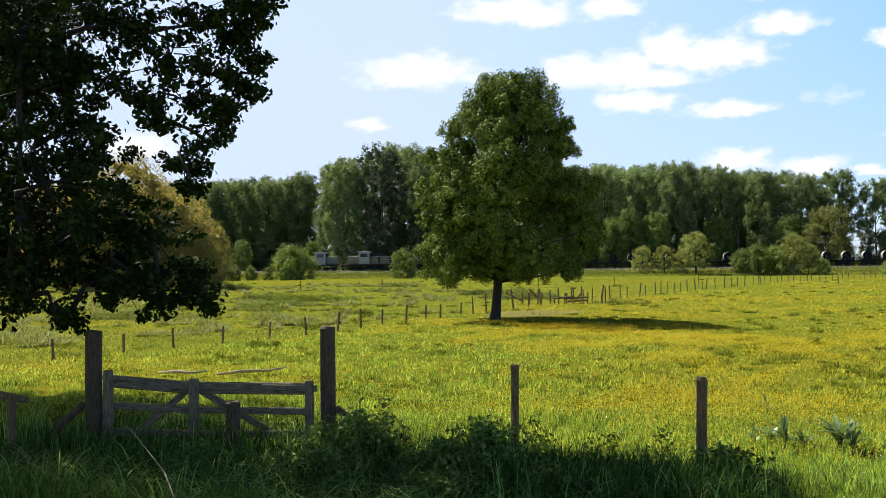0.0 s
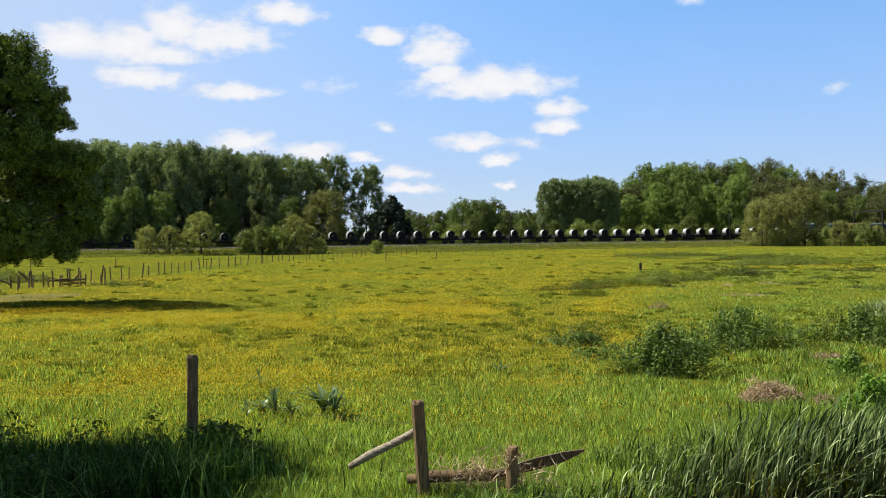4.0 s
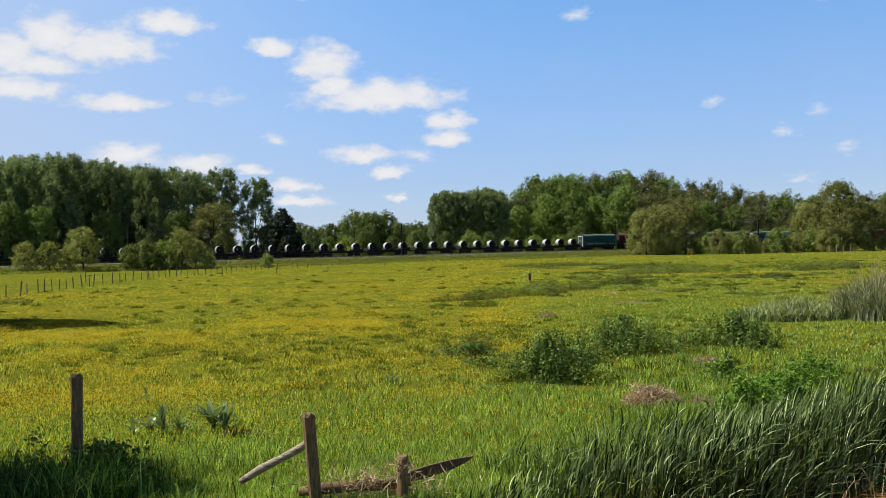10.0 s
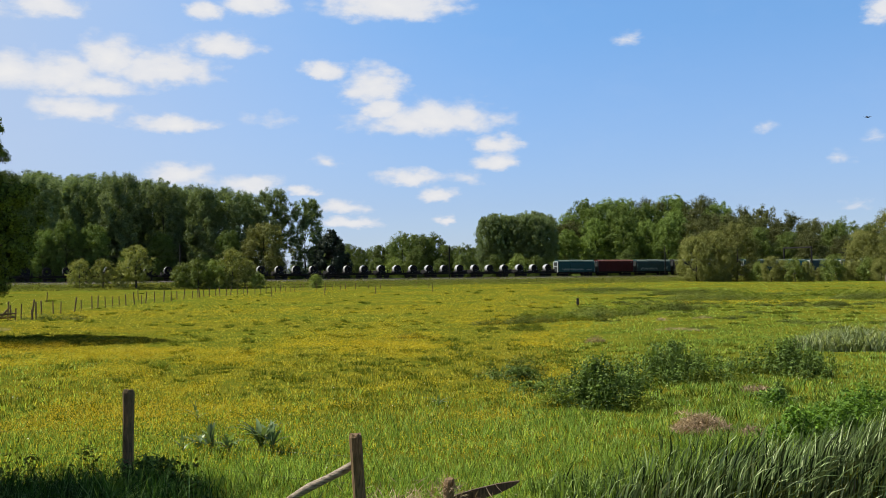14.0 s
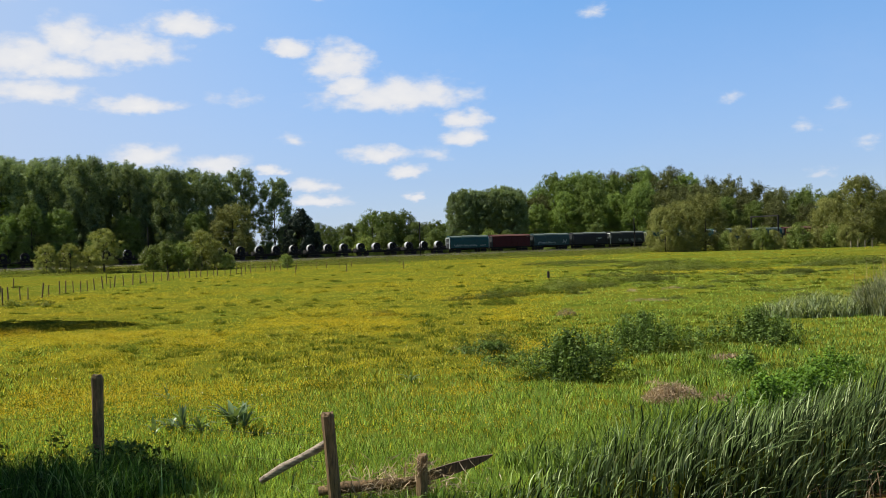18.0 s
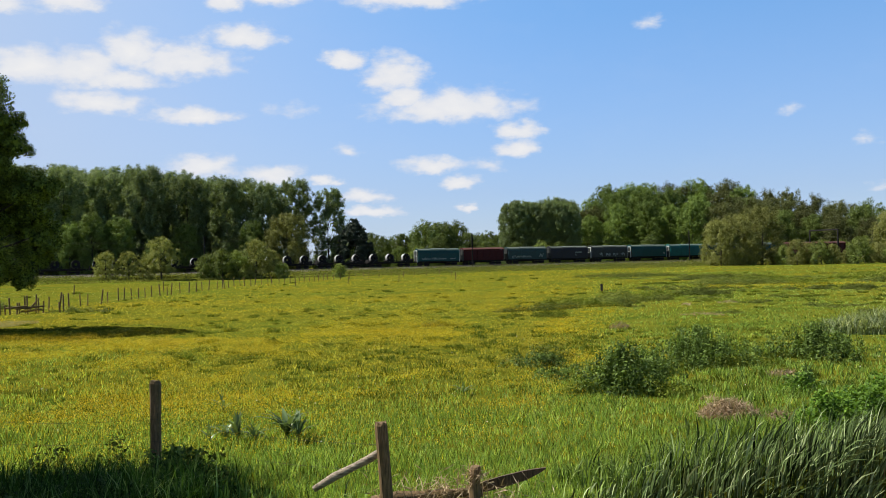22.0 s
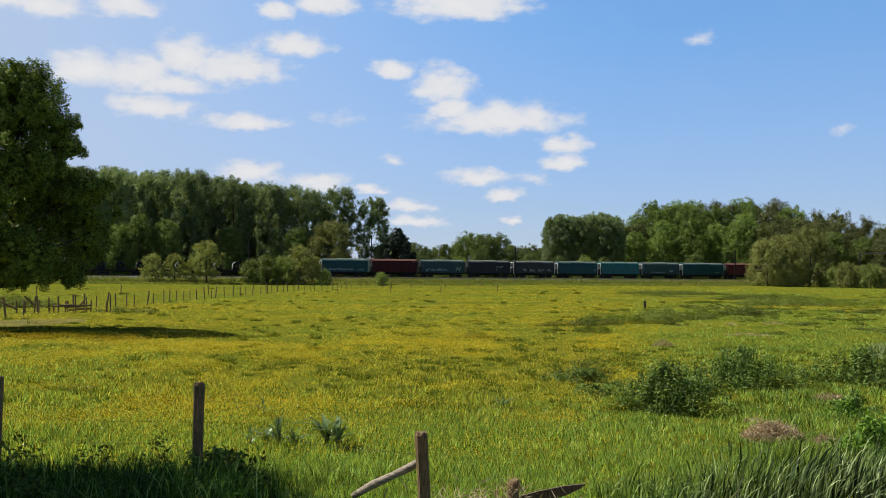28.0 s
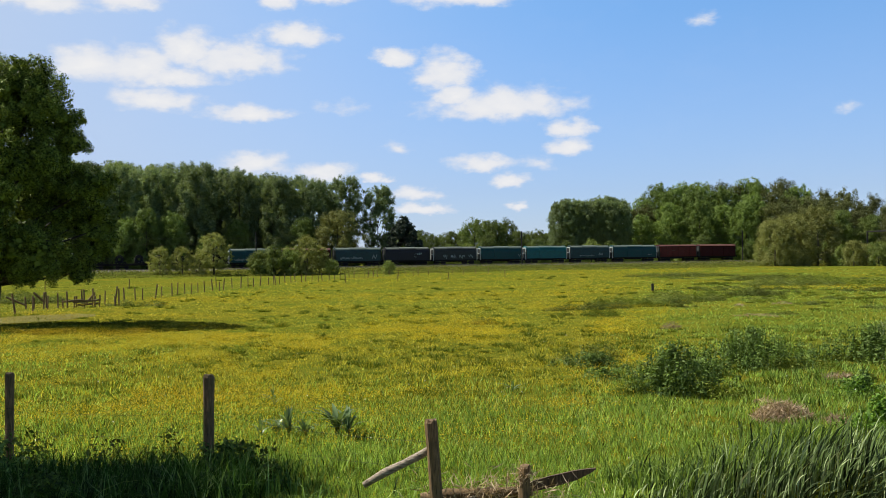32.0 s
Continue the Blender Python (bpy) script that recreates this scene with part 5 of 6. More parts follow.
def buffers(root, half):
    for e in (-1, 1):
        for y in (-0.87, 0.87):
            part("buffer", Geo().tube([(e * (half - 0.55), y, 1.06), (e * (half - 0.12), y, 1.06), (e * (half - 0.1), y, 1.06), (e * half, y, 1.06)], [0.09, 0.09, 0.24, 0.22], 10), M["steel_dark"], root)
        part("coupling", Geo().box(e * (half - 0.15), 0, 1.0, 0.45, 0.12, 0.22, 0.02), M["steel_dark"], root)


def coil_wagon(flat=False):
    root = empty("coil_wagon")
    mat = M["maroon"] if flat else M["steel_dark"]
    part("underframe", Geo().box(0, 0, 1.0, 11.2, 0.9, 0.4, 0.03).box(0, -1.25, 1.08, 11.2, 0.14, 0.34, 0.02).box(0, 1.25, 1.08, 11.2, 0.14, 0.34, 0.02), M["steel_dark"], root)
    part("deck", Geo().box(0, 0, 1.24, 11.3, 2.7, 0.08, 0.01), mat, root)
    for x in (-4.1, 0.0, 4.1):
        for e in (-1, 1):
            part("cradle", Geo().box(x + e * 0.78, 0, 1.44, 0.55, 2.4, 0.28, 0.02, Matrix.Rotation(radians(-28 * e), 4, "Y")), mat, root)
        part("stanchion", Geo().box(x + 1.3, -1.25, 1.6, 0.12, 0.12, 0.75, 0.01), M["steel_dark"], root)
    for e in (-1, 1):
        part("end_board", Geo().box(e * 5.6, 0, 1.55, 0.1, 2.5, 0.6, 0.02), mat, root)
        bogie(root, e * 3.6)
    buffers(root, 6.1)
    tagged(root, "dark flat wagon with cradles, rolling with steel coils" if not flat else "low dark red flat wagon with few coils", "wagon", "coil wagons")
    return root


def coil_mesh():
    g = Geo()
    n, R, r, w = 36, 0.93, 0.30, 0.75
    v, f = [], []
    rings = [(R - 0.03, -w), (R, -w + 0.03), (R, w - 0.03), (R - 0.03, w), (r + 0.02, w), (r, w - 0.02), (r, -w + 0.02), (r + 0.02, -w)]
    # slightly telescoped layers on the side faces
    rings = rings[:1] + rings[1:4] + [(0.75, w), (0.74, w - 0.025), (0.55, w - 0.02), (0.54, w)] + rings[4:] + [(0.54, -w), (0.55, -w + 0.02), (0.74, -w + 0.025), (0.75, -w)]
    for a, y in rings:
        v += [(a * cos(2 * pi * k / n), y, a * sin(2 * pi * k / n)) for k in range(n)]
    m = len(rings)
    for i in range(m):
        f += [(i * n + k, i * n + (k + 1) % n, ((i + 1) % m) * n + (k + 1) % n, ((i + 1) % m) * n + k) for k in range(n)]
    g.add(v, f)
    me = g.mesh("steel_coil", M["coil"])
    me.materials.append(M["coil_shaded_side"])
    # faces and bore take the near-black tone, so their shade is painted
    for p in me.polygons:
        if abs(p.normal.y) > 0.5 or p.center.xz.length < 0.6:
            p.material_index = 1
    return me


def hood_profile(w, h0, h1):
    """Straight sides that round over into an arched top."""
    z0 = h0 + 0.5 * (h1 - h0)
    pts = [(-w, h0), (-w, z0)] + [(-w * cos(t) ** 0.62, z0 + (h1 - z0) * sin(t)) for t in np.linspace(0.15, pi / 2 - 0.12, 8)]
    return pts + [(-y, z) for y, z in reversed(pts)]


def hood(x0, x1, w, h0, h1):
    p = hood_profile(w, h0, h1)
    n = len(p)
    g = Geo()
    g.add([(x, y, z) for x in (x0, x1) for y, z in p], [(i, i + 1, n + i + 1, n + i) for i in range(n - 1)] + [tuple(range(n - 1, -1, -1)), tuple(range(n, 2 * n))])
    return g


def covered_wagon(colour, label, marks=(), pale_ends=False, length=12.04, arched=True):
    root = empty("covered_wagon")
    h = length / 2
    part("underframe", Geo().box(0, 0, 1.0, length - 1.1, 2.4, 0.34, 0.03).box(0, 0, 0.78, 4.6, 0.5, 0.3, 0.03), M["steel_dark"], root)
    if arched:
        k = (length - 1.5) / 2
        part("hood", hood(-k, -k + k * 0.68, 1.40, 1.16, 4.2), M[colour], root)
        part("hood", hood(k - k * 0.68, k, 1.40, 1.16, 4.2), M[colour], root)
        part("hood", hood(-k * 0.36, k * 0.36, 1.46, 1.14, 4.28), M[colour], root)
        for x in (-k, -k * 0.36, k * 0.36, k):
            part("hoop", hood(x - 0.06, x + 0.06, 1.49, 1.14, 4.31), M[colour], root)
        part("roof_dirt", Geo().box(0, 0, 4.27, 2 * k - 0.4, 0.5, 0.06, 0.02), M["roof_dust"], root, "pale dusty top of the hood")
    else:
        k = (length - 1.3) / 2
        part("body", Geo().box(0, 0, 2.45, 2 * k, 2.75, 2.6, 0.04), M[colour], root)
        g = Geo()
        p = [(-1.5, 3.7), (-1.5, 3.85), (-0.9, 4.15), (0, 4.28), (0.9, 4.15), (1.5, 3.85), (1.5, 3.7)]
        n = len(p)
        g.add([(x, y, z) for x in (-k - 0.1, k + 0.1) for y, z in p], [(i, i + 1, n + i + 1, n + i) for i in range(n - 1)] + [tuple(range(n - 1, -1, -1)), tuple(range(n, 2 * n))])
        part("roof", g, M["maroon"], root)
        for i in range(7):
            part("rib", Geo().box(-k + 0.3 + i * (2 * k - 0.6) / 6, -1.41, 2.4, 0.1, 0.08, 2.45, 0.01), M[colour], root)
    for e in (-1, 1):
        em = M["pale_paint"] if pale_ends else M["grey_hood"]
        part("end_wall", Geo().box(e * (h - 0.62), 0, 2.3, 0.14, 2.5, 2.5, 0.03), M["grey_hood"], root)
        part("end_beam", Geo().box(e * (h - 0.5), 0, 3.75, 0.12, 1.94, 0.22, 0.02), em, root)
        part("end_beam", Geo().box(e * (h - 0.5), 0, 2.5, 0.1, 1.94, 0.14, 0.02), em, root)
        part("end_post", Geo().box(e * (h - 0.48), -1.05, 2.4, 0.16, 0.16, 2.9, 0.02), em, root)
        part("end_post", Geo().box(e * (h - 0.48), 1.05, 2.4, 0.16, 0.16, 2.9, 0.02), em, root)
        bogie(root, e * (h - 2.4))
    for x, z, sx, sz in marks:
        rng = random.Random(x * 7 + z)
        g = Geo()
        u = x - sx / 2 + 0.1
        while u < x + sx / 2:  # slanting strokes side by side
            hgt = sz * rng.uniform(0.45, 1.0)
            g.box(u, -1.478, z + rng.uniform(-0.2, 0.2) * sz, 0.13, 0.02, hgt, 0, Matrix.Rotation(rng.uniform(-0.7, 0.7), 4, "Y"))
            u += rng.uniform(0.14, 0.32)
        tagged(part("marking", g, M["faded_mark"], root, "worn pale scribbled strokes"), kind="stuff")
    buffers(root, h)
    tagged(root, label, "wagon", "covered wagons")
    return root


def locomotive():
    """A diesel shunter with a cab between a short and a long hood."""
    root = empty("diesel_locomotive")
    part("frame", Geo().box(0, 0, 1.25, 13.4, 2.7, 0.35, 0.04), M["loco_frame"], root)
    part("fuel_tank", Geo().box(0, 0, 0.75, 3.2, 2.3, 0.65, 0.08), M["steel_dark"], root)
    part("short_hood", Geo().box(-4.9, 0, 2.35, 2.6, 1.7, 1.85, 0.12), M["loco_grey"], root)
    part("long_hood", Geo().box(2.9, 0, 2.35, 7.0, 1.7, 1.85, 0.12), M["loco_grey"], root)
    cab = part("cab", Geo().box(-2.1, 0, 2.85, 2.6, 2.75, 2.85, 0.12), M["loco_cab"], root, "pale cab with dark windows")
    part("roof", Geo().box(-2.1, 0, 4.33, 3.0, 2.9, 0.14, 0.05), M["loco_cab"], root)
    for e in (-1, 1):
        part("window", Geo().box(-2.1, e * 1.385, 3.5, 1.7, 0.03, 0.8, 0.01), M["glass"], cab)
        part("window", Geo().box(-2.1 + e * 1.31, 0, 3.6, 0.03, 2.0, 0.7, 0.01), M["glass"], cab)
    for i in range(7):
        part("grille", Geo().box(0.5 + i * 0.9, -0.87, 2.35, 0.62, 0.05, 1.3, 0.01), M["steel_dark"] if i % 3 == 1 else M["loco_grey"], root)
    for z in (1.95, 2.45):
        part("handrail", Geo().tube([(-6.6, -1.32, z), (-3.5, -1.32, z)], [0.025] * 2, 6).tube([(-0.7, -1.32, z), (6.6, -1.32, z)], [0.025] * 2, 6), M["loco_yellow"], root)
    for x in (-6.6, -5.0, -3.6, -0.7, 1.2, 3.1, 5.0, 6.6):
        part("handrail_post", Geo().tube([(x, -1.32, 1.4), (x, -1.32, 2.46)], [0.025] * 2, 6), M["loco_yellow"], root)
    for e in (-1, 1):
        part("stripe", Geo().box(e * 6.71, 0, 1.25, 0.03, 2.7, 0.34, 0.005), M["loco_yellow"], root)
        bogie(root, e * 4.2)
    buffers(root, 7.35)
    tagged(root, "grey and white diesel locomotive with a centre cab", "locomotive", "locomotives")
    return root


def build_train():
    front = 125.7  # left end of the first covered wagon at 14 s
    coil = coil_mesh()
    form, flat = coil_wagon(), coil_wagon(True)
    rng = random.Random(6)
    used = set()
    for k in range(20):
        s = front - 12.5 * (k + 0.5)
        src = flat if k in (17, 18) else form
        if src in used:
            w = copy_thing(src, Matrix.Identity(4))
        else:
            used.add(src)
            w = src
        TRAIN.append((w, s, 0.0))
        spots = {19: (-4.1,), 18: (), 17: (-4.1,), 16: (0.0, 4.1), 14: (-4.1, 4.1)}.get(k, (-4.1, 0.0, 4.1))
        for x in spots:
            c = new("steel_coil", coil)
            tagged(c, "grey rolled steel coil on a flat wagon", "steel coil", "steel coils")
            TRAIN.append((c, s + x + rng.uniform(-0.1, 0.1), 2.2))
    a = locomotive()
    TRAIN.append((a, front - 250 - 7.4, 0.0))
    b = copy_thing(a, Matrix.Identity(4))
    TRAIN.append((b, front - 250 - 22.2, 180.0))
    s = front
    teal = "teal telescopic hood wagon with worn pale markings"
    kinds = [("teal", teal, ((-1.2, 1.75, 6.4, 0.6), (3.6, 1.7, 1.4, 0.4)), True, 12.04, True),
             ("maroon", "dark maroon covered wagon with a curved roof", ((4.6, 3.6, 0.5, 0.3),), False, 12.04, False),
             ("teal_grey", "faded blue-green hood wagon with large pale scribbles", ((-1.6, 1.8, 5.4, 0.7), (3.9, 2.0, 1.2, 1.1)), False, 12.04, True),
             ("sooty", "sooty dark hood wagon with a small pale panel", ((2.6, 2.6, 1.9, 0.5), (1.9, 1.9, 0.5, 0.5)), False, 12.04, True),
             ("grey_hood", "dark grey hood wagon with a row of pale letter-like bars", ((-2.6, 1.9, 1.1, 0.9), (-0.6, 2.0, 1.3, 0.9), (1.6, 1.9, 1.4, 1.0), (3.9, 1.9, 1.0, 0.9)), True, 12.04, True),
             ("teal", "teal telescopic hood wagon, clean and glossy", ((4.6, 2.0, 0.4, 0.6),), True, 12.04, True),
             ("teal_bright", "bright teal telescopic hood wagon", (), True, 12.04, True),
             ("teal_grey", "faded grey-teal hood wagon with pale scribbles low down", ((-1.0, 1.7, 4.0, 0.4), (3.0, 2.0, 1.2, 0.7)), True, 12.04, True),
             ("teal", "long teal hood wagon with pale end frames", ((4.2, 1.8, 1.2, 0.4),), True, 13.6, True),
             ("red", "bright dark red covered wagon with ribs", ((-1.6, 2.8, 0.4, 0.3),), False, 12.04, False),
             ("maroon", "brown-red covered wagon closing the train", (), False, 12.04, False)]
    for colour, label, marks, pale, length, arched in kinds:
        TRAIN.append((covered_wagon(colour, label, marks, pale, length, arched), s + length / 2, 0.0))
        s += length


build_train()


# ---- plants ----
def nettle_patch(x, y, rx, ry, h, n, seed, name="nettle_patch", label="dense dark green patch of nettles in the meadow", mat="nettle", size=0.08, slim=0.45, plants=None):
    """Upright stems, each with whorls of drooping pointed leaves."""
    rng = np.random.default_rng(seed)
    plants = plants or max(14, n // 24)
    n = int(n * (2.1 if mat == "nettle" else 1.0))
    r = np.minimum(np.abs(rng.normal(0.2, 0.5, plants)), 1.4)
    a = rng.uniform(0, 2 * pi, plants)
    px, py = x + rx * r * np.cos(a), y + ry * r * np.sin(a)
    hh = h * (0.3 + 0.78 * np.exp(-0.9 * r ** 2)) * rng.uniform(0.55, 1.15, plants)
    k = rng.integers(0, plants, n)
    t = rng.uniform(0.03, 1.0, n) ** 0.8
    out = rng.uniform(0, 2 * pi, n)
    reach = 0.10 * (1.25 - t) + 0.03
    p = np.stack([px[k] + np.cos(out) * reach, py[k] + np.sin(out) * reach, ground_z(px[k], py[k]) + hh[k] * t], -1)
    nn = np.stack([np.cos(out) * 0.5, np.sin(out) * 0.5, np.full(n, 0.8)], -1)
    leaves = leaf_quads(rng, p, nn, size, slim, 0.45)
    root = empty(name, Matrix.Identity(4))
    tagged(part("foliage", poly_mesh("foliage", leaves, M[mat]), None, root), kind="stuff")
    if mat == "nettle":
        z0 = ground_z(px, py)
        lean = rng.normal(0, 0.05, (plants, 2))
        w = 0.006
        rows = np.stack([np.stack([np.stack([px + lean[:, 0] * q + e * w, py + lean[:, 1] * q, z0 - 0.05 + hh * q], -1) for e in (-1, 1)], 1) for q in (0.0, 0.5, 0.97)], 1)
        tagged(part("stem_growth", strip_mesh("stem_growth", rows, M[mat]), None, root), kind="stuff")
    tagged(root, label, "nettles" if mat == "nettle" else "plant", "nettle patches" if mat == "nettle" else "")
    return root


def blades(rng, x, y, z, length, width, droop, facing=None, levels=4, twist=0.0):
    """Bent ribbons standing at x, y, z, drooping over at the tip, each turned about its length by up to twist."""
    n = len(x)
    a = rng.uniform(0, 2 * pi, n) if facing is None else facing
    d = np.stack([np.cos(a), np.sin(a), 0 * a], -1)
    s = np.stack([-np.sin(a), np.cos(a), 0 * a], -1)
    if twist:
        w = rng.uniform(-twist, twist, n)[:, None]
        s = s * np.cos(w) + (np.array([0, 0, 0.6]) - 0.8 * d) * np.sin(w)
    base, width = np.stack([x, y, z], -1), np.broadcast_to(width, len(x))
    rows = []
    for i in range(levels):
        t = i / (levels - 1)
        ang = droop * t ** 1.6
        # arc: height and reach along the blade
        hh = length * (t - 0.42 * ang * t * t / 1.5)
        rr = length * 0.62 * ang * t
        c = base + d * rr[:, None] + np.array([0, 0, 1.0]) * hh[:, None]
        w = (width * (1 - t ** 2.2) * 0.5 + 0.0006)[:, None]
        rows.append(np.stack([c - s * w, c + s * w], 1))
    return np.stack(rows, 1)


def fence_x(y):
    """Where the long fence stands, across the field."""
    return np.interp(y, [p[1] for p in FENCE_LINE], [p[0] for p in FENCE_LINE])


def yellow_share(x, y):
    """Where buttercups grow, from 0 to 1."""
    r = np.hypot(x, y)
    edge = 1 - smooth(0.0, 3.6, x - (-2.0 + 0.11 * y) - 2.5 * (lattice(x, y, 5, 31) - 0.5))
    left = smooth(-0.5, 2.5, x - fence_x(y)) * 0.96 + 0.04
    gate = 1 - 0.7 * (1 - smooth(-12, -6, x)) * (1 - smooth(18, 30, y))
    near = 0.06 * smooth(12.5, 15, r) + 0.34 * smooth(15.5, 20, r) + 0.6 * smooth(18, 26, r) - 0.45 * smooth(32, 60, r)
    patch = smooth(0.49, 0.58, 0.35 * lattice(x, y, 5.5, 37) + 0.3 * lattice(x, y, 2.3, 32) + 0.22 * lattice(x, y, 0.9, 33) + 0.13 * lattice(x, y, 0.35, 34))
    far = smooth(0.55, 0.75, lattice(x, y, 9.0, 36)) * smooth(70, 85, r) * (x > 0)
    return np.clip(edge * left * gate * near * (0.06 + 0.94 * patch) + 0.5 * far, 0, 1)


def build_meadow():
    rng = np.random.default_rng(77)
    # short turf over the whole field, thinner and coarser with distance
    n = 460000
    drop = np.concatenate([rng.uniform(70, 500, 400000), rng.uniform(18, 70, 60000)])
    # blades stand in tufts, about twelve to each, leaning outwards
    k = np.arange(n) // 12 * 12
    d = EYE * 1733 / drop[k]
    az = np.radians(rng.uniform(-30, 63, n))[k]
    o = rng.uniform(0, 2 * pi, n)
    spread = np.sqrt(rng.uniform(0, 1, n)) * np.clip(0.0065 * d * (1 + np.maximum(d - 26, 0) / 7), 0.07, 2.2)
    x, y = -np.sin(az) * d + np.cos(o) * spread, np.cos(az) * d + np.sin(o) * spread
    e = (x - STREAM_P[0]) * STREAM_N[0] + (y - STREAM_P[1]) * STREAM_N[1]
    q = x * RAIL_N[0] + y * RAIL_N[1] - RAIL_D
    ok = (e < -0.75) & (q < -4.5)
    lush = np.clip(smooth(-2.5, 2.0, x - (0.2 + 0.075 * y)) + 0.25 * (1 - smooth(11, 14.5, d)) + 0.95 * (1 - smooth(13, 27, d)) + 0.75 * (1 - smooth(-13, -7, x)) * (1 - smooth(26, 38, y)), 0, 1)
    pick = (rng.uniform(0, 1, n) < lush * 0.9)
    beyond = x < fence_x(y) + rng.normal(0, 0.5, n)
    for name, sel, mat, label in (("meadow_grass", ok & ~pick & ~beyond, "grass", "yellow-green meadow grass in sunlight"), ("lush_grass", ok & pick & ~beyond, "grass_lush", "fresh green grass near the stream"), ("rough_grass", ok & beyond, "grass_rough", "rough olive-green grass beyond the long fence")):
        X, Y, D = x[sel], y[sel], d[sel]
        m = len(X)
        tuft = lattice(X, Y, 1.3, 40)
        L = (0.05 + 0.085 * tuft) * rng.uniform(0.6, 1.3, m) * (1 - 0.35 * smooth(16, 40, D)) * (1 + 0.3 * lush[sel])
        W = np.maximum(0.013, 0.0011 * D) * rng.uniform(0.7, 1.3, m)
        a = rng.uniform(0, 2 * pi, m)
        lean = (0.15 + 1.5 * spread[sel] / spread[sel].max() + rng.uniform(0, 0.5, m)) * L
        b = np.stack([X, Y, ground_z(X, Y) - 0.01], -1)
        s = np.stack([np.cos(a), np.sin(a), 0 * a], -1) * (W / 2)[:, None]
        u = o[sel] + rng.normal(0, 0.5, m)
        tip = b + np.stack([np.cos(u) * lean, np.sin(u) * lean, L], -1)
        ob = new(name, poly_mesh(name, np.stack([b - s, b + s, tip], 1), M[mat]))
        tagged(ob, label, "grass", kind="stuff")
    # darker tufts of coarse grass, scattered
    n = 1900
    drop = rng.uniform(26, 240, n)
    dd = EYE * 1733 / drop
    za = np.radians(rng.uniform(-28, 55, n))
    tx, ty = -np.sin(za) * dd, np.cos(za) * dd
    e = (tx - STREAM_P[0]) * STREAM_N[0] + (ty - STREAM_P[1]) * STREAM_N[1]
    q = tx * RAIL_N[0] + ty * RAIL_N[1] - RAIL_D
    ok = (e < -0.5) & (q < -20) & (lattice(tx, ty, 7.0, 71) + 0.5 * rng.uniform(0, 1, n) > 0.72)
    tx, ty, dd = tx[ok], ty[ok], dd[ok]
    m = 44
    k = np.repeat(np.arange(len(tx)), m)
    big = (0.06 + 0.14 * rng.uniform(0, 1, len(tx)) ** 3 + 0.0010 * dd)[k]
    a = rng.uniform(0, 2 * pi, len(k))
    r = np.sqrt(rng.uniform(0, 1, len(k)))
    b = np.stack([tx[k] + np.cos(a) * r * big * 1.3, ty[k] + np.sin(a) * r * big * 1.3, 0 * a], -1)
    b[:, 2] = ground_z(b[:, 0], b[:, 1]) - 0.01
    tip = b + np.stack([np.cos(a) * r * big * 0.9, np.sin(a) * r * big * 0.9, big * rng.uniform(0.5, 1.15, len(k)) * (1.15 - 0.5 * r)], -1)
    w = rng.uniform(0, 2 * pi, len(k))
    side = np.stack([np.cos(w), np.sin(w), 0 * w], -1) * (0.006 + 0.0007 * dd[k])[:, None]
    ob = new("grass_tufts", poly_mesh("grass_tufts", np.stack([b - side, b + side, tip], 1), M["tussock"]))
    tagged(ob, "dark green tufts of coarse grass in the meadow", "grass", kind="stuff")
    # buttercups
    n = 2400000
    drop = rng.uniform(20, 340, n)
    d = EYE * 1733 / drop
    az = np.radians(rng.uniform(-26, 60, n))
    x, y = -np.sin(az) * d, np.cos(az) * d
    q = x * RAIL_N[0] + y * RAIL_N[1] - RAIL_D
    # flowers are thinned over the meadow tree's cast shadow, painting it darker
    ok = (rng.uniform(0, 1, n) < (0.85 - 0.2 * smooth(30, 70, d)) * (1 - 0.5 * smooth(70, 120, d)) * yellow_share(x, y)) & (q < -24) & ((np.hypot((x + 21.5) / 6.5, (y - 41) / 3.5) > 1.0) | (rng.uniform(0, 1, n) < 0.12))
    x, y, d = x[ok], y[ok], d[ok]
    p = np.stack([x, y, ground_z(x, y) + rng.uniform(0.1, 0.24, len(x)) * (1 + d / 250)], -1)
    size = np.maximum(0.016, 0.00066 * d)
    ob = new("buttercups", poly_mesh("buttercups", leaf_quads(rng, p, np.tile([0.0, 0.0, 1.0], (len(x), 1)), size, 0.95, 0.6), M["flower"]))
    tagged(ob, "yellow buttercup flowers scattered over the meadow", "buttercups", kind="stuff")
    # a few daisies and seed heads
    n = 260
    d = rng.uniform(11, 32, n)
    az = np.radians(rng.uniform(-22, 40, n))
    x, y = -np.sin(az) * d, np.cos(az) * d
    ok = (x - STREAM_P[0]) * STREAM_N[0] + (y - STREAM_P[1]) * STREAM_N[1] < -0.5
    x, y = x[ok], y[ok]
    p = np.stack([x, y, ground_z(x, y) + rng.uniform(0.15, 0.3, len(x))], -1)
    ob = new("daisies", poly_mesh("daisies", leaf_quads(rng, p, np.tile([0.0, 0.0, 1.0], (len(x), 1)), 0.026, 0.9, 0.5), M["daisy"]))
    tagged(ob, "small white daisies in the grass", "daisies", kind="stuff")


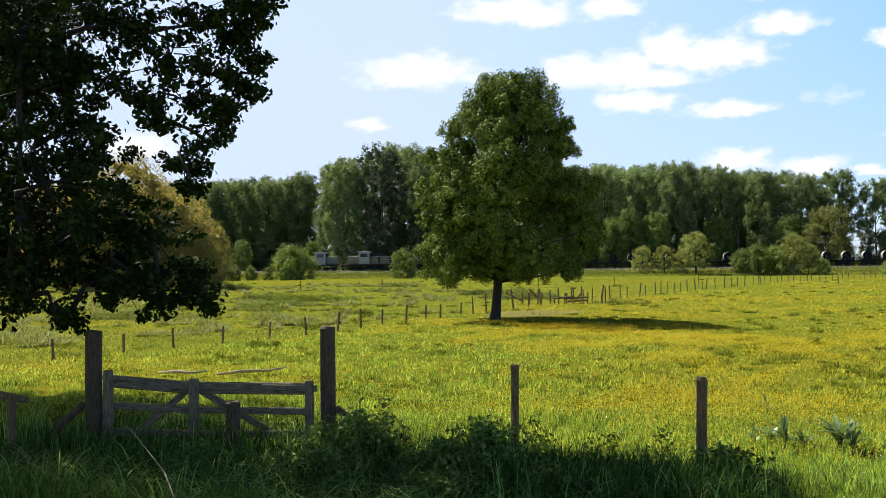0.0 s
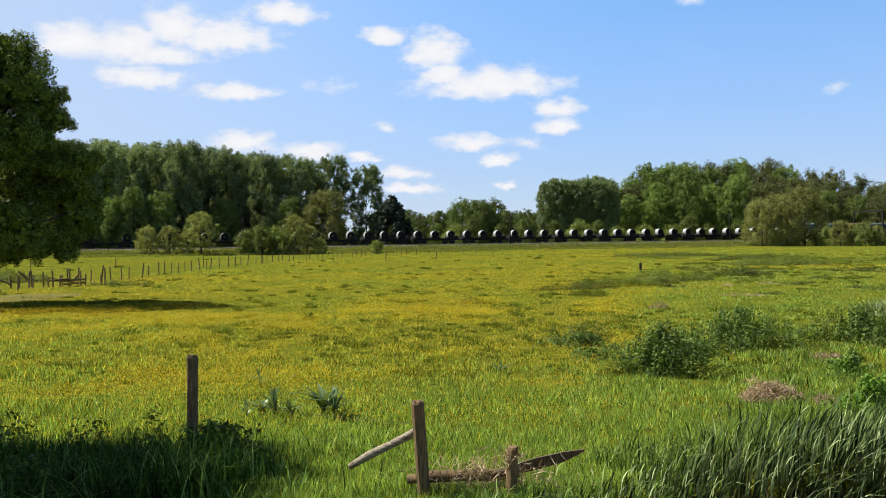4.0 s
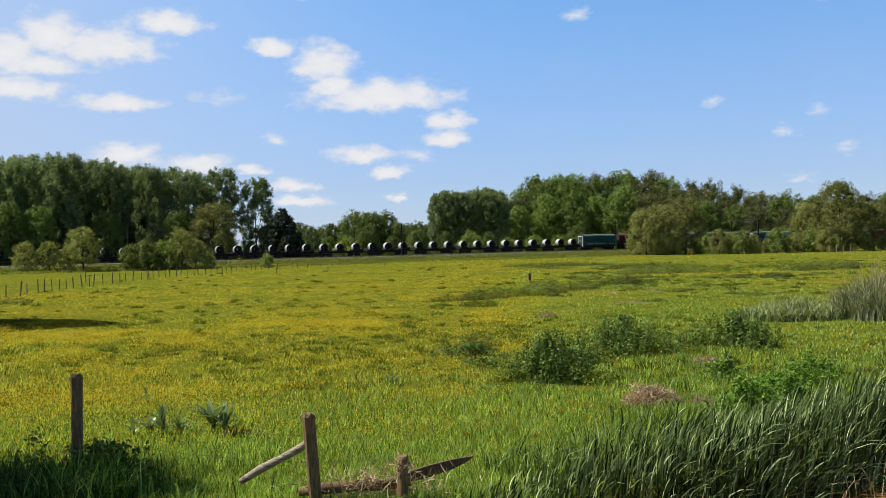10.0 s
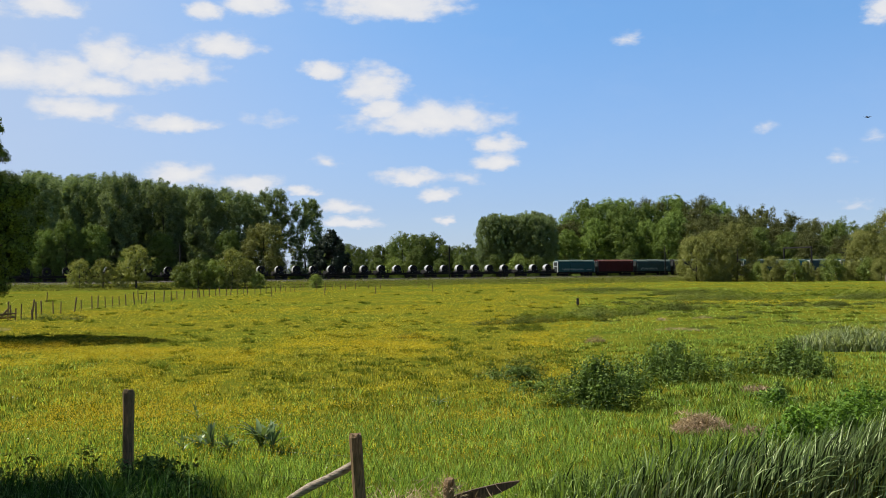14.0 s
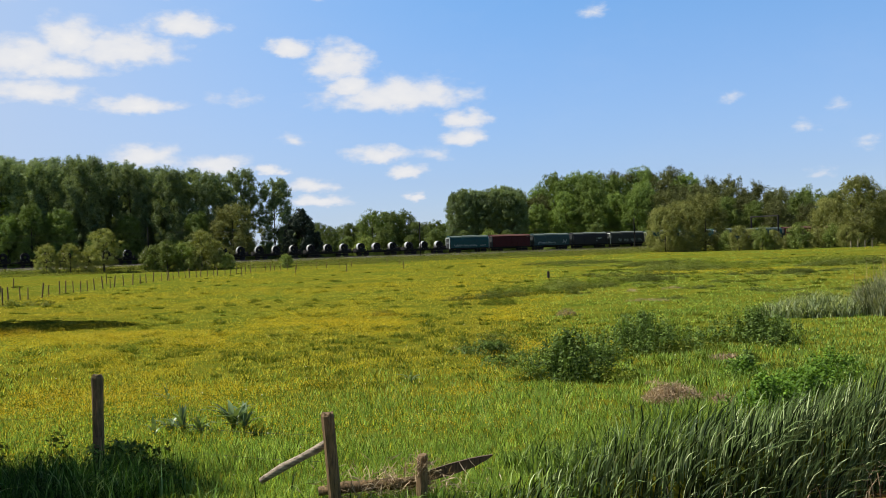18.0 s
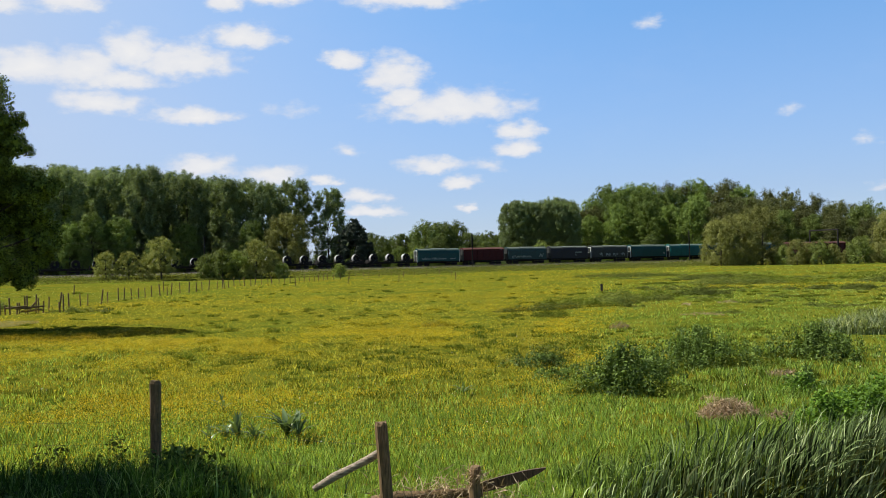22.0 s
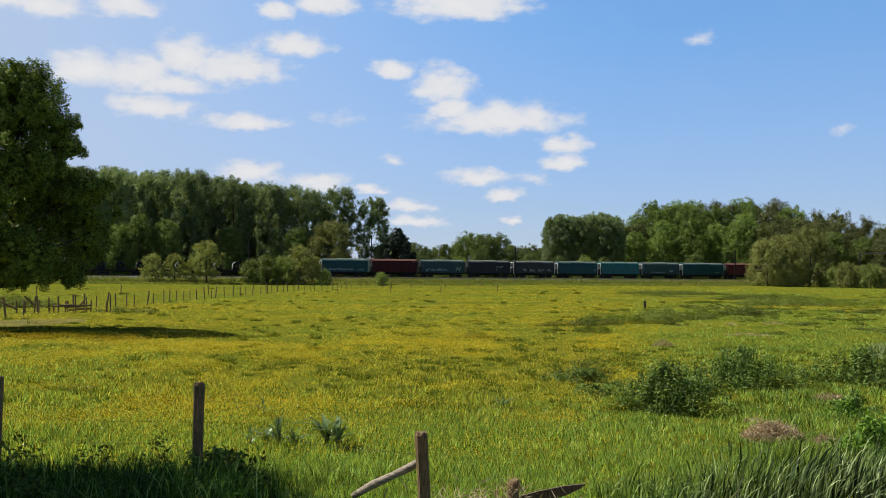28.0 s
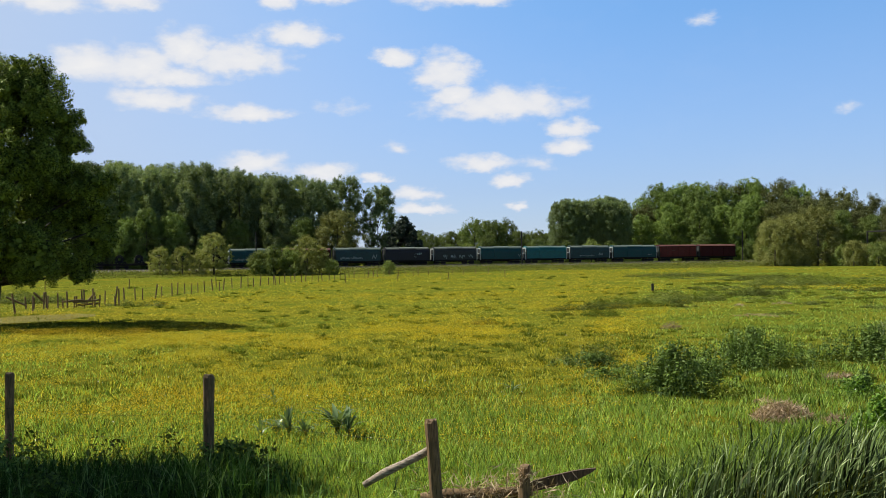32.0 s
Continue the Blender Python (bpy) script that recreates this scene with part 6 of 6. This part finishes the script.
def build_bank():
    """Reeds along the stream, tall grass under the fence, rough ground beyond it."""
    rng = np.random.default_rng(78)
    # reed bed on the field side of the stream, bent over by the wind in tufts
    n = 12500
    s = rng.uniform(-5.2, 26, n)
    e = -np.abs(rng.normal(0.05, 0.75, n)) + 0.25
    p = STREAM_P + np.outer(s, STREAM_T) + np.outer(e, STREAM_N)
    tuft = lattice(p[:, 0], p[:, 1], 0.45, 92)
    L = 1.0 * rng.uniform(0.4, 1.0, n) * (1 - 0.18 * np.clip(-e, 0, 2)) * (0.32 + 0.68 * smooth(-4.2, -0.4, s)) * (0.7 + 0.5 * lattice(s, e, 0.6, 91)) * (1 - 0.22 * smooth(2, 8, s))
    f = -0.2 + 1.6 * (tuft - 0.5) + rng.normal(0, 0.6, n)
    bend = 0.1 + 0.25 * lattice(p[:, 0], p[:, 1], 0.7, 93) + (0.35 + 0.75 * smooth(-0.5, 0.1, e)) * rng.uniform(0, 1, n) ** 1.3
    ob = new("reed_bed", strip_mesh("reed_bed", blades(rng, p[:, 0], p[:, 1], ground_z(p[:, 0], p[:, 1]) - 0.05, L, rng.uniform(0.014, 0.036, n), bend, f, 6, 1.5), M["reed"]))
    tagged(ob, "long green reed blades bending over the stream bank", "reeds", kind="stuff")
    # tall grass in front, under the near fence
    n = 16000
    x = rng.uniform(-13.5, 2.6, n)
    y = 8.1 + 0.05 * (x + 5) + np.abs(rng.normal(0, 1.9, n)) + 1.2 * smooth(-7, -4, x) * (1 - smooth(-2.4, -1.2, x))
    e = (x - STREAM_P[0]) * STREAM_N[0] + (y - STREAM_P[1]) * STREAM_N[1]
    ok = (e < 0.1) & (y < 12.6) & (x < -3.3 + rng.normal(0, 0.25, n))
    # a rank clump round the foot of the second post, its shade in the grass colour
    r, a = np.sqrt(rng.uniform(0, 1, 4200)), rng.uniform(0, 2 * pi, 4200)
    x, y = np.append(x[ok], -5.0 + 1.75 * r * np.cos(a)), np.append(y[ok], 10.5 + 1.25 * r * np.sin(a))
    L = rng.uniform(0.3, 0.8, len(x)) * (1 - 0.5 * smooth(10.5, 12.5, y)) * (1 - 0.72 * smooth(-3.2, -2.0, x))
    ob = new("tall_grass", strip_mesh("tall_grass", blades(rng, x, y, ground_z(x, y) - 0.03, L, rng.uniform(0.009, 0.022, len(x)), rng.uniform(0.2, 1.5, len(x))), M["grass_shade_tone"]))
    tagged(ob, "tall arching green grass along the fence", "grass", kind="stuff")
    n = 15000
    s = rng.uniform(-3.0, 24, n)
    e = -0.6 - 4.6 * rng.uniform(0, 1, n) ** 1.4 * (0.35 + 0.65 * smooth(-1, 5, s))
    p = STREAM_P + np.outer(s, STREAM_T) + np.outer(e, STREAM_N)
    keep = lattice(p[:, 0], p[:, 1], 0.8, 81) > 0.3
    p, e = p[keep], e[keep]
    L = rng.uniform(0.16, 0.48, len(p)) * (0.45 + 0.9 * lattice(p[:, 0], p[:, 1], 1.1, 82)) * (1 - 0.35 * smooth(2, 5, -e))
    ob = new("rank_grass", strip_mesh("rank_grass", blades(rng, p[:, 0], p[:, 1], ground_z(p[:, 0], p[:, 1]) - 0.02, L, rng.uniform(0.012, 0.026, len(p)), rng.uniform(0.3, 1.5, len(p))), M["grass_lush"]))
    tagged(ob, "rank tufted green grass along the stream", "grass", kind="stuff")
    n = 6500
    x = rng.uniform(-3.4, 3.4, n)
    y = 8.4 + 0.12 * x + np.abs(rng.normal(0, 1.0, n))
    e = (x - STREAM_P[0]) * STREAM_N[0] + (y - STREAM_P[1]) * STREAM_N[1]
    ok = (e < 0.05) & (lattice(x, y, 0.35, 84) > 0.25)
    x, y = x[ok], y[ok]
    L = rng.uniform(0.14, 0.42, len(x)) * (0.5 + 0.8 * lattice(x, y, 0.7, 85))
    ob = new("verge_grass", strip_mesh("verge_grass", blades(rng, x, y, ground_z(x, y) - 0.02, L, rng.uniform(0.010, 0.024, len(x)), rng.uniform(0.3, 1.7, len(x))), M["verge"]))
    tagged(ob, "sunlit arching green grass before the fallen rails", "grass", kind="stuff")
    n = 2400
    x = rng.uniform(-11.5, -4.2, n)
    y = 6.7 + 0.22 * (x + 10) + np.abs(rng.normal(0, 0.55, n))
    ob = new("arching_grass", strip_mesh("arching_grass", blades(rng, x, y, ground_z(x, y) - 0.03, rng.uniform(0.35, 0.95, n), rng.uniform(0.01, 0.022, n), rng.uniform(1.1, 2.1, n), None, 7), M["grass_lush"]))
    tagged(ob, "long arching pale green grass below the gate", "grass", kind="stuff")
    # pale sedge on the rough ground beyond the long fence
    n = 1500
    d = np.exp(rng.uniform(np.log(30), np.log(150), n))
    az = np.radians(rng.uniform(33, 66, n))
    x, y = -np.sin(az) * d, np.cos(az) * d
    ok = (x < -30.5) & (rng.uniform(0, 1, n) < 0.15 + 0.85 * smooth(0.35, 0.7, lattice(x, y, 7, 50)))
    x, y, d = x[ok], y[ok], d[ok]
    m = 110
    k = np.repeat(np.arange(len(x)), m)
    u = unit(rng.normal(0, 1, (len(k), 3)))
    u[:, 2] = np.abs(u[:, 2]) + 0.25
    size = (0.3 + 0.38 * rng.uniform(0, 1, len(x)))[k]
    b = np.stack([x[k] + u[:, 0] * size * 0.75 * rng.uniform(0, 1, len(k)), y[k] + u[:, 1] * size * 0.75, ground_z(x[k], y[k]) + 0 * size], -1)
    tip = b + u * (size * rng.uniform(0.6, 1.1, len(k)))[:, None] * np.array([0.75, 0.75, 0.6])
    b[:, 2] += 0.35 * (tip - b)[:, 2] * rng.uniform(0, 1, len(k))
    a = rng.uniform(0, 2 * pi, len(k))
    side = np.stack([np.cos(a), np.sin(a), 0 * a], -1) * (0.011 + 0.0004 * d[k])[:, None]
    ob = new("sedge", poly_mesh("sedge", np.stack([b - side, b + side, tip], 1), M["sedge"]))
    tagged(ob, "pale grey-green sedge tussocks on rough ground", "sedge", kind="stuff")
    # grey-green reeds along the stream further off
    n = 7000
    r, a = np.sqrt(rng.uniform(0, 1, n)), rng.uniform(0, 2 * pi, n)
    x, y = 15.6 + 2.3 * r * np.cos(a), 32.8 + 2.4 * r * np.sin(a)
    ob = new("reed_stand", strip_mesh("reed_stand", blades(rng, x, y, ground_z(x, y), rng.uniform(0.6, 2.0, n) * (1.12 - 0.6 * r ** 2), 0.036, rng.uniform(0.3, 1.4, n)), M["pale_reed"]))
    tagged(ob, "stand of pale grey-green reeds by the stream", "reeds", kind="stuff")
    n = 2600
    r, a = np.sqrt(rng.uniform(0, 1, n)), rng.uniform(0, 2 * pi, n)
    x, y = 12.2 + 1.8 * r * np.cos(a), 33.4 + 1.5 * r * np.sin(a)
    ob = new("rush_clump", strip_mesh("rush_clump", blades(rng, x, y, ground_z(x, y), rng.uniform(0.35, 1.15, n) * (1.1 - 0.6 * r), 0.04, rng.uniform(0.5, 1.8, n)), M["rush"]))
    tagged(ob, "grey-green clump of rushes at the field's edge", "rushes", kind="stuff")
    n = 160
    x, y = rng.normal(15.8, 0.9, n), rng.uniform(31, 35, n)
    ob = new("dead_reeds", strip_mesh("dead_reeds", blades(rng, x, y, ground_z(x, y), rng.uniform(1.4, 2.3, n), 0.02, rng.uniform(0.0, 0.15, n)), M["straw"]))
    tagged(ob, "tall straw-coloured dead reed stalks", "reeds", kind="stuff")
    n = 170
    s = rng.uniform(-2, 8, n)
    p = STREAM_P + np.outer(s, STREAM_T) + np.outer(rng.normal(0.35, 0.25, n), STREAM_N)
    z = np.maximum(ground_z(p[:, 0], p[:, 1]), -0.6)
    ob = new("dead_stalks", strip_mesh("dead_stalks", blades(rng, p[:, 0], p[:, 1], z, rng.uniform(0.15, 0.6, n), 0.012, rng.uniform(0.3, 1.6, n)), M["straw"]))
    tagged(ob, "broken dry reed stalks at the water's edge", "reeds", kind="stuff")


def weed_mound(x, y, rx, ry, h, seed, label):
    """A low uneven mound of weeds: a group of small hummocks, leaves facing out of each, and a few spikes."""
    rng = np.random.default_rng(seed)
    d = math.hypot(x, y)
    m = int(7 + 2.2 * rx * ry)
    r, a = np.sqrt(rng.uniform(0, 1, m)), rng.uniform(0, 2 * pi, m)
    hx, hy = x + rx * r * np.cos(a), y + ry * r * np.sin(a)
    hr = np.clip(0.32 * math.sqrt(rx * ry), 0.22, 0.95) * rng.uniform(0.6, 1.4, m)
    hz = h * np.clip(1.1 - 0.8 * r ** 2, 0.25, 1) * rng.uniform(0.55, 1.1, m)
    size = 0.075 + 0.0011 * d
    n = int(min(6500, 11.0 * (hr ** 2).sum() / size ** 2)) + 60
    k = rng.choice(m, n, p=hr ** 2 / (hr ** 2).sum())
    u = unit(rng.normal(0, 1, (n, 3)))
    u[:, 2] = np.abs(u[:, 2])
    q = rng.uniform(0.55, 1.05, n)
    px, py = hx[k] + u[:, 0] * hr[k] * q, hy[k] + u[:, 1] * hr[k] * q
    p = np.stack([px, py, ground_z(px, py) + u[:, 2] * hz[k] * q], -1)
    spike = rng.uniform(0, 1, n) < 0.05
    p[spike, 2] += rng.uniform(0.05, 0.25, spike.sum()) * h
    ob = new("weed_mound", poly_mesh("weed_mound", leaf_quads(rng, p, u + np.array([0, 0, 0.25]), size, 0.34, 0.5), M["bramble" if seed % 3 else "tussock"]))
    return tagged(ob, label, "weeds", "weed mounds", "stuff")


def build_patches():
    for k, (x, y, rx, ry, h, n) in enumerate(((2.2, 19.6, 0.95, 0.75, 0.86, 2800), (4.5, 24.0, 1.3, 1.0, 0.84, 3900), (7.65, 25.2, 1.35, 0.95, 0.78, 3600), (0.8, 25.0, 0.9, 0.8, 0.32, 1300),
                                              (3.2, 22.6, 0.5, 0.5, 0.4, 700), (6.0, 20.4, 0.5, 0.4, 0.35, 500), (1.0, 21.8, 0.6, 0.5, 0.3, 500))):
        nettle_patch(x, y, rx, ry, h, n, 100 + k)
    for k, (x, y, rx, ry, h) in enumerate(((2.2, 19.5, 1.25, 1.0, 0.34), (4.5, 23.9, 1.6, 1.3, 0.36), (7.65, 25.1, 1.7, 1.2, 0.36), (5.9, 21.9, 1.0, 0.7, 0.2))):
        weed_mound(x, y, rx, ry, h, 300 + 3 * k, "coarse grass and weeds round a nettle patch")
    for k, (x, y, rx, ry, h, n) in enumerate(((4.75, 15.3, 0.7, 0.5, 0.5, 1900), (5.6, 16.6, 0.6, 0.5, 0.4, 1000), (5.4, 19.0, 0.5, 0.4, 0.35, 700), (5.45, 15.5, 0.6, 0.45, 0.5, 1600), (6.2, 17.2, 0.7, 0.6, 0.45, 1600), (7.0, 18.6, 0.7, 0.6, 0.45, 1500))):
        nettle_patch(x, y, rx, ry, h, n, 160 + k, "leafy_weeds", "bright green leafy weeds growing beside the reeds", "herb", 0.07, 0.55, plants=60)
    # shaded nettle bank below the gate
    for k, (x, y, rx, ry, h, n) in enumerate(((-7.9, 9.9, 1.2, 0.8, 0.72, 3800), (-6.4, 10.4, 1.1, 0.8, 0.72, 3400), (-9.7, 8.9, 1.0, 0.7, 0.42, 2000), (-7.4, 8.6, 1.5, 0.7, 0.6, 2600), (-11.6, 7.6, 1.2, 0.8, 0.35, 1500), (-3.9, 11.5, 0.6, 0.4, 0.5, 1400), (-8.8, 10.9, 0.3, 0.25, 0.85, 200), (-5.9, 8.8, 1.1, 0.6, 0.5, 3000), (-6.4, 9.6, 1.0, 0.7, 0.6, 2800), (-5.2, 9.7, 0.7, 0.5, 0.5, 1800))):
        nettle_patch(x, y, rx, ry, h, n, 120 + k, label="dark green nettle bank below the old gate")
    for k, (x, y, rx, ry, h, n) in enumerate(((-5.4, 11.3, 0.55, 0.4, 0.62, 300), (-4.75, 11.75, 0.35, 0.25, 0.6, 190), (-3.5, 11.4, 0.5, 0.35, 0.5, 300), (-6.6, 12.0, 0.45, 0.3, 0.65, 260), (-8.6, 11.3, 0.5, 0.3, 0.85, 420))):
        nettle_patch(x, y, rx, ry, h, n, 400 + k, "bramble_spray", "reddish-green bramble sprays beside the fence", "bramble", 0.065, 0.6, plants=14)
    # brambly tussocks in the middle of the field
    mid = [(1.6, 53, 2.2, 1.6, 0.55), (3.6, 55.5, 2.6, 1.8, 0.75), (5.6, 58.0, 2.2, 1.8, 0.8), (8.0, 62.5, 2.4, 2.2, 0.8), (9.6, 66, 1.6, 1.6, 0.7), (12.3, 68.5, 2.3, 2.2, 1.0), (21, 92, 4.5, 3.0, 1.1), (26, 99, 5.0, 3.5, 1.1),
           (24, 74, 3.0, 1.8, 0.55), (37, 92, 5.0, 3.5, 0.9), (39, 105, 6, 4, 1.1), (17, 140, 8, 4, 0.7), (25, 117, 6, 4, 0.8), (1.5, 46, 1.6, 1.2, 0.4), (-27.5, 62.5, 2.0, 1.0, 0.5), (-3.0, 41, 0.5, 0.4, 0.35), (-8.0, 33, 0.3, 0.3, 0.3), (0.7, 27.0, 1.1, 0.8, 0.4),
           (-33, 36, 1.2, 0.7, 0.45), (-36, 44, 1.5, 0.9, 0.5), (-40, 70, 4.0, 2.0, 0.8), (-46, 78, 4.5, 2.0, 0.8), (-23.5, 24, 0.8, 0.6, 0.4)]
    for k, (x, y, rx, ry, h) in enumerate(mid):
        weed_mound(x, y, rx, ry, h, 140 + k, "brownish-green mound of weeds in the field")
    # low hummocks all over the rough side of the field
    rm = random.Random(23)
    for k in range(64):
        y = rm.uniform(34, 135)
        x = 0.10 * y + rm.uniform(0.0, 0.34) * y
        weed_mound(x, y, rm.uniform(0.5, 1.3) * (0.6 + y / 110), rm.uniform(0.4, 1.0) * (0.6 + y / 110), rm.uniform(0.1, 0.28), 501 + k, "low green hummock of weeds in the rough grass")
    # rough growth before the railway and beyond the long fence
    rng = random.Random(12)
    rg = np.random.default_rng(17)
    n = 105000
    s = rg.uniform(-190, 340, n)
    q = np.where(rg.uniform(0, 1, n) < 0.2, rg.normal(-18.5, 1.0, n), rg.uniform(-15.3, -4.6, n))
    hump = 0.2 + 0.3 * lattice(s, q, 7.0, 61) + 0.3 * lattice(s, q, 2.0, 62)
    x, y = RAIL_N[0] * (RAIL_D + q) + RAIL_T[0] * s, RAIL_N[1] * (RAIL_D + q) + RAIL_T[1] * s
    p = np.stack([x, y, ground_z(x, y) + hump * rg.uniform(0.1, 1.0, n)], -1)
    ob = new("bank_growth", poly_mesh("bank_growth", leaf_quads(rg, p, np.tile([0, -0.1, 0.8], (n, 1)), 0.38, 0.4, 0.6), M["bank"]))
    tagged(ob, "low rough olive growth along the railway bank", "undergrowth", kind="stuff")
    for k in range(16):
        d, az = rng.uniform(55, 130), rng.uniform(36, 56)
        x, y = at_az(az, d)
        weed_mound(x, y, rng.uniform(2, 4.5), rng.uniform(1, 2.5), rng.uniform(0.4, 0.8), 200 + k, "rough green mound of weeds beyond the long fence")


def build_docks():
    """Broad-leaved docks near the fence."""
    rng = np.random.default_rng(90)
    for x, y, k, h in ((-4.05, 14.7, 12, 0.40), (-4.25, 14.75, 9, 0.33), (-3.8, 14.7, 10, 0.36), (-3.33, 14.8, 15, 0.52), (-3.15, 14.75, 10, 0.48), (-5.2, 17.9, 5, 0.34), (-0.9, 19.6, 5, 0.28), (-4.45, 14.6, 8, 0.3), (2.6, 14.9, 5, 0.25)):
        root = empty("dock_plant", pose(x, y, float(ground_z(x, y))))
        for i in range(int(1.5 * k)):
            a = rng.uniform(0, 2 * pi)
            L, dr = 1.1 * h * rng.uniform(0.6, 1.25), rng.uniform(0.1, 1.9)
            g = Geo()
            lv = []
            for t in (0, 0.15, 0.35, 0.6, 0.85, 1.0):
                w = L * 0.062 * sin(pi * min(1, 0.12 + t * 0.88)) + 0.004
                ang = dr * t
                c = Vector((cos(a) * L * 0.6 * ang * t, sin(a) * L * 0.6 * ang * t, L * (t - 0.28 * ang * t * t)))
                s = Vector((-sin(a), cos(a), 0))
                lv += [c - s * w + Vector((0, 0, w * 0.35)), c, c + s * w + Vector((0, 0, w * 0.35))]
            g.add(lv, [(i * 3 + j, i * 3 + j + 1, i * 3 + j + 4, i * 3 + j + 3) for i in range(5) for j in range(2)])
            part("leaf", g, M["dock"], root, smooth=True)
        tagged(root, "broad-leaved dock plant in short grass", "dock", "dock plants")


def straw_heap(x, y, rx, ry, h, n, seed, label, mat="straw"):
    rng = np.random.default_rng(seed)
    r = np.sqrt(rng.uniform(0, 1, n))
    a = rng.uniform(0, 2 * pi, n)
    p = np.stack([x + rx * r * np.cos(a), y + ry * r * np.sin(a), 0 * a], -1)
    p[:, 2] = ground_z(p[:, 0], p[:, 1]) + 0.03 + h * (1 - r ** 2) * rng.uniform(0.3, 1, n)
    ob = new("straw_heap", poly_mesh("straw_heap", leaf_quads(rng, p, np.tile([0, 0, 0.6], (n, 1)), 0.24, 0.07, 0.8), M[mat]))
    tagged(ob, label, "straw heap", "heaps of cut reeds", "stuff")


def build_heaps():
    straw_heap(3.52, 16.35, 0.46, 0.42, 0.26, 1500, 1, "heap of pinkish dry cut reeds on the grass")
    straw_heap(4.2, 15.95, 0.2, 0.22, 0.1, 260, 2, "small wisp of dry reeds on the grass")
    straw_heap(3.6, 18.3, 0.2, 0.2, 0.05, 45, 3, "small wisp of dry reeds on the grass")
    straw_heap(5.9, 21.6, 0.4, 0.4, 0.1, 400, 4, "scattered dry reeds beside nettles")
    straw_heap(4.2, 37.2, 0.4, 0.4, 0.25, 220, 5, "grey-brown mound of dry weeds")
    straw_heap(-26.4, 48.0, 2.2, 4.2, 0.04, 6500, 7, "dry trampled grass beside the meadow tree", "dry_turf")
    straw_heap(9.6, 53.3, 0.3, 0.3, 0.15, 60, 8, "pale wisps of dry stalks in the field")
    straw_heap(12.0, 54.4, 0.6, 0.3, 0.1, 90, 9, "pale wisps of dry stalks in the field")
    straw_heap(8.6, 44.0, 1.0, 0.3, 0.1, 200, 6, "pale dry stalks lying in the field")


build_meadow()
build_bank()
build_patches()
build_docks()
build_heaps()


def build_bird():
    root = empty("flying_bird")
    part("body", Geo().tube([(0.17, 0, 0.01), (0.12, 0, 0.012), (0.03, 0, 0), (-0.08, 0, 0), (-0.2, 0, 0.0)], [0.006, 0.022, 0.036, 0.024, 0.008], 8), M["bird"], root, at=Matrix.Scale(0.65, 4))
    for e in (-1, 1):
        g = Geo().add([(0.07, 0, 0.01), (-0.05, 0, 0.01), (-0.05, e * 0.15, 0.06), (0.06, e * 0.16, 0.065), (-0.07, e * 0.34, 0.05), (0.0, e * 0.33, 0.055)], [(0, 1, 2, 3), (3, 2, 4, 5)])
        g.add([(0.07, 0, 0.018), (-0.05, 0, 0.014), (-0.05, e * 0.15, 0.066), (0.06, e * 0.16, 0.074), (-0.07, e * 0.34, 0.053), (0.0, e * 0.33, 0.06)], [(3, 2, 1, 0), (5, 4, 2, 3)])
        part("wing", g, M["bird"], root, at=Matrix.Scale(0.65, 4))
    part("tail", Geo().box(-0.22, 0, 0, 0.1, 0.06, 0.012, 0.003), M["bird"], root, at=Matrix.Scale(0.65, 4))
    tagged(root, "small dark bird flying over the meadow with spread wings", "bird")
    return root


BIRD = build_bird()


# ---- what moves ----
def motions():
    for ob, s, extra in TRAIN:
        turn, up = (extra, 0.0) if extra > 90 else (0.0, extra)
        rows = []
        for t in (0.0, 16.0, 32.0):
            x, y = rail_xy(s - SPEED * (t - 14.0))
            rows.append((t, pose(x, y, RAIL_Z + up, 0, 0, 25 + turn)))
        walk(ob, rows)
    flight = [(0.0, -120, -60, 14), (10.0, -62, 4, 11), (12.4, -10.9, 29.0, 8.9), (12.8, -4.1, 32.0, 8.87), (13.4, 6.3, 37.6, 8.95), (14.0, 16.0, 41.3, 8.95), (15.0, 31, 46.5, 9.5), (32.0, 300, 60, 30)]
    walk(BIRD, [(t, pose(x, y, z, 12, -4, 25)) for t, x, y, z in flight])


motions()
